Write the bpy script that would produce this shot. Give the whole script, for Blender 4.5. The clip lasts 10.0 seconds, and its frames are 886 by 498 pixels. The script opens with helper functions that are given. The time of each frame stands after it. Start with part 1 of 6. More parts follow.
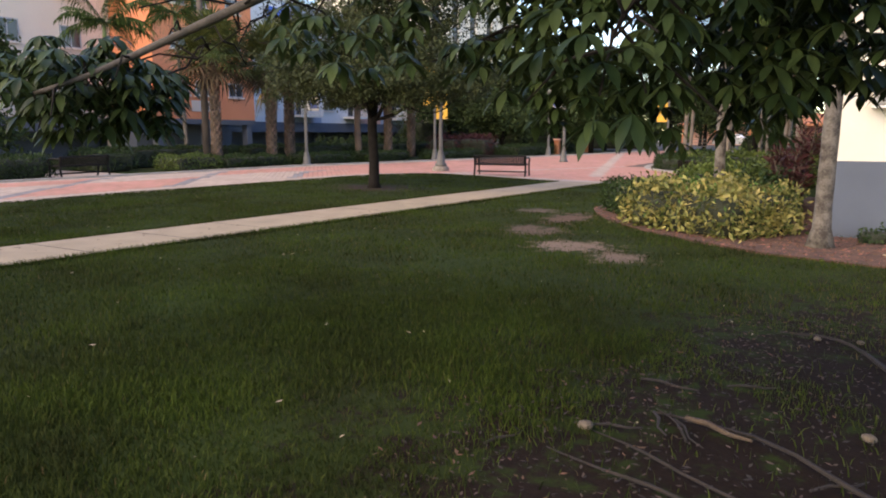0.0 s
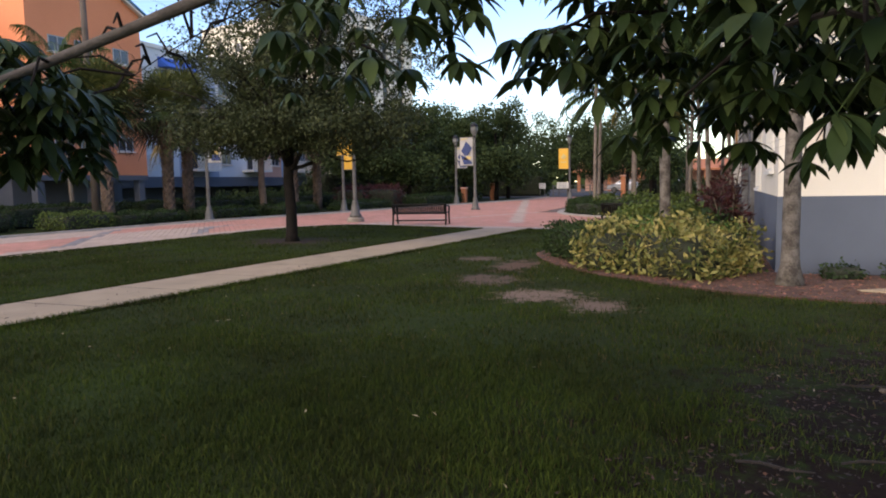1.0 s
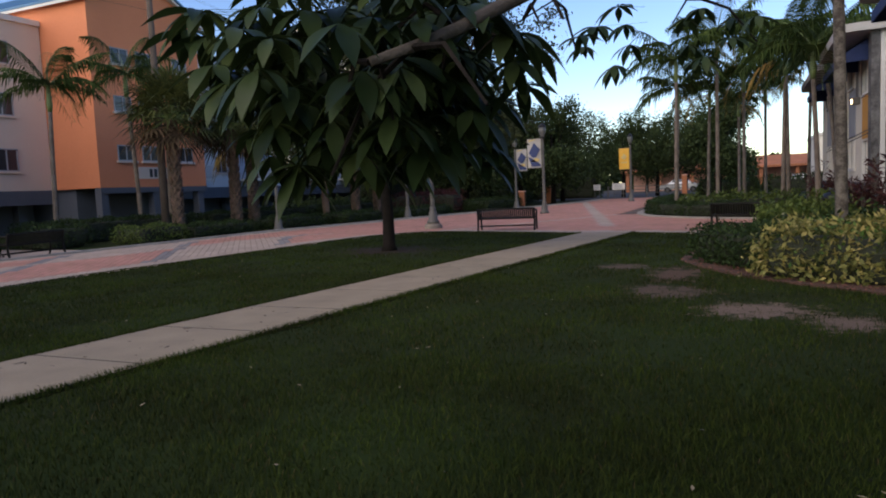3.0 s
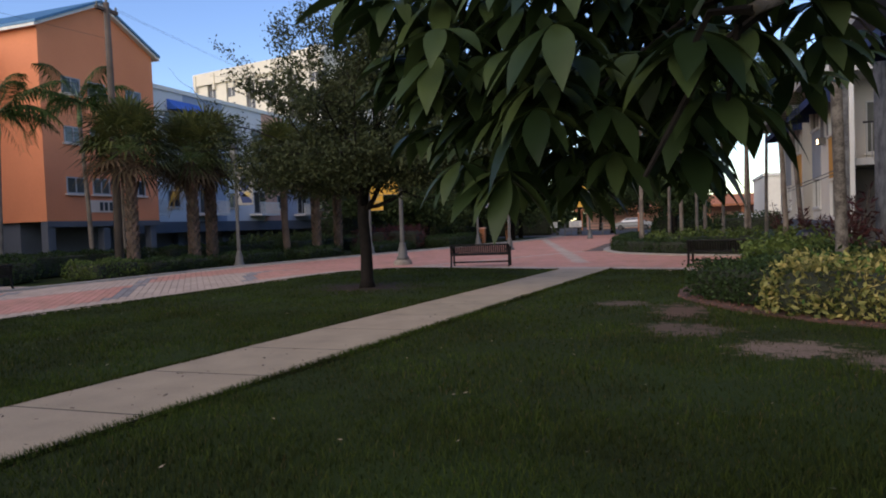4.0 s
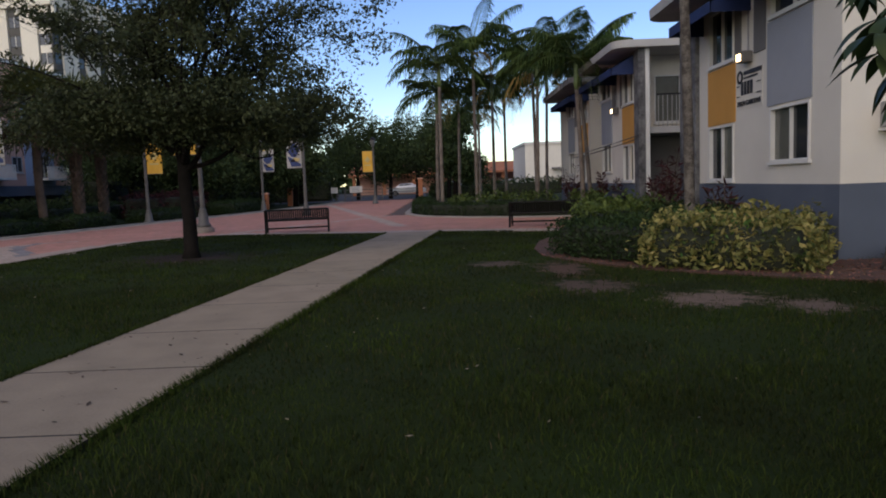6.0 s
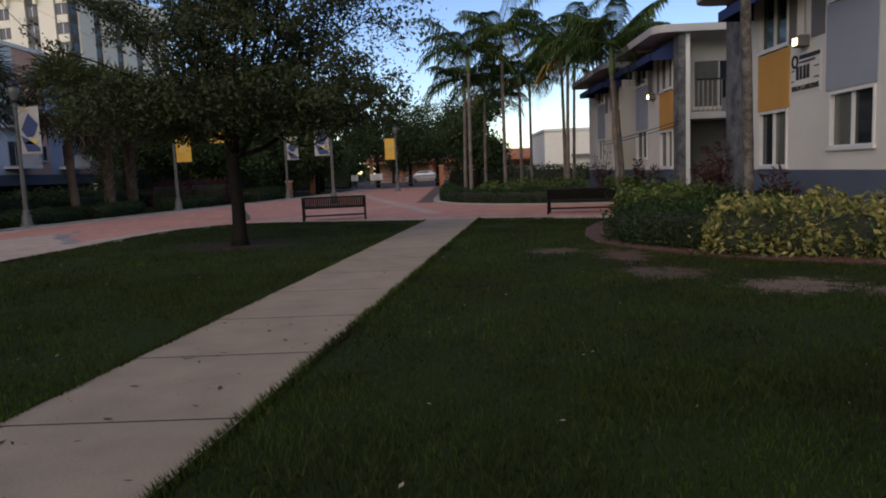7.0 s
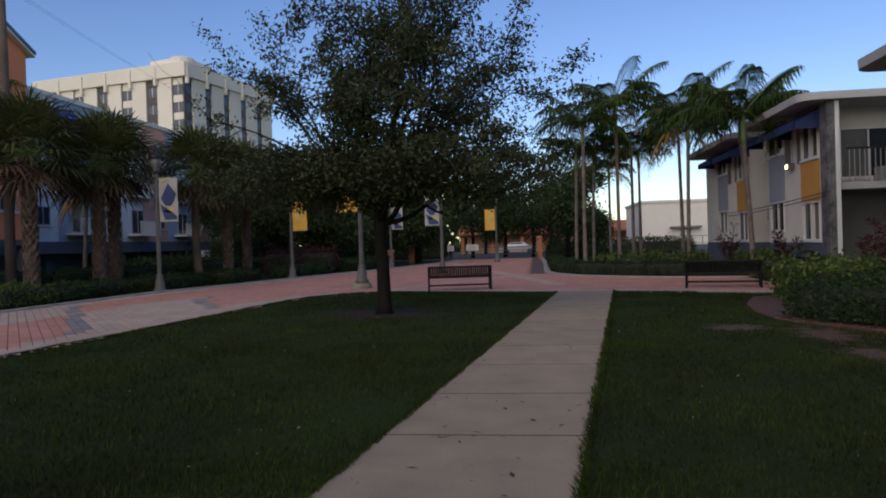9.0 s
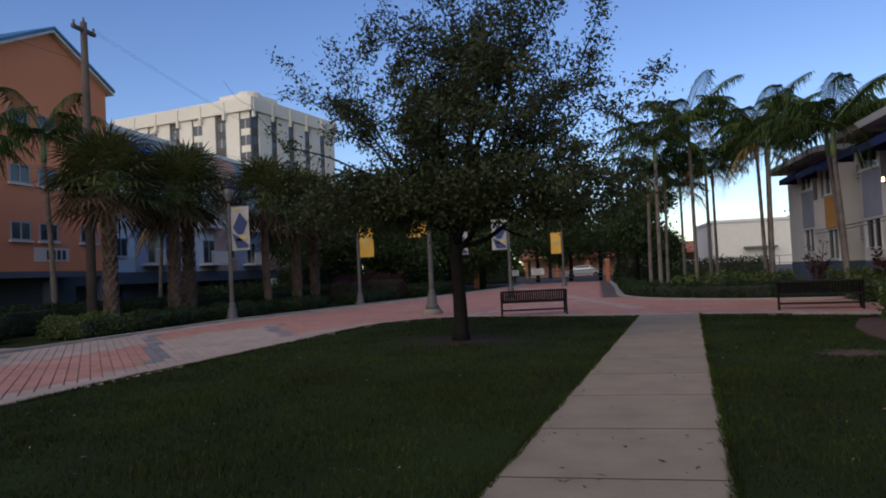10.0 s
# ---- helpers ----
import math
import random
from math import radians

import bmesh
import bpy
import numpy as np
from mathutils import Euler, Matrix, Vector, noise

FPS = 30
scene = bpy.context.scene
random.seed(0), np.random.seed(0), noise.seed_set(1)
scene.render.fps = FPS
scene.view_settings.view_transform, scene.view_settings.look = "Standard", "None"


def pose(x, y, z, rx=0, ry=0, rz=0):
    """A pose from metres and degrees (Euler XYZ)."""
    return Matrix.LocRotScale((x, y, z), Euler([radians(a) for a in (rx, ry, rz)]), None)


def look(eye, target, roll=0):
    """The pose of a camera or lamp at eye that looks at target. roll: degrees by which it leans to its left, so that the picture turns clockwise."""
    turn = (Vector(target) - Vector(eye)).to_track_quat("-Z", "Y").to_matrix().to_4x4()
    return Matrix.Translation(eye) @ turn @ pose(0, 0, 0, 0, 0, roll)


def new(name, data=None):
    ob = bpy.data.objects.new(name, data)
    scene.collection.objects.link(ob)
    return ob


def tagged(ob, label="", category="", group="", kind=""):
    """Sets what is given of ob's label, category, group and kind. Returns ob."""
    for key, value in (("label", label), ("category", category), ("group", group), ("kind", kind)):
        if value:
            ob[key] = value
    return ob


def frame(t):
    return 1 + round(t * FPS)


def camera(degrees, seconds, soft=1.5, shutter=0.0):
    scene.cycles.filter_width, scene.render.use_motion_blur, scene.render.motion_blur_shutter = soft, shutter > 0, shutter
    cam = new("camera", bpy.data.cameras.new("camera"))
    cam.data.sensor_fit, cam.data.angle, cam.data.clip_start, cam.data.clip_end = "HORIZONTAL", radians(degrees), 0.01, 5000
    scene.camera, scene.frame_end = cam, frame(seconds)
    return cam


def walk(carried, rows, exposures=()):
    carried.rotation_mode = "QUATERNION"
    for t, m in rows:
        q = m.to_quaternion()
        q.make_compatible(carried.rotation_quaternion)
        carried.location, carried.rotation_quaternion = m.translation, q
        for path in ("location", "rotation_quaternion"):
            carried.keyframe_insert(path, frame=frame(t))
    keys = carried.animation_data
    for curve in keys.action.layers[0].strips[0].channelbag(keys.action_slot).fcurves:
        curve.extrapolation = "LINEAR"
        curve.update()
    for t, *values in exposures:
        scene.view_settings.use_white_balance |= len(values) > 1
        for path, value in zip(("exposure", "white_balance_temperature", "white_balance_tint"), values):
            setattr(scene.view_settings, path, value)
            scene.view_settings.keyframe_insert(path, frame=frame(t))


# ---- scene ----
cam = camera(64.9, 10.0, soft=1.9)
PATH = [
    (0, (0.371, -0.628, 1.488), (-0.595, 1.092, 1.16), 0.1),
    (0.5, (-0.175, -0.328, 1.432), (-0.938, 1.511, 1.236), -0.1),
    (1, (-0.697, -0.048, 1.384), (-1.412, 1.81, 1.198), -1.2),
    (1.5, (-1.231, 0.2, 1.359), (-1.628, 2.15, 1.152), -0.2),
    (2, (-1.709, 0.154, 1.408), (-2.179, 2.09, 1.236), -2.0),
    (2.5, (-2.293, 0.197, 1.413), (-3.098, 2.02, 1.244), -2.6),
    (3.8, (-3.378, 0.46, 1.392), (-4.153, 2.297, 1.223), -1.6),
    (4, (-3.6, 0.49, 1.385), (-4.269, 2.374, 1.316), -2.15),
    (4.5, (-4.141, 0.53, 1.372), (-4.65, 2.463, 1.312), -2.1),
    (5, (-4.714, 0.638, 1.392), (-5.047, 2.61, 1.361), -2.0),
    (5.5, (-5.126, 0.827, 1.336), (-5.129, 2.823, 1.21), -2.2),
    (6.8, (-6.142, 0.913, 1.366), (-6.158, 2.901, 1.147), -2.4),
    (7, (-6.268, 0.877, 1.366), (-6.309, 2.864, 1.142), -2.4),
    (7.5, (-6.593, 0.903, 1.338), (-6.507, 2.895, 1.188), -3.1),
    (8, (-7.0, 0.87, 1.372), (-7.069, 2.867, 1.293), -3.0),
    (8.5, (-7.334, 1.042, 1.358), (-7.647, 3.015, 1.274), -2.2),
    (9, (-7.666, 1.169, 1.382), (-7.928, 3.152, 1.369), -1.8),
    (9.5, (-7.918, 1.321, 1.366), (-8.354, 3.273, 1.413), -2.5),
    (10, (-8.075, 1.585, 1.358), (-8.504, 3.537, 1.425), -2.7),
]
EXPOSURES = [(0.0, 1.5, 8100, 14), (1.0, 1.0, 7600, 14), (2.0, 0.48, 7200, 13), (2.7, 0.22, 7050, 12), (3.8, 0.36, 7150, 13), (4.5, 0.28, 7050, 13), (5.5, -0.15, 6750, 12), (7.0, -0.2, 7100, 13), (8.5, -0.18, 7000, 13), (9.4, -0.38, 6700, 13), (10.0, -0.28, 6700, 13)]
walk(cam, [(t, look(eye, target, roll)) for t, eye, target, roll in PATH], EXPOSURES)

# ---- world and light ----
SUN_EL, SUN_AZ = radians(24), radians(201)
world = bpy.data.worlds.new("sky")
scene.world = world
world.use_nodes = True
wn = world.node_tree.nodes
sky = wn.new("ShaderNodeTexSky")
sky.sky_type, sky.sun_disc = "NISHITA", False
sky.sun_elevation, sky.sun_rotation = SUN_EL, SUN_AZ
sky.air_density, sky.dust_density, sky.ozone_density = 1.0, 0.1, 3.0
vivid = wn.new("ShaderNodeHueSaturation")
vivid.inputs["Hue"].default_value, vivid.inputs["Saturation"].default_value = 0.514, 1.14
world.node_tree.links.new(sky.outputs[0], vivid.inputs["Color"])
world.node_tree.links.new(vivid.outputs[0], wn["Background"].inputs[0])
wn["Background"].inputs[1].default_value = 0.19
sun = new("sun", bpy.data.lights.new("sun", "SUN"))
sun.data.energy, sun.data.angle, sun.data.color = 3.0, radians(95), (1.0, 0.85, 0.66)
to_sun = Vector((math.sin(SUN_AZ) * math.cos(SUN_EL), math.cos(SUN_AZ) * math.cos(SUN_EL), math.sin(SUN_EL)))
sun.matrix_world = look(to_sun * 60, (0, 0, 0))

# ---- materials ----


def surface(name, colour, second=None, rough=0.7, scale=4.0, fine=60.0, bump=0.15, metal=0.0, island=0.0, piece=0.0, spec=0.5, contrast=0.55):
    """A painted, grown or poured surface: two scales of noise in the colour, fine relief, and a shift per island or per piece."""
    m = bpy.data.materials.new(name)
    m.use_nodes = True
    n, l = m.node_tree.nodes, m.node_tree.links
    b = n["Principled BSDF"]
    b.inputs["Roughness"].default_value, b.inputs["Metallic"].default_value = rough, metal
    b.inputs["Specular IOR Level"].default_value = spec
    second = second or tuple(c * 0.72 for c in colour)
    geo = n.new("ShaderNodeNewGeometry")
    big, small = n.new("ShaderNodeTexNoise"), n.new("ShaderNodeTexNoise")
    for t, s, d in ((big, scale, 4), (small, fine, 3)):
        t.inputs["Scale"].default_value, t.inputs["Detail"].default_value = s, d
        l.new(geo.outputs["Position"], t.inputs["Vector"])
    mix = n.new("ShaderNodeMath")
    mix.operation = "MULTIPLY_ADD"
    l.new(small.outputs["Fac"], mix.inputs[0])
    mix.inputs[1].default_value = 0.45
    l.new(big.outputs["Fac"], mix.inputs[2])
    ramp = n.new("ShaderNodeValToRGB")
    ramp.color_ramp.elements[0].position, ramp.color_ramp.elements[1].position = 0.72 - contrast / 2, 0.72 + contrast / 2
    ramp.color_ramp.elements[0].color, ramp.color_ramp.elements[1].color = (*second, 1), (*colour, 1)
    l.new(mix.outputs[0], ramp.inputs[0])
    out = ramp.outputs[0]
    if island or piece:
        hue = n.new("ShaderNodeHueSaturation")
        rnd = geo.outputs["Random Per Island"]
        if piece:
            rnd = n.new("ShaderNodeObjectInfo").outputs["Random"]
        val = n.new("ShaderNodeMapRange")
        k = island or piece
        val.inputs["To Min"].default_value, val.inputs["To Max"].default_value = 1 - k, 1 + k
        l.new(rnd, val.inputs["Value"])
        l.new(val.outputs[0], hue.inputs["Value"])
        hv = n.new("ShaderNodeMapRange")
        hv.inputs["To Min"].default_value, hv.inputs["To Max"].default_value = 0.5 + 0.05 * k, 0.5 - 0.05 * k
        l.new(rnd, hv.inputs["Value"])
        l.new(hv.outputs[0], hue.inputs["Hue"])
        l.new(out, hue.inputs["Color"])
        out = hue.outputs[0]
    l.new(out, b.inputs["Base Color"])
    if bump:
        bp = n.new("ShaderNodeBump")
        bp.inputs["Strength"].default_value, bp.inputs["Distance"].default_value = bump, 0.01
        l.new(small.outputs["Fac"], bp.inputs["Height"])
        l.new(bp.outputs[0], b.inputs["Normal"])
    return m


def leafy(name, colour, second, rough=0.5, through_light=0.25, island=0.35, spec=0.12, contrast=0.55, scale=1.2):
    """A leaf: colour by the place and by the leaf, a little light passing through."""
    m = surface(name, colour, second, rough, scale, 9.0, 0.0, island=island, spec=spec, contrast=contrast)
    n, l = m.node_tree.nodes, m.node_tree.links
    b = n["Principled BSDF"]
    src = b.inputs["Base Color"].links[0].from_socket
    tr = n.new("ShaderNodeBsdfTranslucent")
    l.new(src, tr.inputs["Color"])
    add = n.new("ShaderNodeMixShader")
    add.inputs[0].default_value = through_light
    l.new(b.outputs[0], add.inputs[1])
    l.new(tr.outputs[0], add.inputs[2])
    l.new(add.outputs[0], n["Material Output"].inputs["Surface"])
    return m


def glassy(name, colour=(0.02, 0.025, 0.03), rough=0.08):
    m = surface(name, colour, tuple(c * 0.6 for c in colour), rough, 0.6, 6.0, 0.0)
    return m


def lamp_glow(name, colour, power):
    m = bpy.data.materials.new(name)
    m.use_nodes = True
    b = m.node_tree.nodes["Principled BSDF"]
    b.inputs["Emission Color"].default_value, b.inputs["Emission Strength"].default_value = (*colour, 1), power
    return m


BARK = surface("bark_brown", (0.13, 0.10, 0.075), (0.05, 0.038, 0.03), 0.9, 6, 45, 0.8)
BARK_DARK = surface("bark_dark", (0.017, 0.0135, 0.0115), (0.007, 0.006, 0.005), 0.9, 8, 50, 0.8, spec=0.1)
BARK_LIMB = surface("bark_pale_limb", (0.085, 0.07, 0.057), (0.035, 0.029, 0.024), 0.85, 9, 60, 0.6)
PALM_BARK = surface("palm_bark_grey", (0.22, 0.18, 0.145), (0.09, 0.07, 0.056), 0.9, 3.5, 30, 0.6)
PALM_BARK_MOTTLED = surface("palm_bark_mottled", (0.135, 0.117, 0.096), (0.042, 0.033, 0.026), 0.9, 7, 34, 1.0, contrast=0.28)
PALM_BARK_WARM = surface("palm_bark_warm", (0.14, 0.095, 0.066), (0.055, 0.037, 0.028), 0.9, 3.0, 24, 0.7)
BOOT = surface("palm_boot", (0.17, 0.115, 0.077), (0.065, 0.042, 0.03), 0.95, 5, 30, 0.7, island=0.35)
CROWNSHAFT = surface("palm_crownshaft_green", (0.16, 0.22, 0.07), (0.09, 0.13, 0.04), 0.5, 3, 20, 0.1)
OAK_LEAF = leafy("oak_leaf", (0.064, 0.076, 0.031), (0.025, 0.033, 0.0145), 0.5, 0.2)
PALMATE_LEAF = leafy("palmate_leaf", (0.042, 0.066, 0.021), (0.016, 0.028, 0.01), 0.42, 0.16, 0.5, 0.2)
SABAL_LEAF = leafy("fan_palm_leaf", (0.105, 0.118, 0.034), (0.042, 0.05, 0.018), 0.5, 0.2, 0.4)
FEATHER_LEAF = leafy("feather_palm_leaf", (0.075, 0.115, 0.03), (0.024, 0.042, 0.014), 0.55, 0.25, 0.4, 0.06)
DEAD_FAN = leafy("dead_fan_leaf", (0.13, 0.09, 0.05), (0.06, 0.042, 0.026), 0.8, 0.15, 0.4, 0.05)
DRY_FROND = leafy("dry_palm_frond", (0.42, 0.30, 0.09), (0.25, 0.16, 0.05), 0.7, 0.25, 0.3)
HEDGE_LEAF = leafy("hedge_leaf", (0.034, 0.06, 0.018), (0.015, 0.028, 0.01), 0.5, 0.15, 0.4)
HEDGE_BRIGHT = leafy("hedge_leaf_bright", (0.095, 0.13, 0.032), (0.045, 0.07, 0.02), 0.5, 0.15, 0.35)
CROTON_LEAF = leafy("croton_leaf_yellow", (0.34, 0.30, 0.095), (0.04, 0.062, 0.018), 0.45, 0.2, 0.6, 0.12, 0.4, 3.0)
CROTON_GREEN = leafy("croton_leaf_green", (0.10, 0.17, 0.04), (0.05, 0.10, 0.03), 0.45, 0.2, 0.35)
RED_LEAF = leafy("red_leaf", (0.085, 0.03, 0.028), (0.035, 0.016, 0.015), 0.5, 0.2, 0.4)
FAR_LEAF = leafy("far_tree_leaf", (0.05, 0.075, 0.024), (0.02, 0.034, 0.013), 0.6, 0.15, 0.4)
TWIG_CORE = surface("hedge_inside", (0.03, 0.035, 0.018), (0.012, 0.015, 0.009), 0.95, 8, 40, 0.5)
GRASS = leafy("grass_blade", (0.039, 0.060, 0.0108), (0.0215, 0.027, 0.0082), 0.8, 0.2, 0.4, 0.06, 0.34, 0.9)
DRY_GRASS = leafy("dry_grass", (0.10, 0.078, 0.034), (0.05, 0.039, 0.018), 0.8, 0.15, 0.4, 0.05)
CONCRETE = surface("sidewalk_concrete", (0.35, 0.272, 0.176), (0.242, 0.187, 0.121), 0.85, 2.2, 45, 0.3, piece=0.05, contrast=0.6)
FOOTING = surface("lamp_footing_concrete", (0.27, 0.235, 0.195), (0.17, 0.145, 0.12), 0.9, 3, 40, 0.3)
KERB = surface("kerb_concrete", (0.38, 0.34, 0.285), (0.26, 0.23, 0.195), 0.85, 1.6, 40, 0.25)
PAVER_RED = surface("paver_red", (0.51, 0.25, 0.18), (0.37, 0.175, 0.125), 0.8, 0.8, 50, 0.3, island=0.12)
PAVER_TAN = surface("paver_tan", (0.46, 0.355, 0.275), (0.35, 0.265, 0.205), 0.8, 0.8, 50, 0.3, island=0.1)
PAVER_GREY = surface("paver_grey", (0.24, 0.22, 0.21), (0.16, 0.15, 0.145), 0.8, 0.8, 50, 0.3, island=0.18)
PAVER_RED_PIECE = surface("paver_red_piece", (0.51, 0.25, 0.18), (0.37, 0.175, 0.125), 0.8, 0.8, 50, 0.3, piece=0.12)
PAVER_TAN_PIECE = surface("paver_tan_piece", (0.46, 0.355, 0.275), (0.35, 0.265, 0.205), 0.8, 0.8, 50, 0.3, piece=0.1)
SEAM = surface("seam_dark", (0.022, 0.018, 0.015), (0.013, 0.011, 0.009), 0.95, 3, 80, 0.3)
JOINT_SAND = surface("joint_sand", (0.13, 0.09, 0.07), (0.08, 0.058, 0.046), 0.95, 3, 80, 0.3)
ASPHALT = surface("asphalt", (0.06, 0.06, 0.062), (0.04, 0.04, 0.042), 0.9, 0.7, 60, 0.3)
MULCH = surface("mulch_red", (0.13, 0.06, 0.038), (0.035, 0.02, 0.015), 0.95, 5, 38, 0.9)
CHIP = surface("mulch_chip", (0.27, 0.13, 0.075), (0.10, 0.05, 0.032), 0.95, 5, 40, 0.3, island=0.5)
SOIL_CHIP = surface("soil_crumb", (0.05, 0.034, 0.026), (0.014, 0.010, 0.008), 0.95, 5, 40, 0.3, island=0.5)
LITTER_DARK = surface("dry_leaf_brown", (0.095, 0.058, 0.036), (0.035, 0.023, 0.016), 0.9, 6, 40, 0.2, island=0.4)
SPLIT_WOOD = surface("split_wood", (0.085, 0.055, 0.033), (0.03, 0.02, 0.014), 0.9, 9, 60, 0.8)
LITTER_RUST = surface("dry_leaf_rust", (0.075, 0.04, 0.02), (0.03, 0.018, 0.011), 0.9, 6, 40, 0.2, island=0.5)
FLECK = surface("pale_leaf_scrap", (0.27, 0.225, 0.15), (0.12, 0.095, 0.06), 0.9, 5, 40, 0.2, island=0.5)
ROOT = surface("root_wood", (0.024, 0.0165, 0.0125), (0.009, 0.0068, 0.0056), 0.9, 9, 70, 0.6)
STONE_PALE = surface("pale_stone", (0.12, 0.092, 0.064), (0.07, 0.054, 0.038), 0.9, 14, 60, 0.7)
BLACK_METAL = surface("black_metal", (0.022, 0.02, 0.02), (0.012, 0.011, 0.011), 0.4, 5, 60, 0.05, 0.3)
BENCH_METAL = surface("bench_metal_brown", (0.008, 0.0068, 0.006), (0.005, 0.0045, 0.004), 0.55, 5, 60, 0.05, spec=0.2)
LAMP_METAL = surface("lamp_post_grey", (0.115, 0.11, 0.10), (0.07, 0.067, 0.062), 0.6, 2.5, 30, 0.1)
LAMP_GLOBE = surface("lamp_globe", (0.13, 0.13, 0.12), (0.09, 0.09, 0.083), 0.35, 3, 20, 0.0)
STUCCO_CREAM = surface("stucco_cream", (0.70, 0.645, 0.545), (0.60, 0.55, 0.465), 0.9, 0.9, 70, 0.25)
STUCCO_SLATE = surface("stucco_slate", (0.095, 0.112, 0.142), (0.07, 0.083, 0.108), 0.9, 1.0, 70, 0.25)
PANEL_GREY = surface("panel_grey", (0.31, 0.32, 0.34), (0.26, 0.27, 0.29), 0.85, 1.2, 60, 0.15)
PANEL_DARK = surface("panel_brown_grey", (0.17, 0.155, 0.14), (0.13, 0.12, 0.11), 0.85, 1.2, 60, 0.15)
PANEL_OCHRE = surface("panel_ochre", (0.58, 0.285, 0.06), (0.47, 0.225, 0.045), 0.85, 1.2, 60, 0.15)
STONE_GREY = surface("stacked_stone_grey", (0.17, 0.165, 0.16), (0.055, 0.053, 0.052), 0.9, 3.2, 16, 1.0, contrast=0.35)
WHITE_TRIM = surface("white_trim", (0.70, 0.68, 0.63), (0.60, 0.58, 0.53), 0.6, 2, 50, 0.05)
ROOF_WHITE = surface("roof_slab_white", (0.46, 0.44, 0.41), (0.33, 0.32, 0.30), 0.8, 1.2, 40, 0.15)
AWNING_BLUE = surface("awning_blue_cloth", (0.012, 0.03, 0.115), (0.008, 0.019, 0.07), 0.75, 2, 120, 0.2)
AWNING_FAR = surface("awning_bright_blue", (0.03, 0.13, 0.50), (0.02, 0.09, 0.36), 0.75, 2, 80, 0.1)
GLASS = glassy("window_glass", (0.025, 0.03, 0.032))
GLASS_PALE = glassy("window_glass_curtained", (0.16, 0.16, 0.13), 0.15)
GLASS_FAR = glassy("far_window_glass", (0.035, 0.04, 0.05), 0.15)
AC_GREY = surface("air_conditioner_grey", (0.36, 0.35, 0.33), (0.26, 0.25, 0.24), 0.6, 3, 40, 0.1)
ORANGE = surface("stucco_orange", (0.76, 0.265, 0.125), (0.66, 0.22, 0.10), 0.9, 0.35, 12, 0.1)
SALMON = surface("stucco_salmon", (0.66, 0.36, 0.26), (0.55, 0.30, 0.22), 0.9, 0.35, 12, 0.1)
STUCCO_WHITE = surface("stucco_white", (0.66, 0.66, 0.66), (0.56, 0.56, 0.57), 0.9, 0.4, 12, 0.1)
STUCCO_BLUE = surface("stucco_blue_grey", (0.33, 0.38, 0.47), (0.28, 0.32, 0.40), 0.9, 0.4, 12, 0.1)
STUCCO_PEACH = surface("stucco_pale_peach", (0.68, 0.56, 0.46), (0.60, 0.49, 0.40), 0.9, 0.35, 12, 0.1)
GARAGE_DARK = surface("garage_wall_slate", (0.11, 0.12, 0.145), (0.08, 0.09, 0.11), 0.9, 0.5, 12, 0.1)
TILE_BLUE = surface("metal_roof_blue", (0.05, 0.17, 0.30), (0.035, 0.12, 0.22), 0.45, 1, 20, 0.1, 0.2)
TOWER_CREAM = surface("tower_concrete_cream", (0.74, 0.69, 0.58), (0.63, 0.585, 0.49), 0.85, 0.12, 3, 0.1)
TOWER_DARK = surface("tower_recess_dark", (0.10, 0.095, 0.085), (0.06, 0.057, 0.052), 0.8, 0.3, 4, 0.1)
TERRACOTTA = surface("terracotta", (0.43, 0.16, 0.07), (0.32, 0.12, 0.055), 0.85, 1.0, 20, 0.2)
BANNER_YELLOW = surface("banner_yellow", (0.68, 0.385, 0.045), (0.58, 0.32, 0.04), 0.75, 1.5, 60, 0.05)
BANNER_WHITE = surface("banner_white", (0.38, 0.365, 0.33), (0.28, 0.27, 0.245), 0.75, 1.5, 60, 0.05)
BANNER_NAVY = surface("banner_navy", (0.03, 0.05, 0.14), (0.02, 0.035, 0.10), 0.75, 1.5, 60, 0.05)
BANNER_GOLD = surface("banner_gold", (0.55, 0.42, 0.16), (0.42, 0.32, 0.12), 0.75, 1.5, 60, 0.05)
POLE_WOOD = surface("pole_wood", (0.115, 0.088, 0.07), (0.06, 0.045, 0.036), 0.9, 2, 30, 0.4)
SIGN_INK = surface("sign_letters_dark", (0.03, 0.03, 0.033), (0.02, 0.02, 0.022), 0.6, 5, 40, 0.0)
CAR_PAINT = surface("car_paint_silver", (0.50, 0.51, 0.53), (0.42, 0.43, 0.45), 0.3, 1, 20, 0.0, 0.5)
CAR_WHITE = surface("car_paint_white", (0.75, 0.75, 0.75), (0.68, 0.68, 0.68), 0.3, 1, 20, 0.0)
RUBBER = surface("rubber", (0.02, 0.02, 0.02), (0.012, 0.012, 0.012), 0.9, 5, 40, 0.2)
BULB = lamp_glow("lamp_bulb", (1.0, 0.72, 0.38), 9.0)

# ---- builders ----


def part(name, bm, material, parent, label="", smooth=False):
    """Links a bmesh as one mesh object under a thing or a part."""
    me = bpy.data.meshes.new(name)
    bm.to_mesh(me)
    bm.free()
    return part_mesh(name, me, material, parent, label, smooth)


def part_mesh(name, me, material, parent, label="", smooth=False):
    if material and not me.materials:
        me.materials.append(material)
    if smooth:
        me.polygons.foreach_set("use_smooth", [True] * len(me.polygons))
    ob = new(name, me)
    ob.parent = parent
    if label:
        ob["label"] = label
    return ob


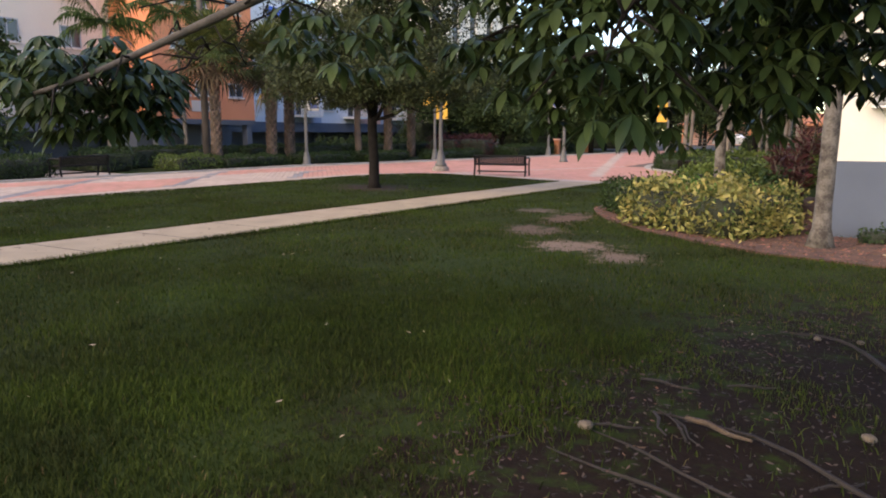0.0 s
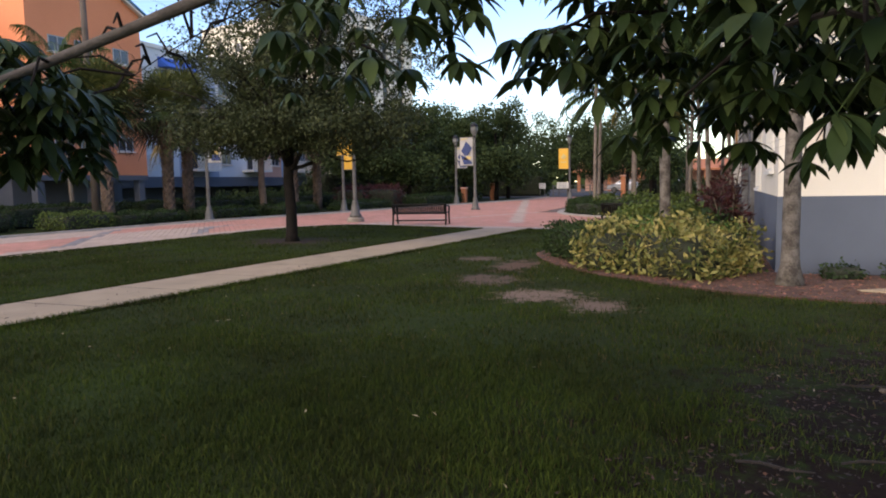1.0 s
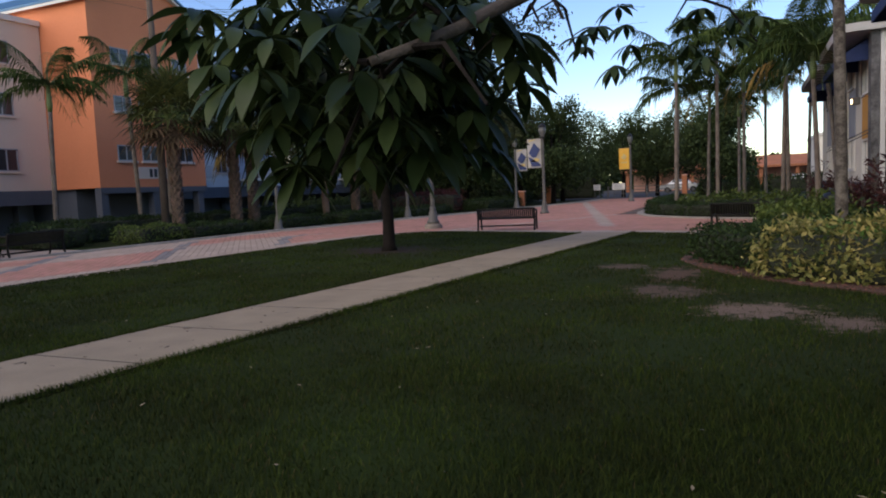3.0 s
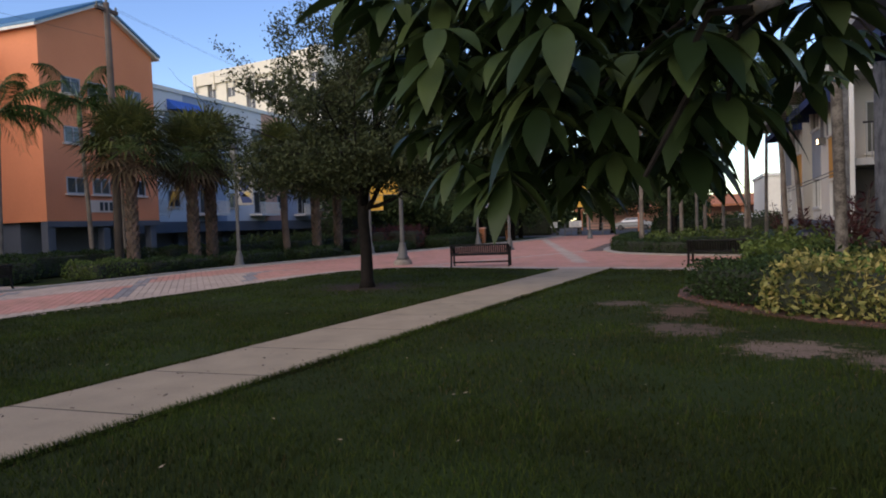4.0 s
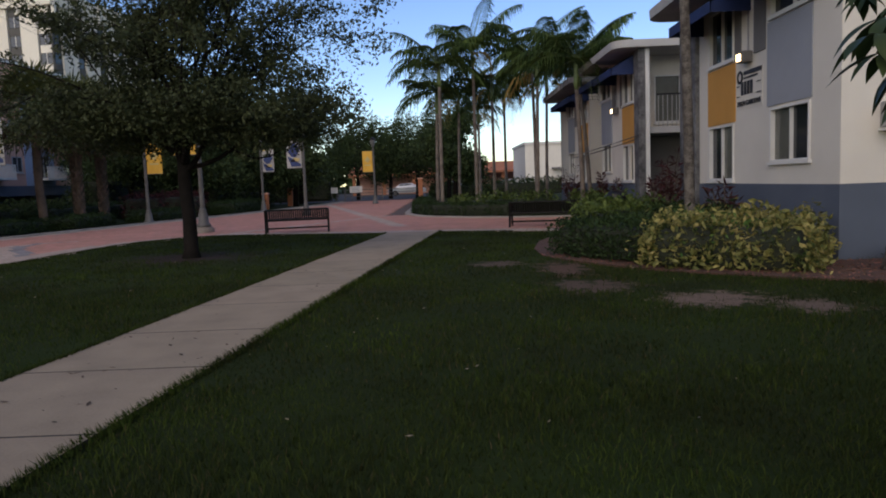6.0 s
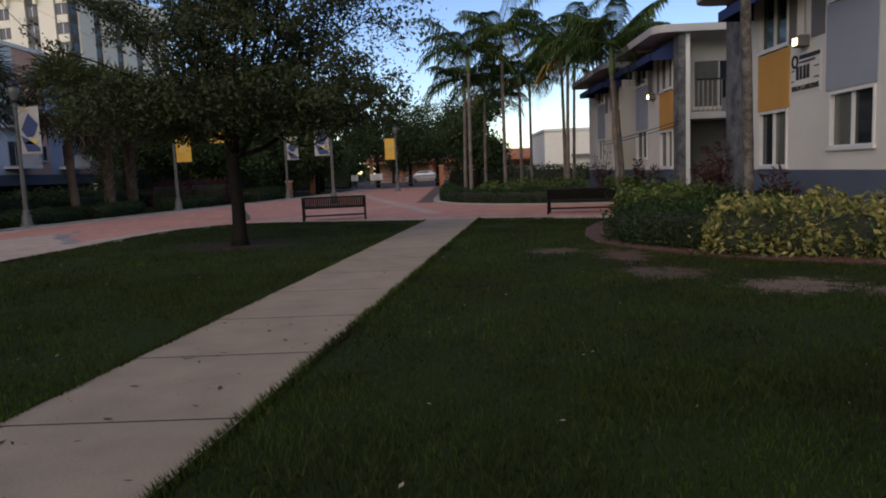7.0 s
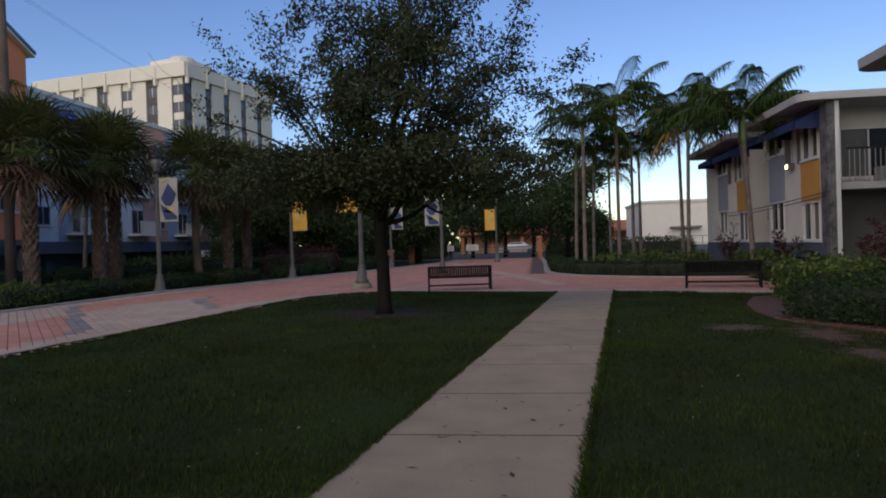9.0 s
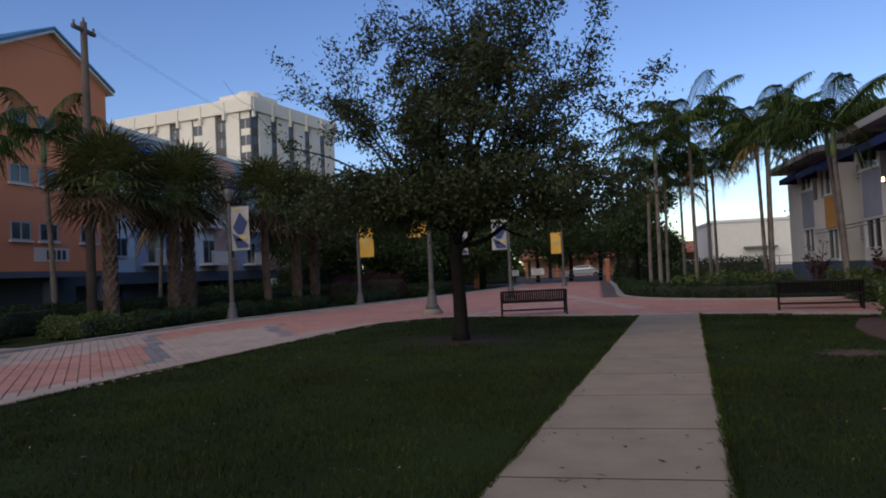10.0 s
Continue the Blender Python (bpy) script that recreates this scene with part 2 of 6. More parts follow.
def thing(name, label, category, place=(0, 0, 0), turn=0.0, group="", kind=""):
    e = new(name)
    e.empty_display_size = 0.2
    e.matrix_world = pose(*place, 0, 0, turn)
    return tagged(e, label, category, group, kind)


def box(bm, x0, x1, y0, y1, z0, z1, bevel=0.0):
    m = Matrix.Translation(((x0 + x1) / 2, (y0 + y1) / 2, (z0 + z1) / 2)) @ Matrix.Diagonal((abs(x1 - x0), abs(y1 - y0), abs(z1 - z0), 1))
    r = bmesh.ops.create_cube(bm, size=1, matrix=m)
    if bevel:
        es = list({e for v in r["verts"] for e in v.link_edges})
        bmesh.ops.bevel(bm, geom=es, offset=bevel, segments=2, affect="EDGES", profile=0.5)
    return bm


def boxed(*a, bevel=0.0):
    return box(bmesh.new(), *a, bevel=bevel)


def lathe(profile, segs=14, bm=None, at=(0, 0, 0)):
    """A turned body from (radius, height) pairs."""
    bm = bm or bmesh.new()
    rings = []
    for r, z in profile:
        rings.append([bm.verts.new((at[0] + r * math.cos(2 * math.pi * k / segs), at[1] + r * math.sin(2 * math.pi * k / segs), at[2] + z)) for k in range(segs)])
    for a, b in zip(rings, rings[1:]):
        for k in range(segs):
            bm.faces.new((a[k], a[(k + 1) % segs], b[(k + 1) % segs], b[k]))
    bm.faces.new(rings[0][::-1])
    bm.faces.new(rings[-1])
    return bm


def tube(points, radii, segs=8, bm=None, wobble=0.0):
    """A tapered limb along points."""
    bm = bm or bmesh.new()
    pts = [Vector(p) for p in points]
    rings = []
    for i, p in enumerate(pts):
        d = (pts[min(i + 1, len(pts) - 1)] - pts[max(i - 1, 0)]).normalized()
        a = d.cross(Vector((0, 0, 1)) if abs(d.z) < 0.9 else Vector((1, 0, 0))).normalized()
        b = d.cross(a)
        ring = []
        for k in range(segs):
            an = 2 * math.pi * k / segs
            r = radii[i] * (1 + wobble * noise.noise(p * 3 + Vector((math.cos(an), math.sin(an), i * 0.37)) * 2))
            ring.append(bm.verts.new(p + (a * math.cos(an) + b * math.sin(an)) * r))
        rings.append(ring)
    for a, b in zip(rings, rings[1:]):
        for k in range(segs):
            bm.faces.new((a[k], a[(k + 1) % segs], b[(k + 1) % segs], b[k]))
    bm.faces.new(rings[0][::-1])
    bm.faces.new(rings[-1])
    return bm


def smooth_line(points, n):
    """n points on a soft curve through the given ones."""
    p = [np.array(q, float) for q in points]
    p = [2 * p[0] - p[1], *p, 2 * p[-1] - p[-2]]
    out = []
    for i in range(n):
        u = i / (n - 1) * (len(p) - 3)
        k = min(int(u), len(p) - 4)
        f = u - k
        a, b, c, d = p[k:k + 4]
        out.append(0.5 * (2 * b + (c - a) * f + (2 * a - 5 * b + 4 * c - d) * f * f + (3 * b - a - 3 * c + d) * f ** 3))
    return out


def soup(name, v, f):
    """A mesh from arrays of places and faces."""
    me = bpy.data.meshes.new(name)
    if isinstance(f, np.ndarray):
        v = np.asarray(v, np.float32).reshape(-1, 3)
        k = f.shape[1]
        me.vertices.add(len(v))
        me.vertices.foreach_set("co", v.ravel())
        me.loops.add(f.size)
        me.loops.foreach_set("vertex_index", f.astype(np.int32).ravel())
        me.polygons.add(len(f))
        me.polygons.foreach_set("loop_start", np.arange(0, f.size, k, dtype=np.int32))
        me.polygons.foreach_set("loop_total", np.full(len(f), k, dtype=np.int32))
        me.update(calc_edges=True)
        me.validate()
    else:
        me.from_pydata(np.asarray(v).reshape(-1, 3).tolist(), [], f)
    me.update()
    return me


def leaf_cloud(name, centres, size, rng, aspect=0.45, droop=0.3, spread=0.35, outward=None):
    """One mesh of many folded leaves at the given centres, each two tilted halves."""
    c = np.asarray(centres, float)
    n = len(c)
    d = rng.normal(size=(n, 3))
    if outward is not None:
        d = d * 0.7 + outward
    d[:, 2] -= droop
    d /= np.linalg.norm(d, axis=1, keepdims=True)
    s = np.cross(d, rng.normal(size=(n, 3)))
    s /= np.linalg.norm(s, axis=1, keepdims=True)
    up = np.cross(s, d)
    ln = size * (1 + spread * rng.uniform(-1, 1, (n, 1)))
    w = ln * aspect * 0.5
    v = np.stack([c - d * ln * 0.5, c + s * w + up * w * 0.35, c + d * ln * 0.5, c - s * w + up * w * 0.35], 1)
    k = np.arange(n)[:, None] * 4
    f = np.concatenate([k + np.array([[0, 1, 2]]), k + np.array([[0, 2, 3]])], 0)
    return soup(name, v, f)


def in_lumps(lumps, n, rng, shell=0.35):
    """n places spread over (x, y, z, rx, ry, rz) lumps, thicker towards their skins."""
    w = np.array([l[3] * l[4] * l[5] for l in lumps]) ** 0.67
    pick = rng.choice(len(lumps), n, p=w / w.sum())
    d = rng.normal(size=(n, 3))
    d /= np.linalg.norm(d, axis=1, keepdims=True)
    r = rng.uniform(shell, 1, (n, 1)) ** 0.6
    L = np.array(lumps)[pick]
    return L[:, :3] + d * r * L[:, 3:], d


def bars(parent, name, rects, material, x=0.0):
    """Small flat raised bars, on a plane facing -x."""
    for (y0, y1, z0, z1) in rects:
        part(name, boxed(x - 0.015, x, y0, y1, z0, z1), material, parent)


# ---- ground, road, sidewalk ----
def soil_mix(name, patches, grass, grass2):
    """Turf with bare patches: (x, y, rx, ry, colour) each with a ragged rim."""
    m = surface(name, grass, grass2, 0.95, 0.5, 25, 0.6, spec=0.08)
    n, l = m.node_tree.nodes, m.node_tree.links
    b = n["Principled BSDF"]
    src = b.inputs["Base Color"].links[0].from_socket
    geo = n.new("ShaderNodeNewGeometry")
    rag = n.new("ShaderNodeTexNoise")
    rag.inputs["Scale"].default_value, rag.inputs["Detail"].default_value = 4.2, 12
    rag.inputs["Roughness"].default_value = 0.72
    grit = n.new("ShaderNodeTexNoise")
    grit.inputs["Scale"].default_value, grit.inputs["Detail"].default_value = 30, 5
    for t in (rag, grit):
        l.new(geo.outputs["Position"], t.inputs["Vector"])
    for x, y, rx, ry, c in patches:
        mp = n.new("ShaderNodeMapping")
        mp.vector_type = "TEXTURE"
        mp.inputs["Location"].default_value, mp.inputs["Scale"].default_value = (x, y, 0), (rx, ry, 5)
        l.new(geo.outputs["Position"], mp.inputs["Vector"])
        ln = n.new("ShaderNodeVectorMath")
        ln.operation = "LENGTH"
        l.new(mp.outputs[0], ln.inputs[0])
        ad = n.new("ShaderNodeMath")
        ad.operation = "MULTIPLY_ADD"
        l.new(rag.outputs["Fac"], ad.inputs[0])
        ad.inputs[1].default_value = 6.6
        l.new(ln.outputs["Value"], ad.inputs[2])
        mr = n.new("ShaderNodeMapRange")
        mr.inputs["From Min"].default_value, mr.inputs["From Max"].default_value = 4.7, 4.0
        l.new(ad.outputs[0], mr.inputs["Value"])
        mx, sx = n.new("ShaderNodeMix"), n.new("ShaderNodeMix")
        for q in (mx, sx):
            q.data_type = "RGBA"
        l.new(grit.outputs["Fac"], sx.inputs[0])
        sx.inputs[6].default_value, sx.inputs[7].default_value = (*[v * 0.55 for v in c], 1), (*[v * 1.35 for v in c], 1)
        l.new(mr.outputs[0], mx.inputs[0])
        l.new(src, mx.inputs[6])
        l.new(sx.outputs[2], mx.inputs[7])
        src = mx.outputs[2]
    l.new(src, b.inputs["Base Color"])
    return m


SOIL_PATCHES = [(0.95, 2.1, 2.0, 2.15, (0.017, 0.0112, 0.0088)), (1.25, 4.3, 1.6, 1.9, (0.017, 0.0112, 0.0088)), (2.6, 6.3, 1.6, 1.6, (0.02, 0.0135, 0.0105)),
                (-2.65, 8.3, 0.5, 0.36, (0.17, 0.122, 0.09)), (-3.7, 9.5, 0.42, 0.45, (0.10, 0.071, 0.052)), (-1.85, 7.75, 0.3, 0.3, (0.15, 0.108, 0.08)), (-4.65, 12.2, 0.35, 0.35, (0.11, 0.08, 0.06)),
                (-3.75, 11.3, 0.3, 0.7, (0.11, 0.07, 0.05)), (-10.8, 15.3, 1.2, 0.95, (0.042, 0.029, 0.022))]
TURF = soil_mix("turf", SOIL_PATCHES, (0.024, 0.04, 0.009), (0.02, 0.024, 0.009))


def ground_sheet():
    xs = np.unique(np.concatenate([np.linspace(-900, -60, 15), np.linspace(-60, -16, 12), np.linspace(-16, 6, 89), np.linspace(6, 60, 14), np.linspace(60, 900, 15)]))
    ys = np.unique(np.concatenate([np.linspace(-900, -12, 15), np.linspace(-12, 22, 137), np.linspace(22, 100, 20), np.linspace(100, 1500, 15)]))
    X, Y = np.meshgrid(xs, ys)
    near = (X > -15.5) & (X < 5.5) & (Y > -11) & (Y < 20.5)
    Z = np.where(near, 0.012 * np.sin(X * 1.7 + 0.6 * Y) * np.cos(Y * 1.3 - X * 0.4) + 0.006 * np.sin(5.1 * X) * np.sin(4.3 * Y) - 0.012, -0.012)
    V = np.stack([X, Y, Z], -1).reshape(-1, 3)
    w = len(xs)
    i = (np.arange(len(ys) - 1)[:, None] * w + np.arange(w - 1)[None]).reshape(-1, 1)
    me = soup("ground", V, i + np.array([[0, 1, w + 1, w]]))
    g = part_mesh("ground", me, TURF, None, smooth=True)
    return tagged(g, "shaded green lawn turf with worn bare patches", "lawn", kind="structure")


ground_sheet()


def flat(name, outline, z, material, label, category, depth=0.05):
    """A slab with the given outline, its top at z."""
    bm = bmesh.new()
    top = [bm.verts.new((x, y, z)) for x, y in outline]
    low = [bm.verts.new((x, y, z - depth)) for x, y in outline]
    f = bm.faces.new(top)
    if f.normal.z < 0:
        f.normal_flip()
    for k in range(len(top)):
        bm.faces.new((top[k], low[k], low[(k + 1) % len(top)], top[(k + 1) % len(top)]))
    bmesh.ops.triangulate(bm, faces=[f])
    bmesh.ops.recalc_face_normals(bm, faces=bm.faces[:])
    return tagged(part(name, bm, material, None), label, category, kind="structure")


# where the brick road meets the lawns, from the south, then east along the plaza
LAWN_EDGE = [(-14.2, -30), (-14.9, 0), (-15.15, 8.9), (-14.95, 12.0), (-14.6, 16.0), (-14.35, 18.8), (-13.95, 20.4), (-13.1, 21.45), (-12.2, 21.75), (-10.9, 21.4), (-9.0, 20.75), (-7.15, 20.1), (-5.65, 19.95), (-3.7, 19.2), (-2.2, 18.4), (-1.0, 18.0)]
FAR_EDGE = [(-22.2, -30), (-21.8, 0), (-21.3, 12), (-20.9, 18), (-20.75, 23.5), (-19.4, 29), (-18.6, 33), (-16.8, 40), (-15.0, 50), (-14.2, 62)]
ISLAND = [(-7.0, 62), (-6.9, 44), (-7.0, 35), (-6.9, 31.5), (-6.2, 29.0), (-4.9, 27.2), (-3.6, 26.1), (-2.4, 25.4), (-0.8, 24.9)]
road = flat("road", LAWN_EDGE + [(-0.8, 24.9)] + ISLAND[::-1][1:] + FAR_EDGE[::-1], 0.0, JOINT_SAND, "red and tan brick paved campus walk and plaza", "brick road")
flat("parking_lot", [(-40, 62), (30, 62), (40, 120), (-60, 120)], 0.0, ASPHALT, "dark asphalt car park beyond the brick walk", "asphalt")


def side_of(edge, y):
    """x on an edge at y."""
    p = [q for q in edge]
    for (x0, y0), (x1, y1) in zip(p, p[1:]):
        if y0 <= y <= y1:
            return x0 + (x1 - x0) * (y - y0) / (y1 - y0)
    return None


def inside_road(x, y):
    if y < 21.7:
        a = side_of(LAWN_EDGE[:9], y)
        return x < a and x > (side_of(FAR_EDGE, y) or -99) if x < -12.2 else y > side_of_plaza(x)
    return x > side_of(FAR_EDGE, min(y, 61)) and (x < -0.9 and (y < 24.9 or not in_island(x, y)))


def side_of_plaza(x):
    p = LAWN_EDGE[8:]
    for (x0, y0), (x1, y1) in zip(p, p[1:]):
        if x0 <= x <= x1:
            return y0 + (y1 - y0) * (x - x0) / (x1 - x0)
    return 99


def in_island(x, y):
    p = sorted(ISLAND, key=lambda q: q[1])
    b = side_of(p, y)
    return b is not None and x > b


def pavers():
    """Brick pavers: tan borders, red field, grey cross bands. The nearest stretch lies brick by brick."""
    groups = {"red": [], "tan": [], "grey": []}
    singles = []
    L, W, gap = 0.32, 0.17, 0.005
    rng = np.random.default_rng(5)
    along, across = np.array((-0.634, 0.773)), np.array((0.773, 0.634))
    turn_z = math.atan2(along[1], along[0])
    for j in range(int(-17 / W), int(38 / W)):
        off = (j % 2) * L / 2
        for i in range(int(2 / L), int(63 / L)):
            u, w = i * L + off, j * W
            xc, yc = along * (u + L / 2) + across * (w + W / 2)
            if not (-22 < xc < -0.9 and 3 < yc < 61):
                continue
            if yc > 31 and xc > -8:
                continue
            if not inside_road(xc, yc):
                continue
            if yc < 21.7 and xc < -12:
                e0, e1 = side_of(LAWN_EDGE[:9], yc), side_of(FAR_EDGE, yc)
                s = e0 - xc
                wide = e0 - e1
                q = (yc - 1.22 * s - 11.3) / 4.6
                west = s > 4.0
                kind = "red" if (math.floor(q) % 2 == 0) == west else "tan"
                if s < 0.75 or s > wide - 0.55 or 3.85 < s < 4.2:
                    kind = "tan"
                elif q - math.floor(q) < 0.11:
                    kind = "grey"
            else:
                s = yc - side_of_plaza(xc) if xc > -12.2 else 9
                e1 = side_of(FAR_EDGE, yc)
                kind = "tan" if s < 0.9 or xc - e1 < 0.7 or abs(xc + 7.6 + 0.24 * (yc - 26)) < 0.25 and yc > 23 else "red"
                if kind == "red" and abs((xc + 13) - 0.5 * (yc - 21)) < 0.2:
                    kind = "tan"
            dz = rng.uniform(-0.002, 0.002)
            near = 8.6 < yc < 11.0 and xc > -17.6 and kind in ("tan", "red") and len(singles) < 290
            (singles if near else groups[kind]).append((u + gap, u + L - gap, w + gap, w + W - gap, dz, kind))
    for kind, mat_ in (("red", PAVER_RED), ("tan", PAVER_TAN), ("grey", PAVER_GREY)):
        a = np.array([g[:5] for g in groups[kind]])
        x0, x1, y0, y1, dz = a.T
        zt, zb, c = 0.012 + dz, np.full(len(a), 0.003), 0.003
        lay = lambda p, q, z: (p * along[0] + q * across[0], p * along[1] + q * across[1], z)
        v = np.stack([np.stack(lay(*q), -1) for q in ((x0, y0, zb), (x1, y0, zb), (x1, y1, zb), (x0, y1, zb), (x0 + c, y0 + c, zt), (x1 - c, y0 + c, zt), (x1 - c, y1 - c, zt), (x0 + c, y1 - c, zt))], 1)
        k = np.arange(len(a))[:, None, None] * 8
        f = (k + np.array([[7, 6, 5, 4], [4, 5, 1, 0], [5, 6, 2, 1], [6, 7, 3, 2], [7, 4, 0, 3]])).reshape(-1, 4)
        me = soup("paver_field", v, f)
        me.shade_flat()
        ob = part_mesh("paver_field", me, mat_, road)
        ob["kind"] = "stuff"
    bm = bmesh.new()
    top = [bm.verts.new(p) for p in ((0.006, 0.006, 0.012), (L - 0.018, 0.006, 0.012), (L - 0.018, W - 0.018, 0.012), (0.006, W - 0.018, 0.012))]
    low = [bm.verts.new(p) for p in ((0, 0, -0.004), (L - 0.012, 0, -0.004), (L - 0.012, W - 0.012, -0.004), (0, W - 0.012, -0.004))]
    bm.faces.new(top)
    for k in range(4):
        bm.faces.new((low[k], low[(k + 1) % 4], top[(k + 1) % 4], top[k]))
    shared = {}
    for kind, mat_ in (("red", PAVER_RED_PIECE), ("tan", PAVER_TAN_PIECE)):
        me = bpy.data.meshes.new("paver")
        bm.to_mesh(me)
        me.materials.append(mat_)
        shared[kind] = me
    for x0, x1, y0, y1, dz, kind in singles:
        ob = new("paver", shared[kind])
        corner = along * x0 + across * y1
        ob.matrix_world = pose(corner[0], corner[1], dz, 0, 0, math.degrees(turn_z))
        ob.parent = road


def ribbon(edge, width, z0, z1, side):
    """A kerb along an edge."""
    bm = bmesh.new()
    prev = None
    pts = [Vector((x, y, 0)) for x, y in edge]
    for i, p in enumerate(pts):
        d = (pts[min(i + 1, len(pts) - 1)] - pts[max(i - 1, 0)]).normalized()
        nrm = Vector((d.y, -d.x, 0)) * side
        ring = [bm.verts.new(p + nrm * o + Vector((0, 0, z))) for o, z in ((0, z0), (0, z1 - 0.01), (0.015, z1), (width - 0.015, z1), (width, z1 - 0.01), (width, z0))]
        if prev:
            for k in range(5):
                bm.faces.new((prev[k], ring[k], ring[k + 1], prev[k + 1]))
        prev = ring
    bmesh.ops.recalc_face_normals(bm, faces=bm.faces[:])
    return bm


tagged(part("border_course", ribbon([tuple(q) for q in smooth_line(LAWN_EDGE[1:], 60)], 0.34, -0.03, 0.02, -1), PAVER_TAN, None), "tan paver border along the lawn", "paving", kind="structure")
tagged(part("kerb_far", ribbon(FAR_EDGE, 0.16, -0.05, 0.07, -1), KERB, None), "pale concrete kerb beside the planted bed", "kerb", kind="structure")
tagged(part("kerb_island", ribbon([tuple(q) for q in smooth_line(ISLAND, 40)], 0.28, -0.05, 0.06, 1), KERB, None), "pale concrete kerb round the palm island", "kerb", kind="structure")

# the concrete sidewalk: slabs of about 1.42 m


def sidewalk_x(y):
    """West and east edge of the sidewalk at y."""
    t = (y - 5.8) / 14.3
    return -8.825 + 1.705 * t, -7.375 + 1.77 * t


def sidewalk():
    base = tagged(part("pavement", slab_mesh(-14.3, 20.02, 0.0223, 0.12), SEAM, None), "narrow pale concrete sidewalk across the lawn", "sidewalk", kind="structure")
    ends = [-14.3] + [6.09 - 1.42 * i for i in range(14, 0, -1)] + [6.09, 7.46, 8.95, 10.37, 11.79, 13.2, 14.6, 16.0, 17.4, 18.75, 20.02]
    for a, b in zip(ends, ends[1:]):
        part("slab", slab_mesh(a + 0.011, b - 0.011, 0.0228, 0.06, 0.0002), CONCRETE, base)
    rng = np.random.default_rng(8)
    # fallen leaves and twigs on the slabs
    yy = 2.0 + 16 * rng.uniform(0, 1, 150) ** 1.4
    ed = np.array([sidewalk_x(v) for v in yy])
    xx = ed[:, 0] + (ed[:, 1] - ed[:, 0]) * rng.uniform(0.04, 0.96, len(yy))
    me = leaf_cloud("fallen_leaves", np.stack([xx, yy, np.full(len(yy), 0.03)], 1), 0.07, rng, 0.34, 0.0, 0.6)
    co = np.array([v.co for v in me.vertices])
    co[:, 2] = 0.026 + (co[:, 2] - 0.03) * 0.12 + 0.004
    me.vertices.foreach_set("co", co.ravel())
    tagged(part_mesh("fallen_leaves", me, LITTER_DARK, None), "dry brown leaves and twigs scattered on the sidewalk", "fallen leaves", kind="stuff")


def slab_mesh(y0, y1, z, depth, chamfer=0.0):
    bm = bmesh.new()
    a0, b0 = sidewalk_x(y0)
    a1, b1 = sidewalk_x(y1)
    c = chamfer
    top = [bm.verts.new(p) for p in ((a0 + c, y0 + c, z), (b0 - c, y0 + c, z), (b1 - c, y1 - c, z), (a1 + c, y1 - c, z))]
    mid = [bm.verts.new(p) for p in ((a0, y0, z - c - 0.001), (b0, y0, z - c - 0.001), (b1, y1, z - c - 0.001), (a1, y1, z - c - 0.001))]
    low = [bm.verts.new((v.co.x, v.co.y, z - depth)) for v in mid]
    bm.faces.new(top)
    for u, w in ((mid, top), (low, mid)):
        for k in range(4):
            bm.faces.new((u[k], u[(k + 1) % 4], w[(k + 1) % 4], w[k]))
    return bm


sidewalk()

BED = [(-3.8, 14.3), (-3.82, 13.0), (-3.45, 12.05), (-2.85, 11.1), (-2.2, 10.3), (-1.35, 9.55), (-0.35, 8.9), (0.8, 8.55), (2.4, 8.6), (4.5, 9.0), (4.5, 10.9), (0.25, 10.9), (0.25, 18.0), (-1.5, 18.2), (-2.9, 17.4), (-3.5, 15.8)]
flat("mulch_bed", BED, 0.012, MULCH, "reddish bark mulch bed along the building", "mulch bed")
flat("side_pavement", [(0.95, 9.35), (1.4, 9.62), (6.5, 9.62), (6.5, 8.98), (1.9, 8.98)], 0.03, CONCRETE, "short pale concrete strip beside the wall bed", "pavement")


def in_poly(x, y, poly):
    inside = np.zeros(np.shape(x), bool)
    for (x0, y0), (x1, y1) in zip(poly, poly[1:] + poly[:1]):
        cross = ((y0 > y) != (y1 > y)) & (x < (x1 - x0) * (y - y0) / (y1 - y0 + 1e-12) + x0)
        inside ^= cross
    return inside


def chips(name, poly_box, keep, n, size, material, label, seed):
    rng = np.random.default_rng(seed)
    x0, x1, y0, y1 = poly_box
    p = np.stack([rng.uniform(x0, x1, n), rng.uniform(y0, y1, n), np.full(n, 0.02)], 1)
    p = p[keep(p[:, 0], p[:, 1])]
    me = leaf_cloud(name, p, size, rng, 0.4, 0.0, 0.6)
    co = np.empty(len(me.vertices) * 3)
    me.vertices.foreach_get("co", co)
    co = co.reshape(-1, 3)
    co[:, 2] = (0.035 if "fleck" in name else 0.018) + (co[:, 2] - 0.02) * 0.35
    me.vertices.foreach_set("co", co.ravel())
    tagged(part_mesh(name, me, material, None), label, "ground litter", kind="stuff")


chips("mulch_chips", (-4.3, 3.5, 8.7, 13.5), lambda x, y: in_poly(x, y, BED), 9000, 0.055, CHIP, "reddish bark chips over the planting bed", 21)
soil_d = lambda x, y: np.minimum(np.hypot((x - 0.95) / 2.0, (y - 2.1) / 2.15), np.hypot((x - 1.25) / 1.6, (y - 4.3) / 1.9))
chips("soil_litter", (-1.4, 3.2, -0.2, 6.4), lambda x, y: soil_d(x, y) < 1.1, 7600, 0.032, SOIL_CHIP, "dark soil crumbs and leaf scraps under the tree", 22)


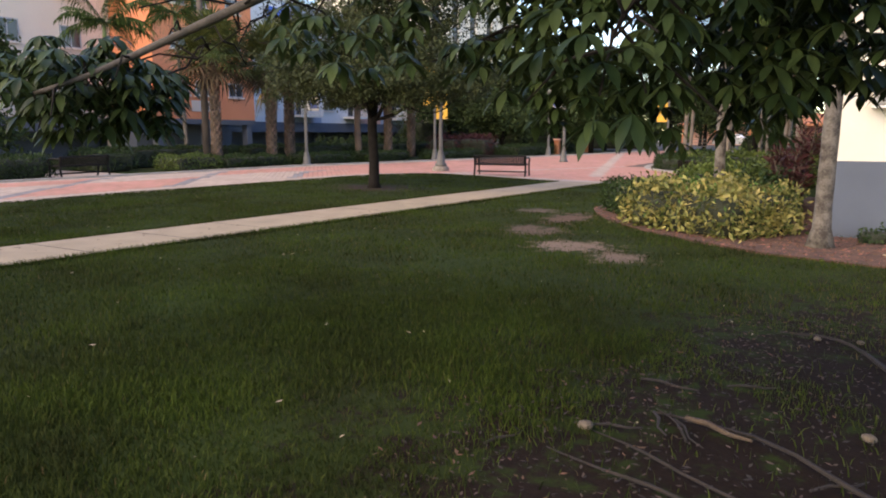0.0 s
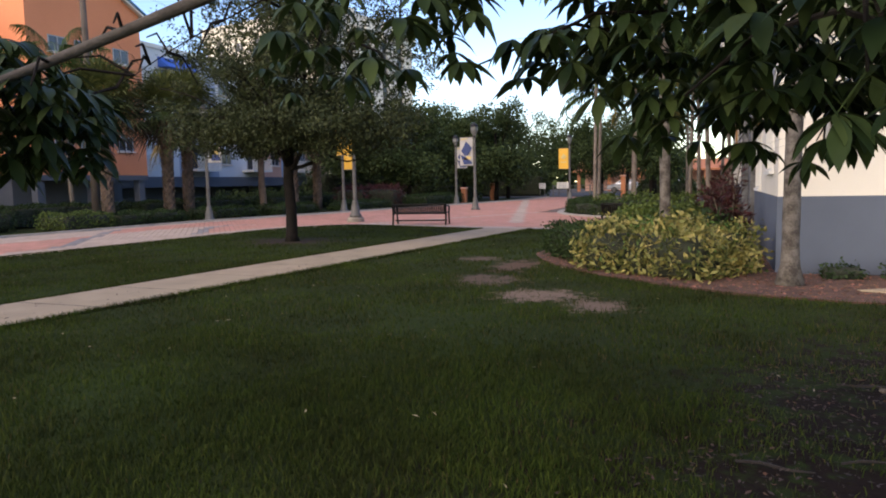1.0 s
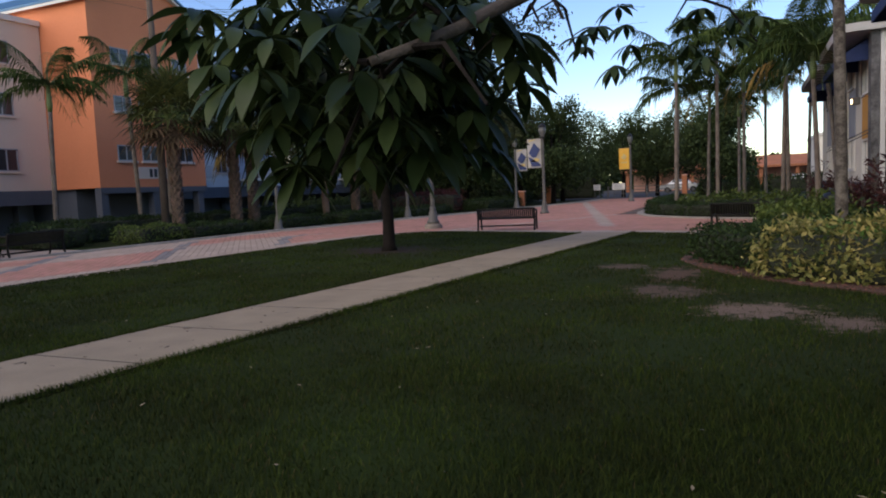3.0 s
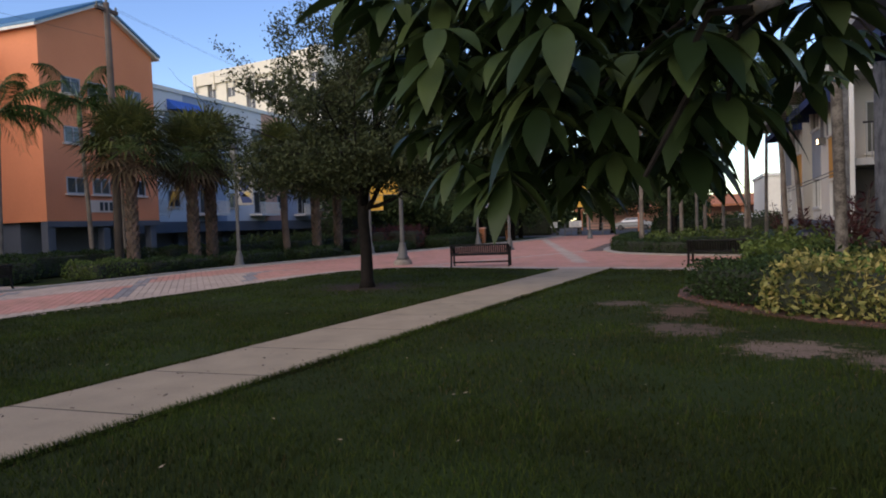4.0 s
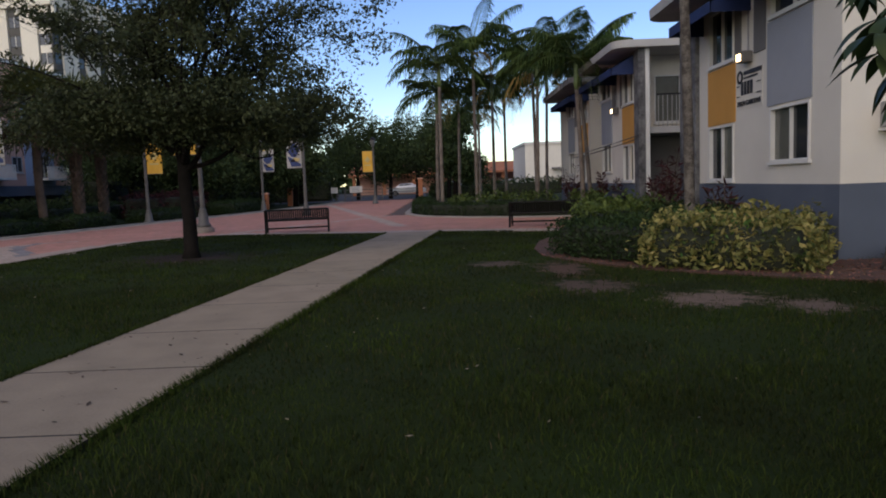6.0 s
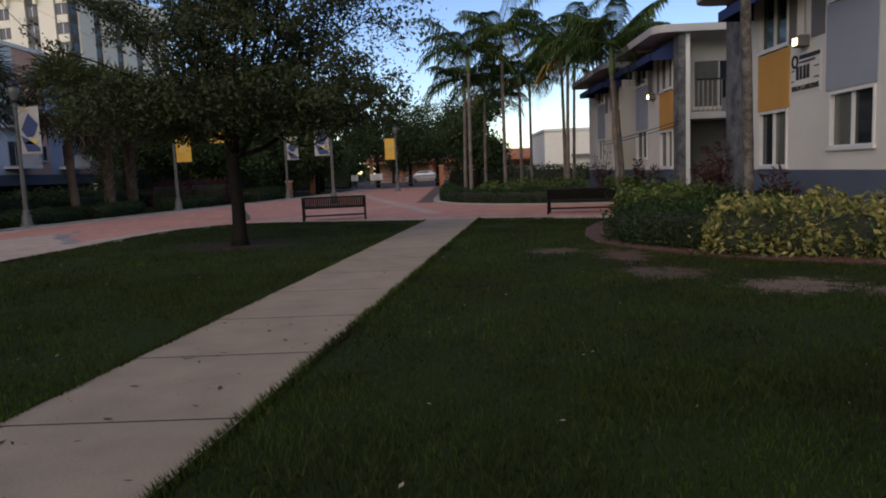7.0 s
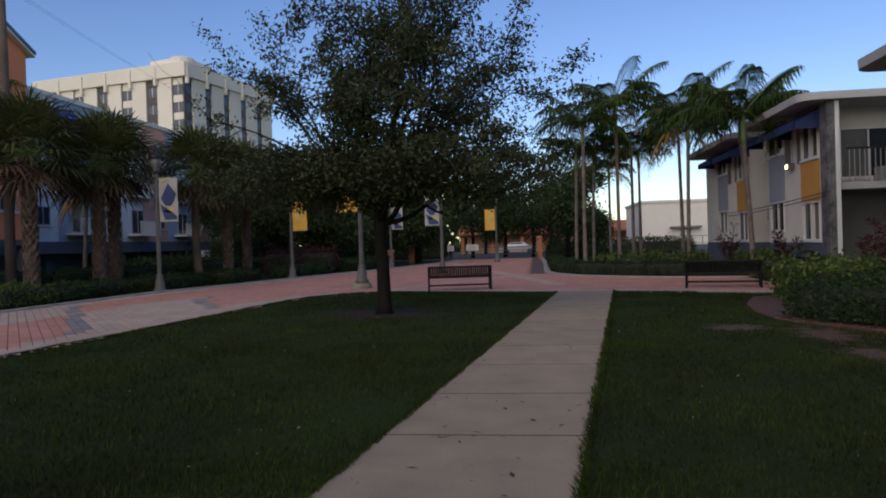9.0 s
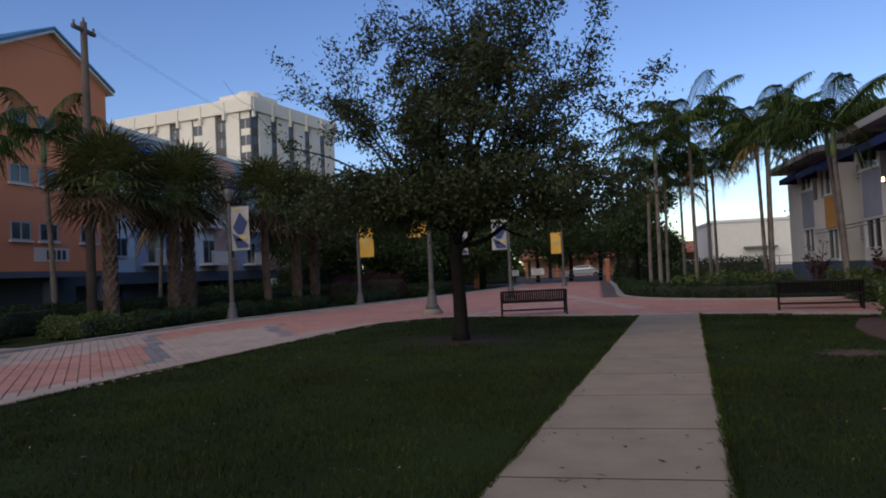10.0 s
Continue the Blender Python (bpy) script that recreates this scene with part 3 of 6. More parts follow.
chips("dry_leaf_litter", (-1.4, 3.2, 0.4, 6.4), lambda x, y: (soil_d(x, y) > 0.62) & (soil_d(x, y) < 1.2) & (np.sin(3.3 * x + 1.2) * np.sin(2.9 * y) > -0.2), 3600, 0.036, LITTER_RUST, "rust-brown dry leaves along the edge of the bare soil", 24)


def bare(x, y):
    """How bare the lawn is, 0 to 1."""
    b = np.zeros(np.shape(x))
    for cx, cy, rx, ry, _ in SOIL_PATCHES:
        b = np.maximum(b, np.clip(1.55 - np.hypot((x - cx) / rx, (y - cy) / ry) - 0.35 * np.sin(3.1 * x + 1.7 * y) * np.sin(2.3 * y - x), 0, 1))
    return b


def turf_blades(name, rect, n, height, width, material, label, seed, dry=False, fade=0.0):
    rng = np.random.default_rng(seed)
    x0, x1, y0, y1 = rect
    x, y = rng.uniform(x0, x1, n), rng.uniform(y0, y1, n)
    w, e = sidewalk_x(y)
    clump = 0.5 + 0.5 * np.sin(x * 2.3 + 1.1 * np.sin(y * 1.9)) * np.sin(y * 2.9 + np.sin(x * 1.3))
    ok = ((x < w - 0.01) | (x > e + 0.01)) & ~in_poly(x, y, BED)
    road_poly = LAWN_EDGE + [(-0.8, 30), (-30, 30), (-30, -30)]
    ok &= ~in_poly(x, y, road_poly)
    if fade:
        rim = np.minimum(np.minimum(x - x0, x1 - x), np.minimum(y - y0, y1 - y))
        ok &= rng.uniform(size=n) < rim / fade
    bb = bare(x, y)
    ok &= rng.uniform(size=n) > np.clip(bb * 1.15, 0, 0.97)
    if dry:
        ok &= rng.uniform(size=n) < 0.25 + 0.75 * np.clip(bb * 3, 0, 1) + 0.2 * (clump > 0.8)
    x, y, clump = x[ok], y[ok], clump[ok]
    n = len(x)
    a = rng.uniform(0, 2 * np.pi, n)
    h = height * rng.uniform(0.45, 1.15, n) * (0.7 + 0.5 * clump)
    lean = h * rng.uniform(0.2, 1.0, n)
    b = rng.uniform(0, 2 * np.pi, n)
    wd = width * rng.uniform(0.6, 1.3, n)
    dx, dy = np.cos(a) * wd, np.sin(a) * wd
    lx, ly = np.cos(b) * lean, np.sin(b) * lean
    z = np.full(n, -0.015)
    v = np.stack([np.stack([x - dx, y - dy, z], 1), np.stack([x + dx, y + dy, z], 1),
                  np.stack([x + dx * 0.7 + lx * 0.35, y + dy * 0.7 + ly * 0.35, z + h * 0.62], 1), np.stack([x - dx * 0.7 + lx * 0.35, y - dy * 0.7 + ly * 0.35, z + h * 0.62], 1),
                  np.stack([x + lx, y + ly, z + h], 1)], 1)
    k = np.arange(n)[:, None] * 5
    f = np.concatenate([k + np.array([[0, 1, 2]]), k + np.array([[0, 2, 3]]), k + np.array([[3, 2, 4]])], 0)
    tagged(part_mesh(name, soup(name, v, f), material, None), label, "grass", kind="stuff")


turf_blades("grass_behind", (-9.5, 3.5, -4, 0.3), 30000, 0.06, 0.004, GRASS, "short green lawn grass in shade", 5)
turf_blades("grass_near", (-14.9, 2.5, 0.3, 5.6), 200000, 0.062, 0.0032, GRASS, "short green lawn grass in shade", 1)
turf_blades("grass_close", (-4.6, 2.2, -0.9, 5.2), 110000, 0.068, 0.003, GRASS, "short green lawn grass in shade", 7, fade=1.6)
turf_blades("grass_middle", (-14.9, 3.5, 5.6, 11.0), 90000, 0.06, 0.0042, GRASS, "short green lawn grass in shade", 2)
turf_blades("grass_back", (-15.2, -0.5, 11.0, 21.6), 65000, 0.06, 0.006, GRASS, "short green lawn grass in shade", 3)
turf_blades("dry_grass", (-14, 2.5, 0.8, 12), 85000, 0.045, 0.0028, DRY_GRASS, "straw-coloured dead grass tufts", 4, True)


def sidewalk_fringe():
    """Blades that lean over the sidewalk's edges."""
    rng = np.random.default_rng(6)
    n = 26000
    y = rng.uniform(-3, 20, n)
    w, e = sidewalk_x(y)
    s = np.where(rng.uniform(size=n) < 0.5, -1.0, 1.0)
    rag_ = 0.035 + 0.03 * np.sin(y * 7.3) * np.sin(y * 2.9 + s)
    x = np.where(s < 0, w, e) + s * (rng.uniform(0, 1, n) * 0.05 - np.clip(rag_, 0, 1) * 0.6 * rng.uniform(0, 1, n))
    h, wd = 0.06 * rng.uniform(0.5, 1.2, n), 0.005 * rng.uniform(0.6, 1.3, n)
    a = rng.uniform(0, 2 * np.pi, n)
    lx, ly = -s * h * rng.uniform(0.1, 0.9, n), h * rng.uniform(-0.6, 0.6, n)
    z = np.zeros(n)
    v = np.stack([np.stack([x - np.cos(a) * wd, y - np.sin(a) * wd, z], 1), np.stack([x + np.cos(a) * wd, y + np.sin(a) * wd, z], 1), np.stack([x + lx, y + ly, z + h], 1)], 1)
    tagged(part_mesh("grass_fringe", soup("grass_fringe", v, np.arange(3 * n).reshape(-1, 3)), GRASS, None), "uneven grass edge along the sidewalk", "grass", kind="stuff")


sidewalk_fringe()


def road_fringe():
    """Blades that lean over the border of the brick road."""
    rng = np.random.default_rng(9)
    line = np.array(smooth_line([(x, y, 0) for x, y in LAWN_EDGE[1:14]], 400))
    line = line[line[:, 1] > 6]
    n = 24000
    k = rng.integers(0, len(line) - 1, n)
    u = rng.uniform(0, 1, (n, 1))
    p = line[k] * (1 - u) + line[k + 1] * u
    d = line[k + 1] - line[k]
    d /= np.linalg.norm(d, axis=1, keepdims=True)
    inward = np.stack([d[:, 1], -d[:, 0]], 1)
    xy = p[:, :2] + inward * (rng.uniform(-0.03, 0.12, (n, 1)) + 0.03 * np.sin(p[:, 1:2] * 6.1))
    wd = sidewalk_x(xy[:, 1])
    ok = (xy[:, 0] < wd[0]) | (xy[:, 0] > wd[1])
    xy = xy[ok]
    n = len(xy)
    h, w, a = 0.036 * rng.uniform(0.5, 1.2, n), 0.006 * rng.uniform(0.6, 1.3, n), rng.uniform(0, 2 * np.pi, n)
    lean = h[:, None] * rng.uniform(-0.7, 0.7, (n, 2))
    z = np.zeros(n)
    v = np.stack([np.stack([xy[:, 0] - np.cos(a) * w, xy[:, 1] - np.sin(a) * w, z], 1), np.stack([xy[:, 0] + np.cos(a) * w, xy[:, 1] + np.sin(a) * w, z], 1), np.stack([xy[:, 0] + lean[:, 0], xy[:, 1] + lean[:, 1], h], 1)], 1)
    tagged(part_mesh("grass_edge", soup("grass_edge", v, np.arange(3 * n).reshape(-1, 3)), GRASS, None), "uneven grass edge along the brick road", "grass", kind="stuff")


road_fringe()
flecks = lambda x, y: ((x < sidewalk_x(y)[0]) | (x > sidewalk_x(y)[1])) & (x > -14.5) & ~in_poly(x, y, BED)
chips("lawn_flecks", (-14.5, 2.0, 1.0, 16), flecks, 300, 0.04, FLECK, "pale dry leaf scraps scattered over the lawn", 23)


# ---- trees and plants ----
def frond(rng, length, arch, leaflet, n=26, lift=0.5, tips=0.35):
    """A feather palm frond along +x from the origin: stem points and leaflet triangles."""
    u = np.linspace(0, 1, n)
    x = length * (u - 0.18 * arch * u ** 2.5)
    z = length * (lift * u - arch * u ** 2.1)
    stem = np.stack([x, np.zeros(n), z], 1)
    v, f = [], []
    for i in range(3, n):
        for s in (-1, 1):
            ln = leaflet * (0.55 + 0.75 * math.sin(math.pi * min(1, 0.12 + 0.95 * u[i]))) * rng.uniform(0.85, 1.1)
            p = stem[i]
            tip = p + rng.normal(size=3) * ln * 0.09 + np.array([ln * 0.45, s * ln * 0.75, -ln * (0.25 + 1.4 * tips * rng.uniform(0.0, 1.5))])
            mid = p + np.array([ln * 0.26, s * ln * 0.45, ln * 0.02])
            wv = np.array([0.018, 0, 0.005]) * (ln / 0.5 + 0.4)
            k = len(v)
            v += [p - wv * 0.6, p + wv * 0.6, mid + wv, mid - wv, tip]
            f += [(k, k + 1, k + 2), (k, k + 2, k + 3), (k + 3, k + 2, k + 4)]
    return stem, np.array(v), np.array(f)


def fronds_mesh(name, rng, count, top, length, leaflet, up, down, arch0=0.55, n=24):
    V, F, o = [], [], 0
    stems = bmesh.new()
    for i in range(count):
        az = 2 * math.pi * (i * 0.381966 + rng.uniform(-0.04, 0.04))
        q = i / max(1, count - 1)
        lift = up + (down - up) * q + rng.uniform(-0.08, 0.08)
        st, v, f = frond(rng, length * rng.uniform(0.85, 1.1), arch0 * rng.uniform(0.8, 1.25), leaflet, n, lift)
        m = np.array([[math.cos(az), -math.sin(az), 0], [math.sin(az), math.cos(az), 0], [0, 0, 1]])
        V.append(v @ m.T + top)
        F.append(f + o)
        o += len(v)
        st = st @ m.T + top
        tube(st[::4].tolist() + [st[-1].tolist()], [0.025 * length / 2 * (1 - 0.85 * k / 6) for k in range(len(st[::4]) + 1)], 4, stems)
    return soup(name, np.concatenate(V), np.concatenate(F)), stems


def feather_palm(x, y, height, radius, length, seed, label, dry=1, lean=(0, 0), count=13, bark=None, shaft=1.0, leaflet=0.5, group="feather palms"):
    rng = np.random.default_rng(seed)
    t = thing("palm_tree", label, "palm tree", (x, y, 0), group=group)
    n = 26
    pts, rad = [], []
    for i in range(n):
        u = i / (n - 1)
        pts.append((lean[0] * u ** 1.5, lean[1] * u ** 1.5, -0.05 + (height + 0.05) * u))
        rad.append(radius * (1 + 0.9 * max(0, 1 - u * height / 0.45) ** 2 - 0.25 * u + 0.035 * (i % 2)))
    part("trunk", tube(pts, rad, 12, wobble=0.05), bark or PALM_BARK, t, smooth=True)
    tx, ty = lean
    part("crownshaft", lathe([(radius * 0.85, 0), (radius * 1.15, shaft * 0.25), (radius * 0.8, shaft * 0.8), (radius * 0.35, shaft * 1.15)], 10, at=(tx, ty, height - 0.02)), CROWNSHAFT, t, smooth=True)
    top = np.array([tx, ty, height + shaft * 0.95])
    me, stems = fronds_mesh("fronds", rng, count + 3, top, length * 1.08, leaflet, 1.25, 0.0, 0.58, n=38)
    crown = part_mesh("crown", me, FEATHER_LEAF, t)
    part("stem", stems, CROWNSHAFT, crown)
    if dry:
        for k in range(dry):
            me, stems = fronds_mesh("dry_frond", rng, 1, np.zeros(3), length * 0.8, leaflet, -0.25 - 0.1 * k, -0.5, 0.6)
            stems.free()
            ob = part_mesh("dry_frond", me, DRY_FROND, t, "hanging yellowed frond")
            ob.matrix_local = pose(*(top - np.array([0, 0, 0.3])), 0, 0, 137 * k + 40 * seed)
    return t


def fan_palm(x, y, height, radius, spread, seed, label, booted=True):
    """A cabbage palm: crossed leaf boots on the trunk and a round head of fan leaves."""
    rng = np.random.default_rng(seed)
    t = thing("palm_tree", label, "palm tree", (x, y, 0), group="fan palms along the hedge")
    pts = [(0.05 * math.sin(i), 0.05 * math.cos(i * 1.3), -0.05 + height * i / 9) for i in range(10)]
    part("trunk", tube(pts, [radius * (1.15 if i == 0 else 1.0 - 0.01 * i) for i in range(10)], 12, wobble=0.12), PALM_BARK_WARM, t, smooth=True)
    if booted:
        bm = bmesh.new()
        rows = int(height / 0.17)
        for r in range(2, rows):
            for k in range(7):
                a = 2 * math.pi * (k + 0.5 * (r % 2)) / 7 + rng.uniform(-0.1, 0.1)
                z = r * 0.17 + rng.uniform(-0.03, 0.03)
                o = Vector((math.cos(a), math.sin(a), 0))
                s = Vector((-math.sin(a), math.cos(a), 0))
                b, l = radius * 0.97, 0.26 * rng.uniform(0.8, 1.2)
                v = [bm.verts.new(o * b + s * q + Vector((0, 0, z + h)) + o * e) for q, h, e in ((-0.075, 0, 0.0), (0.075, 0, 0.0), (0.045, l, 0.075), (-0.045, l, 0.075), (0, l * 0.5, 0.085))]
                for q in ((0, 1, 4), (1, 2, 4), (2, 3, 4), (3, 0, 4)):
                    bm.faces.new([v[c] for c in q])
        part("boot_cover", bm, BOOT, t, "criss-cross old leaf bases")["kind"] = "stuff"
    green, dead = ([], []), ([], [])
    stems = bmesh.new()
    top = np.array([0, 0, height + 0.15])
    for i in range(66):
        V, F = green if i < 56 else dead
        az = 2 * math.pi * (i * 0.381966)
        el = math.radians(85 - 128 * (i / 65) + rng.uniform(-8, 8))
        d = np.array([math.cos(az) * math.cos(el), math.sin(az) * math.cos(el), math.sin(el)])
        hub = top + d * spread * rng.uniform(0.42, 0.55)
        tube([tuple(top), tuple(top + d * spread * 0.25 + np.array([0, 0, 0.04])), tuple(hub)], [0.025, 0.018, 0.012], 4, stems)
        side = np.cross(d, [0, 0, 1.0])
        side /= np.linalg.norm(side) + 1e-9
        nrm = np.cross(side, d)
        for k in range(17):
            a = math.radians(-115 + 230 * k / 16)
            ln = spread * 0.55 * (1 - 0.25 * abs(a) / 2) * rng.uniform(0.85, 1.1)
            e = d * math.cos(a) + side * math.sin(a)
            base, mid = hub, hub + e * ln * 0.55 + nrm * 0.03
            tip = hub + e * ln + np.array([0, 0, -ln * rng.uniform(0.1, 0.35)])
            w = np.cross(e, nrm) * 0.042
            q = len(V)
            V += [base, mid - w, mid + w, tip]
            F += [(q, q + 1, q + 2), (q + 1, q + 3, q + 2)]
    crown = part_mesh("crown", soup("crown", np.array(green[0]), np.array(green[1])), SABAL_LEAF, t)
    part_mesh("skirt", soup("skirt", np.array(dead[0]), np.array(dead[1])), DEAD_FAN, t, "brown hanging dead fan leaves")
    part("stem", stems, CROWNSHAFT, crown)
    return t


def grow(bm, start, direction, length, radius, depth, rng, ends, spread=0.6, upward=0.25):
    """A limb that forks; its ends are collected."""
    pts, rad = [Vector(start)], [radius]
    d = Vector(direction).normalized()
    steps = 5
    for i in range(steps):
        d = (d + Vector(rng.normal(size=3)) * 0.13 + Vector((0, 0, upward * 0.12 + (0.35 if pts[-1].z < 2.7 and i else 0)))).normalized()
        pts.append(pts[-1] + d * length / steps)
        rad.append(radius * (1 - 0.45 * (i + 1) / steps))
        if depth <= 1:
            ends.append(tuple(pts[-1]))
    tube(pts, rad, 6 if depth > 1 else 4, bm)
    if depth > 0:
        for k in range(3 if depth > 1 else 2):
            nd = (d + Vector(rng.normal(size=3)) * spread).normalized()
            at = pts[-1] if k < 2 else pts[3]
            grow(bm, at, nd, length * rng.uniform(0.62, 0.82), rad[-1] * 0.8, depth - 1, rng, ends, spread, upward)


def oak_tree():
    rng = np.random.default_rng(11)
    t = thing("tree", "young live oak with dark trunk and open crown on the lawn", "tree", (-10.81, 15.35, 0))
    bm = tube([(0, 0, -0.05), (0.01, 0, 0.15), (0.0, 0.02, 0.8), (-0.03, 0.0, 1.6), (-0.02, 0.03, 2.2), (0.0, 0, 2.7)], [0.21, 0.15, 0.135, 0.13, 0.14, 0.12], 12, wobble=0.15)
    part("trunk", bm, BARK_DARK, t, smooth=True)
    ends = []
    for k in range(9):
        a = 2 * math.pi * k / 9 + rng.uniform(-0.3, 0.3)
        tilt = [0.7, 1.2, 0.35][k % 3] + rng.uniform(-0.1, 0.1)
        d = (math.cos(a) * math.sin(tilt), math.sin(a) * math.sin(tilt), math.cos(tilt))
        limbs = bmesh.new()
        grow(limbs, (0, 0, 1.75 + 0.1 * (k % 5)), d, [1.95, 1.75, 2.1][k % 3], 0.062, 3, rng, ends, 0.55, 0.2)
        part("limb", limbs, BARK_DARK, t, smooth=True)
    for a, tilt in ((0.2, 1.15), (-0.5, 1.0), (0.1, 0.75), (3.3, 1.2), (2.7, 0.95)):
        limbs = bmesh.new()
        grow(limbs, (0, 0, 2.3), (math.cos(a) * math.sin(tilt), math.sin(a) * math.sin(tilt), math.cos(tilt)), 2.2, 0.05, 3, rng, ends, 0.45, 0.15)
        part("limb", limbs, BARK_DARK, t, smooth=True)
    e = np.array(ends)
    ok = (np.hypot(e[:, 0] - 0.35, e[:, 1]) < 4.0) & (e[:, 2] < 7.5) & (e[:, 2] > 1.9)
    e = e[ok]
    sprigs = e[rng.permutation(len(e))[:1500]]
    pos = np.repeat(sprigs, 24, 0) + rng.normal(size=(len(sprigs) * 24, 3)) * np.array([0.12, 0.12, 0.11])
    # fuller, darker inner crown
    heart, _ = in_lumps([(-0.1, 0, 2.95, 2.3, 2.3, 0.8), (-1.1, 0.2, 2.95, 2.1, 2.1, 0.75), (1.3, -0.2, 3.05, 2.4, 2.1, 0.8), (0.4, 0, 4.0, 2.0, 2.0, 0.7), (-2.2, 0.2, 2.75, 1.5, 1.7, 0.65), (2.4, -0.2, 2.85, 1.5, 1.6, 0.7), (0, 0.3, 2.9, 2.5, 2.3, 0.75)], 1000, rng, 0.2)
    inner = np.repeat(heart, 40, 0) + rng.normal(size=(1000 * 40, 3)) * np.array([0.14, 0.14, 0.1])
    pos = np.concatenate([pos, inner])
    pos = pos[pos[:, 2] > 1.95 + 0.25 * np.sin(pos[:, 0] * 2.1)]
    part_mesh("crown", leaf_cloud("crown", pos, 0.092, rng, 0.48, 0.15), OAK_LEAF, t)


oak_tree()


def whorl(V, F, base, out, size, rng):
    """A palmate leaf: a stalk from base along out, and six or seven hanging leaflets."""
    up = Vector((0, 0, 1))
    o = Vector(out).normalized()
    hub = Vector(base) + o * size * 0.9
    side = o.cross(up)
    side = side.normalized() if side.length > 1e-3 else Vector((1, 0, 0))
    count = int(rng.integers(6, 9))
    k0 = len(V)
    w = side * 0.003
    V += [tuple(Vector(base) - w), tuple(Vector(base) + w), tuple(hub + w), tuple(hub - w)]
    F.append((k0, k0 + 1, k0 + 2, k0 + 3))
    tip_down = rng.uniform(0.0, 0.38)
    prof = (0.07, 0.34, 0.68, 0.93, 1.0, 0.82, 0.42, 0.0)
    for k in range(count):
        a = math.radians(-150 + 300 * k / (count - 1)) + rng.uniform(-0.14, 0.14)
        d = o * math.cos(a) + side * math.sin(a)
        d.z = d.z * 0.3 - tip_down - rng.uniform(-0.1, 0.15)
        d.normalize()
        ln = size * 1.12 * rng.uniform(0.85, 1.12) * (1.0 - 0.3 * abs(a) / 2.6)
        wd = d.cross(up)
        wd = wd.normalized() if wd.length > 1e-3 else side
        wd = (wd + Vector((0, 0, rng.uniform(-0.35, 0.35)))).normalized()
        p, dd = hub.copy(), d.copy()
        drop = rng.uniform(0.08, 0.2)
        rows = []
        for q in prof:
            hw = wd * ln * 0.148 * q
            fold = Vector((0, 0, ln * 0.05 * q))
            rows.append((p - hw + fold, p.copy(), p + hw + fold))
            dd = (dd + Vector((0, 0, -drop))).normalized()
            p = p + dd * ln / 7
        k1 = len(V)
        for r in rows:
            V += [tuple(c) for c in r]
        for j in range(7):
            b = k1 + j * 3
            F += [(b, b + 1, b + 4, b + 3), (b + 1, b + 2, b + 5, b + 4)]


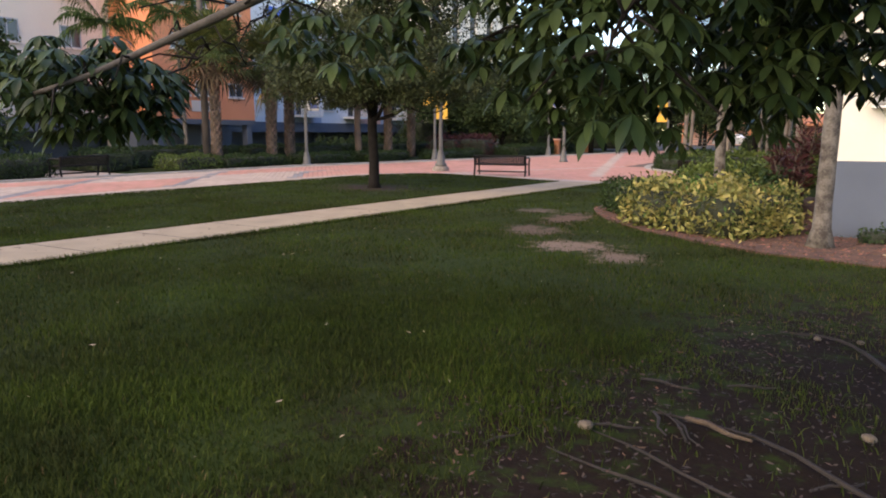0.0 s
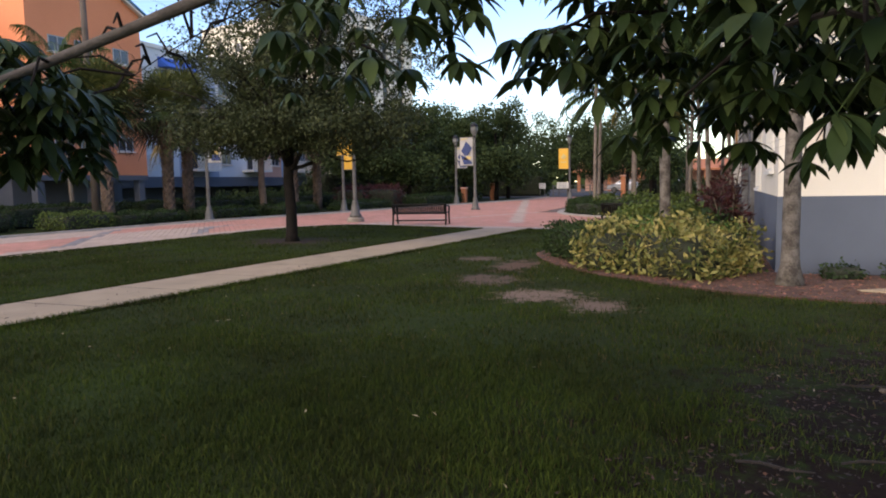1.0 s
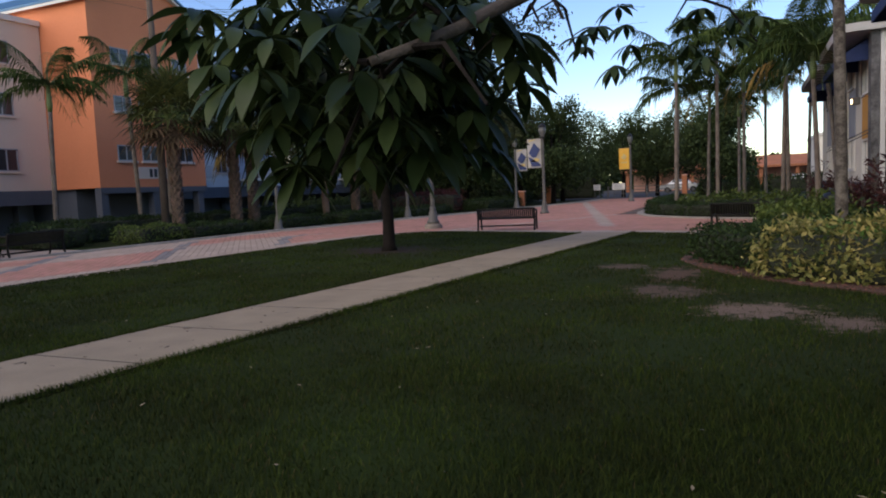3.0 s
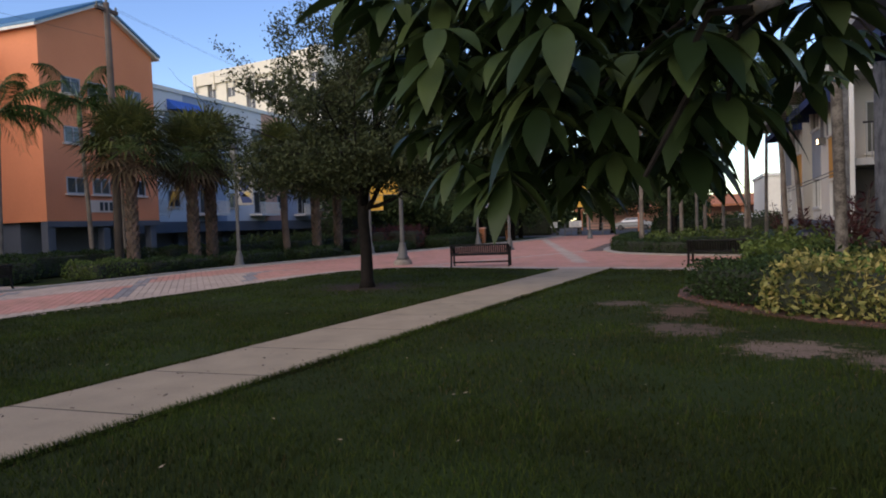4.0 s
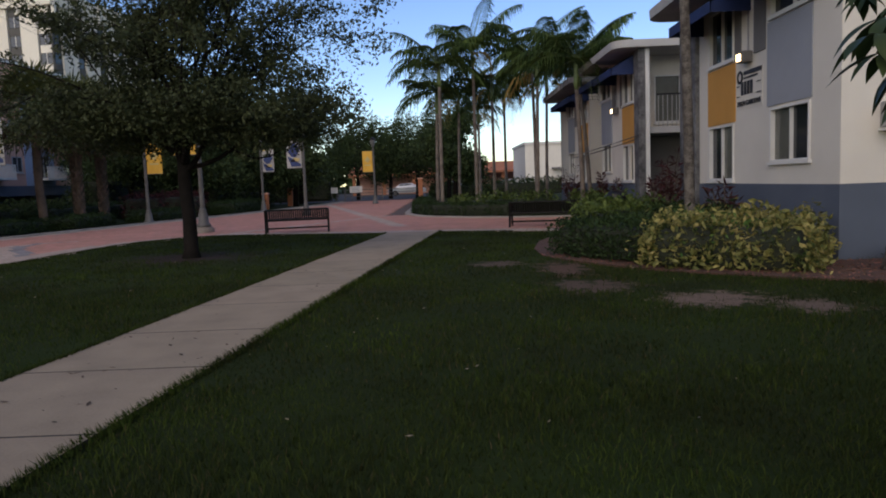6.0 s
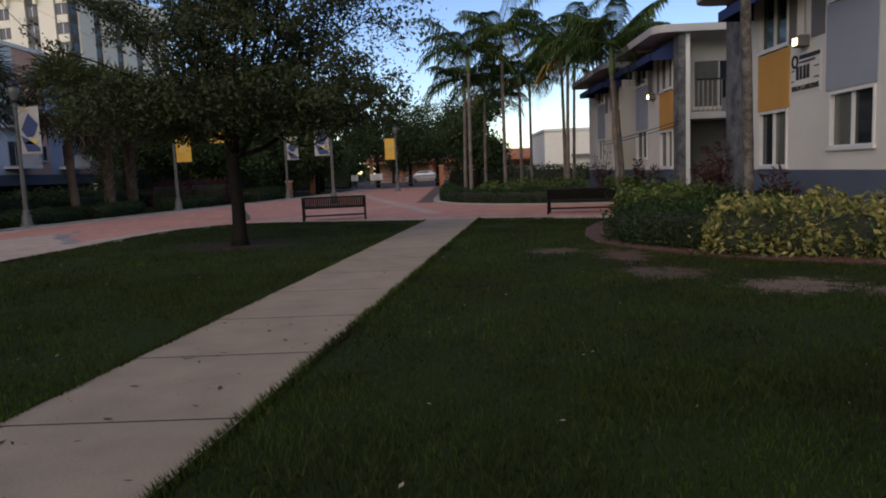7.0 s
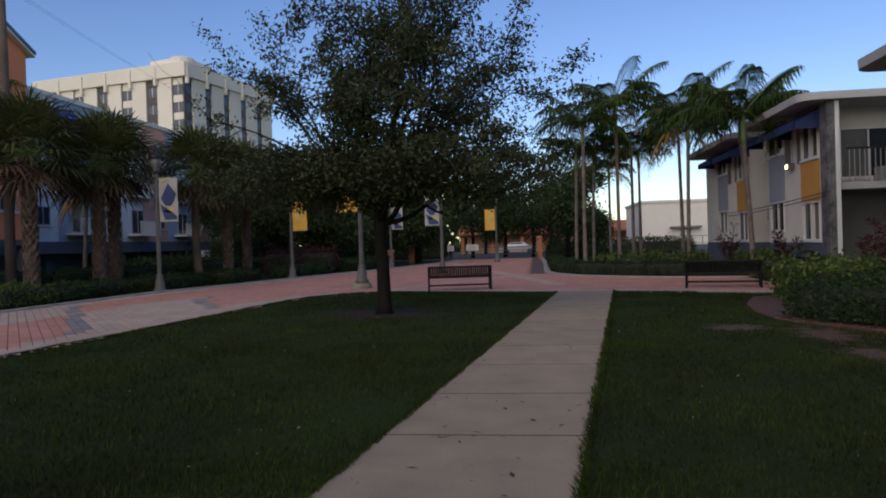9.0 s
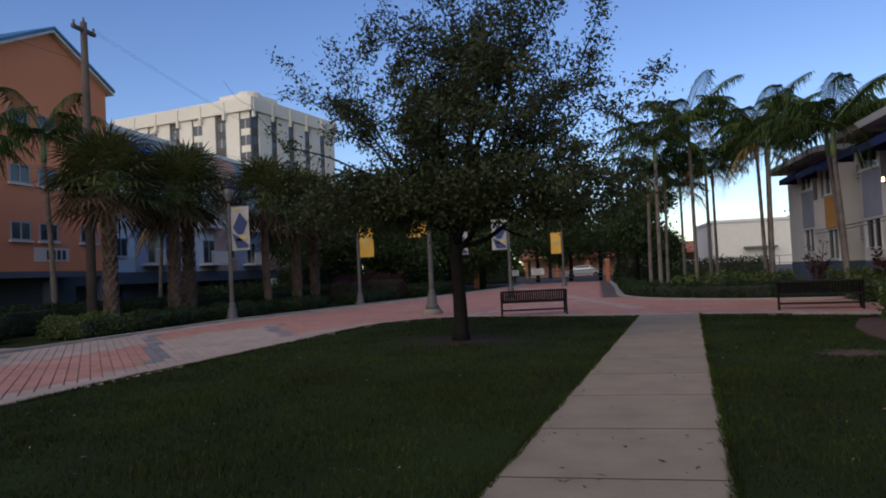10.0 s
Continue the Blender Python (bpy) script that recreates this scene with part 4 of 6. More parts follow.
def near_tree():
    """The broad tree whose low boughs hang over the walk."""
    rng = np.random.default_rng(17)
    t = thing("tree", "broad tree with drooping palmate leaves on long low boughs", "tree", (2.0, 1.8, 0))
    O = Vector((2.0, 1.8, 0))

    def rel(pts):
        return [tuple(Vector(p) - O) for p in pts]

    part("trunk", tube(rel(smooth_line([(2.0, 1.8, -0.1), (2.02, 1.8, 0.5), (1.95, 1.85, 1.4), (1.8, 1.9, 2.3), (1.7, 2.0, 3.4)], 10)), [0.48, 0.36, 0.31, 0.29, 0.28, 0.27, 0.26, 0.25, 0.22, 0.18], 14, wobble=0.2), BARK, t, smooth=True)
    boughs = {
        "low": [(1.85, 1.9, 2.1), (0.6, 2.6, 2.75), (-0.9, 3.0, 2.78), (-2.2, 2.85, 2.5), (-3.0, 2.42, 2.12), (-3.36, 1.95, 1.82), (-3.5, 1.68, 1.70)],
        "mid": [(1.8, 1.9, 2.3), (0.7, 3.0, 2.9), (-0.6, 3.8, 2.9), (-1.9, 4.2, 2.7), (-2.95, 4.3, 2.35)],
        "side": [(1.9, 2.0, 2.3), (1.3, 2.7, 2.5), (0.5, 3.1, 2.3), (-0.2, 3.3, 2.1)],
        "drop": [(-0.9, 3.0, 2.78), (-1.5, 2.75, 2.6), (-1.95, 2.42, 2.2)],
        "near": [(1.8, 1.8, 2.2), (0.6, 2.2, 2.45), (-0.4, 2.6, 2.2), (-1.0, 2.8, 1.95)],
        "hang": [(0.6, 2.2, 2.45), (0.1, 2.1, 2.25), (-0.3, 2.02, 1.98), (-0.4, 2.0, 1.8)],
        "right": [(1.9, 2.0, 2.2), (1.2, 3.2, 2.3), (0.5, 4.0, 2.0), (-0.1, 4.3, 1.8)],
        "far": [(-0.9, 3.0, 2.78), (-2.2, 3.2, 2.6), (-3.2, 3.0, 2.2), (-3.75, 2.95, 1.95)],
        "up": [(1.7, 2.0, 3.2), (0.6, 1.5, 4.0), (-0.7, 1.2, 4.3), (-2.0, 1.3, 4.2)],
        "back": [(1.8, 1.8, 2.6), (1.4, 0.2, 3.4), (0.4, -1.6, 3.8)],
    }
    V, F = [], []

    def leaves(n, lump, size, low=0.0, base_pull=None):
        pos, d = in_lumps([lump], n, rng, 0.15)
        for p, q in zip(pos, d):
            if p[2] < low:
                continue
            whorl(V, F, p, (q[0] + rng.normal() * 0.4, q[1] + rng.normal() * 0.4, -0.1 + 0.25 * q[2]), size * rng.uniform(0.85, 1.2), rng)

    for name, line in boughs.items():
        n = 14
        pts = smooth_line(line, n)
        r0 = {"low": 0.055, "up": 0.09, "mid": 0.02, "far": 0.009, "hang": 0.012}.get(name, 0.03)
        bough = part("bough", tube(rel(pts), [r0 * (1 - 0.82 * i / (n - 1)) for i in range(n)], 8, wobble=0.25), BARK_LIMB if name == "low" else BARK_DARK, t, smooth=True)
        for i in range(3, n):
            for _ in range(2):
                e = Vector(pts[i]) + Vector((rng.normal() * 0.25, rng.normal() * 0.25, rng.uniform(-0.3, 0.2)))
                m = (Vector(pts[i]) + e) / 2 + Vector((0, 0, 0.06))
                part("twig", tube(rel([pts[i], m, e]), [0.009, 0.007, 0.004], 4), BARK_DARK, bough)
    # low hanging sprays, then the roof of leaves above
    leaves(112, (-3.95, 2.3, 1.81, 0.34, 0.45, 0.25), 0.155, 1.53)
    leaves(52, (-3.68, 2.05, 1.84, 0.4, 0.3, 0.22), 0.155, 1.61)
    leaves(36, (-4.02, 2.65, 1.79, 0.26, 0.3, 0.3), 0.155, 1.55)
    leaves(40, (-3.85, 2.35, 1.71, 0.34, 0.4, 0.2), 0.15, 1.53)
    leaves(3, (-3.76, 2.5, 1.52, 0.07, 0.08, 0.05), 0.14, 1.44)
    leaves(44, (-1.05, 2.75, 1.98, 0.3, 0.35, 0.28), 0.15, 1.74)
    leaves(205, (-0.35, 2.95, 2.02, 0.85, 0.75, 0.42), 0.15, 1.66)
    leaves(160, (-0.2, 3.0, 2.45, 1.1, 0.9, 0.4), 0.155, 1.9)
    leaves(150, (0.65, 3.1, 2.14, 0.85, 0.8, 0.45), 0.155, 1.68)
    leaves(50, (0.5, 4.4, 2.2, 0.9, 0.6, 0.4), 0.15, 1.78)
    leaves(30, (-1.95, 2.4, 2.05, 0.36, 0.3, 0.24), 0.15, 1.84)
    leaves(34, (-0.72, 2.75, 1.96, 0.3, 0.5, 0.4), 0.15, 1.6)
    leaves(8, (-0.68, 2.75, 1.62, 0.16, 0.2, 0.14), 0.145, 1.5)
    leaves(28, (-0.15, 2.95, 1.64, 0.42, 0.4, 0.2), 0.15, 1.44)
    leaves(24, (-0.42, 1.98, 1.74, 0.2, 0.2, 0.2), 0.145, 1.56)
    leaves(40, (0.15, 3.8, 1.9, 0.75, 0.6, 0.4), 0.15, 1.6)
    leaves(16, (-3.1, 4.3, 2.25, 0.4, 0.35, 0.28), 0.15)
    leaves(8, (-1.5, 3.2, 2.6, 0.8, 0.5, 0.3), 0.15, 2.35)
    leaves(20, (-2.3, 2.3, 2.75, 1.2, 0.5, 0.35), 0.15, 2.45)
    # upper crown out of view, filled in to shade the ground below
    leaves(330, (-0.1, 1.7, 3.85, 2.4, 2.5, 0.8), 0.21, 3.05)
    leaves(160, (1.6, 0.8, 4.0, 2.4, 2.8, 1.0), 0.22, 2.9)
    # extra unseen leaves, placed only to keep sun off the near sprays
    leaves(130, (-0.2, 0.9, 3.05, 1.4, 0.7, 0.45), 0.19, 2.7)
    V = np.array(V) - np.array(O)
    part_mesh("crown", soup("crown", V, F), PALMATE_LEAF, t, smooth=True)
    # roots that surface through the soil
    for k, (pts, r) in enumerate((
            ([(1.6, 1.9, 0.1), (0.8, 2.3, 0.05), (0.22, 2.9, 0.02), (-0.25, 3.03, 0.015), (-0.4, 3.1, -0.01)], 0.024),
            ([(1.6, 1.75, 0.08), (0.6, 2.05, 0.03), (-0.03, 2.33, 0.025), (-0.34, 2.53, 0.02), (-0.62, 2.7, -0.01)], 0.022),
            ([(1.5, 1.6, 0.08), (0.5, 1.9, 0.02), (-0.13, 2.17, 0.025), (-0.44, 2.26, 0.015), (-0.75, 2.4, -0.01)], 0.024),
            ([(-0.16, 2.75, 0.012), (-0.25, 2.95, 0.02), (-0.38, 3.1, 0.012)], 0.014),
            ([(0.9, 4.0, 0.01), (0.54, 4.95, 0.025), (0.1, 5.1, 0.012)], 0.03),
            ([(1.9, 2.2, 0.1), (1.4, 3.0, 0.03), (1.0, 3.6, 0.0)], 0.05))):
        line = [q - np.array((0, 0, 0.008)) for q in smooth_line(pts, 12)]
        part("root", tube(rel(line), [0.5 * r * (1.15 - 0.75 * i / 11) for i in range(12)], 7, wobble=0.6), ROOT, t, smooth=True)


near_tree()


def pebble(x, y, size, material, label, seed):
    rng = np.random.default_rng(seed)
    bm = bmesh.new()
    bmesh.ops.create_icosphere(bm, subdivisions=2, radius=size)
    for v in bm.verts:
        v.co *= 1 + 0.35 * noise.noise(v.co * 18 + Vector((seed, 0, 0)))
        v.co.z *= 0.6
    ob = part("rock", bm, material, None, smooth=True)
    ob.matrix_world = pose(x, y, size * 0.35, 0, 0, seed * 40)
    tagged(ob, label, "rock", group="small rocks on the soil")


pebble(-0.64, 2.68, 0.042, STONE_PALE, "pale porous stone lying on dark soil", 1)
pebble(0.62, 3.2, 0.035, STONE_PALE, "small yellowish stone half sunk in soil", 2)
pebble(0.35, 5.0, 0.026, STONE_PALE, "small pale stone in thin grass", 3)
pebble(0.62, 5.05, 0.026, STONE_PALE, "small pale stone in thin grass", 4)


def stick(x, y, length, turn, r, label, material=None):
    bm = tube([(-length / 2, 0, 0), (-length / 6, length * 0.04, 0.006), (length / 5, -length * 0.03, 0.004), (length / 2, 0.02, 0)], [r, r * 1.1, r * 0.9, r * 0.5], 6, wobble=0.3)
    ob = part("stick", bm, material or ROOT, None)
    ob.matrix_world = pose(x, y, r * 0.9, 0, 0, turn)
    tagged(ob, label, "stick", group="fallen sticks")


stick(-0.05, 2.95, 0.36, -25, 0.014, "split pale wooden piece lying on dark soil", SPLIT_WOOD)
for k, (x, y, ln, a, r) in enumerate(((-0.33, 2.9, 0.3, -70, 0.008), (-0.18, 2.85, 0.35, -60, 0.006), (-0.5, 2.75, 0.25, 15, 0.007), (-0.95, 2.35, 0.25, 60, 0.006), (0.5, 2.6, 0.3, 40, 0.007), (0.9, 3.4, 0.35, -15, 0.008), (0.05, 3.7, 0.3, 20, 0.007), (-0.4, 3.5, 0.35, -10, 0.008), (0.3, 2.2, 0.28, 75, 0.006))):
    stick(x, y, ln, a, r, "dry broken stick on the soil")


def hedge(x0, x1, y0, y1, h, n, size, leaf, label, seed, turn=0.0, group="clipped hedges", category="hedge", ragged=0.08, aspect=0.5):
    """A clipped hedge: a dark twiggy core and a skin of leaves, rounded and uneven."""
    rng = np.random.default_rng(seed)
    cx, cy = (x0 + x1) / 2, (y0 + y1) / 2
    a, b = (x1 - x0) / 2, (y1 - y0) / 2
    t = thing("hedge", label, category, (cx, cy, 0), turn, group=group)
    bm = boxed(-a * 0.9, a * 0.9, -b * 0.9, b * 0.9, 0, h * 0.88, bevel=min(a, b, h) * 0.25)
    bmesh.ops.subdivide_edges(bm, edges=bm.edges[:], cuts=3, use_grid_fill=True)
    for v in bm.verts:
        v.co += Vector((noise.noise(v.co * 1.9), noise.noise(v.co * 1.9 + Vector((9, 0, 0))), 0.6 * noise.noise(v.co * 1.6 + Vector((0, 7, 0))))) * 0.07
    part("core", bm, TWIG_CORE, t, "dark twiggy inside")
    d = rng.normal(size=(n, 3))
    d[:, 2] = np.abs(d[:, 2]) * 1.1 - 0.15
    # push each direction to a rounded box
    s = np.array([a, b, h])
    q = np.abs(d) ** 5
    d /= (q.sum(1, keepdims=True)) ** 0.2
    areas = rng.uniform(size=(n, 2))
    p = d.copy()
    p[:, 0] *= a
    p[:, 1] *= b
    p[:, 2] = np.clip(d[:, 2], 0.0, 1) * h
    # even out along the long sides
    lo = areas[:, 0] < 0.75
    p[lo, 0] = np.where(np.abs(d[lo, 0]) > 0.93, p[lo, 0], rng.uniform(-a * 0.97, a * 0.97, lo.sum()))
    lo2 = areas[:, 1] < 0.75
    p[lo2, 1] = np.where(np.abs(d[lo2, 1]) > 0.93, p[lo2, 1], rng.uniform(-b * 0.97, b * 0.97, lo2.sum()))
    inner = (np.abs(p[:, 0]) < a * 0.9) & (np.abs(p[:, 1]) < b * 0.9)
    p[inner, 2] = np.maximum(p[inner, 2], h * 0.9)
    side = ~inner
    p[side, 2] = np.where(p[side, 2] < 0.12 * h, rng.uniform(0.05, 0.95, side.sum()) * h, p[side, 2])
    lump = ragged * np.sin(p[:, 0] * 4.1 + seed) * np.sin(p[:, 1] * 3.7 + seed * 2)
    p[:, 2] += lump * (p[:, 2] > h * 0.6) + rng.normal(size=n) * ragged * 0.45
    p[:, 0] += rng.normal(size=n) * ragged * 0.5
    p[:, 1] += rng.normal(size=n) * ragged * 0.5
    p[:, 2] = np.maximum(p[:, 2], 0.03)
    part_mesh("leaves", leaf_cloud("leaves", p, size, rng, aspect, 0.1, outward=d * 0.5), leaf, t)
    return t


# beside the near building
hedge(-3.15, -1.55, 11.0, 13.7, 0.60, 11000, 0.06, HEDGE_LEAF, "clipped dark green hedge on reddish mulch", 31, turn=30)
hedge(-2.42, -0.22, 10.15, 11.75, 0.64, 4800, 0.105, CROTON_LEAF, "yellow and green variegated croton bush on reddish mulch", 32, turn=-33, group="croton bushes", category="bush", ragged=0.17, aspect=0.42)
hedge(-2.3, -0.35, 10.3, 11.65, 0.56, 1300, 0.09, CROTON_GREEN, "green croton growth inside the yellow bush", 33, turn=-33, group="croton bushes", category="bush", ragged=0.16, aspect=0.42)
hedge(-2.5, -0.9, 14.2, 17.4, 0.72, 4200, 0.11, HEDGE_BRIGHT, "light green and yellow shrubs behind the clipped hedge", 34, group="croton bushes", category="bush", ragged=0.14)
hedge(-1.7, -0.3, 12.4, 15.5, 0.62, 2600, 0.11, HEDGE_LEAF, "dark green shrubs under the windows", 35, group="croton bushes", category="bush", ragged=0.14)
hedge(0.75, 1.2, 10.35, 10.75, 0.15, 320, 0.06, HEDGE_LEAF, "small dark green tuft at the wall foot", 36, group="tufts at the wall", category="plant")
hedge(1.5, 2.0, 10.35, 10.75, 0.16, 340, 0.06, HEDGE_LEAF, "small dark green tuft at the wall foot", 37, group="tufts at the wall", category="plant")


def red_plant(x, y, h, seed):
    rng = np.random.default_rng(seed)
    t = thing("plant", "dark red cordyline with upright canes and strap leaves", "plant", (x, y, 0), group="red cordylines")
    canes = bmesh.new()
    pos, out = [], []
    for k in range(7):
        a = rng.uniform(0, 6.28)
        top = Vector((math.cos(a) * 0.3, math.sin(a) * 0.3, h * rng.uniform(0.55, 1.0)))
        tube([(top.x * 0.2, top.y * 0.2, 0), tuple(top * 0.5), tuple(top)], [0.02, 0.016, 0.012], 5, canes)
        for _ in range(48):
            u = rng.uniform(0.35, 1.0)
            b = rng.uniform(0, 6.28)
            pos.append((top.x * u + math.cos(b) * 0.12, top.y * u + math.sin(b) * 0.12, top.z * u + rng.uniform(0, 0.12)))
            out.append((math.cos(b), math.sin(b), 0.5))
    part("canes", canes, BARK, t)
    part_mesh("leaves", leaf_cloud("leaves", pos, 0.2, rng, 0.2, 0.0, outward=np.array(out) * 1.6), RED_LEAF, t)


red_plant(-0.35, 17.2, 2.0, 41)
red_plant(-0.7, 16.2, 1.5, 42)
red_plant(-0.45, 28.6, 1.8, 43)
red_plant(-0.35, 13.6, 1.15, 44)
red_plant(-0.3, 22.9, 1.5, 45)

feather_palm(0.26, 9.77, 7.6, 0.105, 2.3, 51, "tall brown ringed palm trunk at the building corner", 0, (0.1, 0.1), bark=PALM_BARK_MOTTLED)
feather_palm(-1.42, 12.5, 8.2, 0.09, 2.4, 52, "tall brown ringed palm trunk among shrubs", 0, (-0.15, 0.2), bark=PALM_BARK_MOTTLED)
for k, (x, y, h, lean, dry) in enumerate(((-5.54, 31.6, 5.5, (0.05, 0.1), 0), (-3.94, 32.9, 6.5, (0.0, 0.1), 1), (-1.18, 33.0, 6.1, (-0.1, 0), 2), (0.05, 27.2, 4.7, (-0.35, 0), 0), (-0.75, 24.6, 4.3, (-0.15, 0.1), 0),
                                           (-5.75, 34.2, 4.6, (0.1, 0), 1), (-2.9, 36.0, 5.3, (0, 0), 1), (-1.5, 30.4, 5.2, (0.1, 0.1), 1), (-0.2, 36.5, 5.6, (0.1, 0), 2), (-4.6, 38.5, 5.0, (0.1, 0), 1), (-1.9, 40.5, 5.2, (0, 0), 1), (-3.2, 43.5, 4.8, (0, 0), 1))):
    feather_palm(x, y, h, 0.085, 2.3 if k < 5 else 2.0, 60 + k, "slender grey-trunked feather palm in the planted island", dry, lean, 13 if k < 5 else 10, leaflet=0.55, group="palms in the island")
ISL_IN = [(-6.55, 44), (-6.6, 35), (-6.5, 32), (-5.8, 29.6), (-4.6, 27.9), (-3.4, 26.9), (-2.2, 26.2), (-0.8, 25.7)]
flat("island_bed", ISLAND + [(6, 24.9), (6, 62)], 0.02, TURF, "planted island of grass and low shrubs", "planting bed")
for k in range(len(ISL_IN) - 1):
    (xa, ya), (xb, yb) = ISL_IN[k], ISL_IN[k + 1]
    ln = math.hypot(xb - xa, yb - ya)
    hedge((xa + xb) / 2 - ln / 2 - 0.3, (xa + xb) / 2 + ln / 2 + 0.3, (ya + yb) / 2 - 0.35, (ya + yb) / 2 + 0.35, 0.5, int(1500 * ln), 0.065, HEDGE_LEAF, "low clipped green hedge round the palm island", 80 + k, math.degrees(math.atan2(yb - ya, xb - xa)), "island hedge")
hedge(-5.2, -1.0, 28.6, 31.0, 0.62, 3200, 0.14, HEDGE_BRIGHT, "loose light green shrubs under the island palms", 90, group="croton bushes", category="bush", ragged=0.2)
hedge(-0.9, 0.0, 21.5, 26.5, 0.7, 3000, 0.12, HEDGE_BRIGHT, "yellow-green shrubs along the second building", 91, group="croton bushes", category="bush", ragged=0.16)

# the bed across the road
for k, (x, y, h) in enumerate(((-24.0, 22.0, 4.1), (-23.8, 25.3, 4.0), (-24.5, 27.4, 4.3), (-23.0, 31.3, 4.2), (-22.6, 33.7, 4.0), (-23.0, 36.9, 4.3))):
    fan_palm(x, y, h + 0.55, 0.18 + 0.012 * (k % 3), 2.35 if k < 2 else 2.65, 100 + k, "cabbage palm with crossed leaf boots behind the hedge", k != 3)
feather_palm(-27.0, 22.9, 6.0, 0.1, 2.1, 111, "slim feather palm before the orange building", 0, (-0.3, 0), 11, bark=PALM_BARK, group="slim palms across the road")
feather_palm(-27.0, 29.0, 3.4, 0.09, 1.7, 112, "slim young palm with yellowing fronds", 4, (0.2, 0), 8, group="slim palms across the road")
feather_palm(-27.0, 18.8, 5.0, 0.1, 2.1, 113, "slim feather palm beside the cream wall", 0, (0.2, 0), 12, group="slim palms across the road")
feather_palm(-26.0, 23.6, 4.2, 0.08, 1.6, 114, "slim feather palm before the orange building", 1, (0.1, 0), 9, group="slim palms across the road")
for k, (x0, x1, y0, y1, h, leaf, label) in enumerate((
        (-23.2, -21.7, 17.9, 20.1, 0.58, HEDGE_BRIGHT, "yellow-green clipped hedge at the road"), (-23.4, -21.6, 20.2, 24.0, 0.5, HEDGE_LEAF, "dark clipped hedge at the road"),
        (-22.8, -21.2, 25.2, 28.6, 0.5, HEDGE_LEAF, "dark clipped hedge at the road"), (-22.0, -20.6, 29.4, 33.0, 0.5, HEDGE_LEAF, "dark clipped hedge at the road"), (-20.6, -19.0, 33.8, 39.0, 0.5, HEDGE_LEAF, "dark clipped hedge at the road"),
        (-26.6, -25.4, 16.5, 24.5, 0.85, HEDGE_LEAF, "long dark hedge behind the palms"), (-26.3, -25.0, 24.8, 33.0, 0.85, HEDGE_LEAF, "long dark hedge behind the palms"), (-25.5, -24.0, 33.5, 44.0, 0.9, HEDGE_LEAF, "long dark hedge behind the palms"),
        (-23.9, -21.9, 9.0, 13.2, 0.75, HEDGE_LEAF, "dark clipped hedge beside the side path"), (-25.5, -23.6, 16.0, 17.6, 0.75, HEDGE_LEAF, "dark shrub beside the side path"), (-19.0, -17.4, 40.5, 48.0, 0.7, HEDGE_LEAF, "dark hedge along the far road"))):
    hedge(x0, x1, y0, y1, h, int(1000 * (y1 - y0) * (x1 - x0) ** 0.5), 0.085, leaf, label, 120 + k)
flat("side_path", [(-21.9, 13.4), (-21.6, 15.9), (-30, 16.3), (-30, 13.4)], 0.008, PAVER_TAN, "tan paved side path through the hedges", "path")
for k, (x, y) in enumerate(((-20.2, 40.5), (-21.0, 42.0), (-22.0, 39.8))):
    hedge(x - 1.1, x + 1.1, y - 0.9, y + 0.9, 1.25, 1400, 0.13, RED_LEAF, "dark red shrub along the road", 140 + k, group="red shrubs", category="bush", ragged=0.2)


def far_tree(x, y, height, radius, seed, label, leaf=None, n=5200, trunk=0.16, leafsize=0.24, bottom=0.28):
    rng = np.random.default_rng(seed)
    t = thing("tree", label, "tree", (x, y, 0), group="background trees")
    bm = tube([(0, 0, -0.05), (0.05, 0, height * 0.2), (-0.05, 0.05, height * 0.45), (0, 0, height * 0.7)], [trunk * 1.3, trunk, trunk * 0.8, trunk * 0.4], 8, wobble=0.2)
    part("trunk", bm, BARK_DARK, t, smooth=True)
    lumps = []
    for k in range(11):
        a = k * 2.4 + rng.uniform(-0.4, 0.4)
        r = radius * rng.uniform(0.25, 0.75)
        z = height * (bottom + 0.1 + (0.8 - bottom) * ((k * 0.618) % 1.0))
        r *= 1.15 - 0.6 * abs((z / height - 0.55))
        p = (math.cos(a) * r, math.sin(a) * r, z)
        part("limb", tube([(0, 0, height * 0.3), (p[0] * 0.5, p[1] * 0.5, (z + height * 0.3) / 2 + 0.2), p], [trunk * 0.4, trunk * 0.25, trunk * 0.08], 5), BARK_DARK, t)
        lumps.append((*p, radius * rng.uniform(0.34, 0.5), radius * rng.uniform(0.34, 0.5), height * rng.uniform(0.11, 0.17)))
    hearts, d = in_lumps(lumps, n // 28, rng, 0.35)
    pos = np.repeat(hearts, 28, 0) + rng.normal(size=(len(hearts) * 28, 3)) * leafsize * 1.25
    pos = pos[pos[:, 2] > 0.3]
    part_mesh("crown", leaf_cloud("crown", pos, leafsize, rng, 0.5, 0.2), leaf or FAR_LEAF, t)
    return t


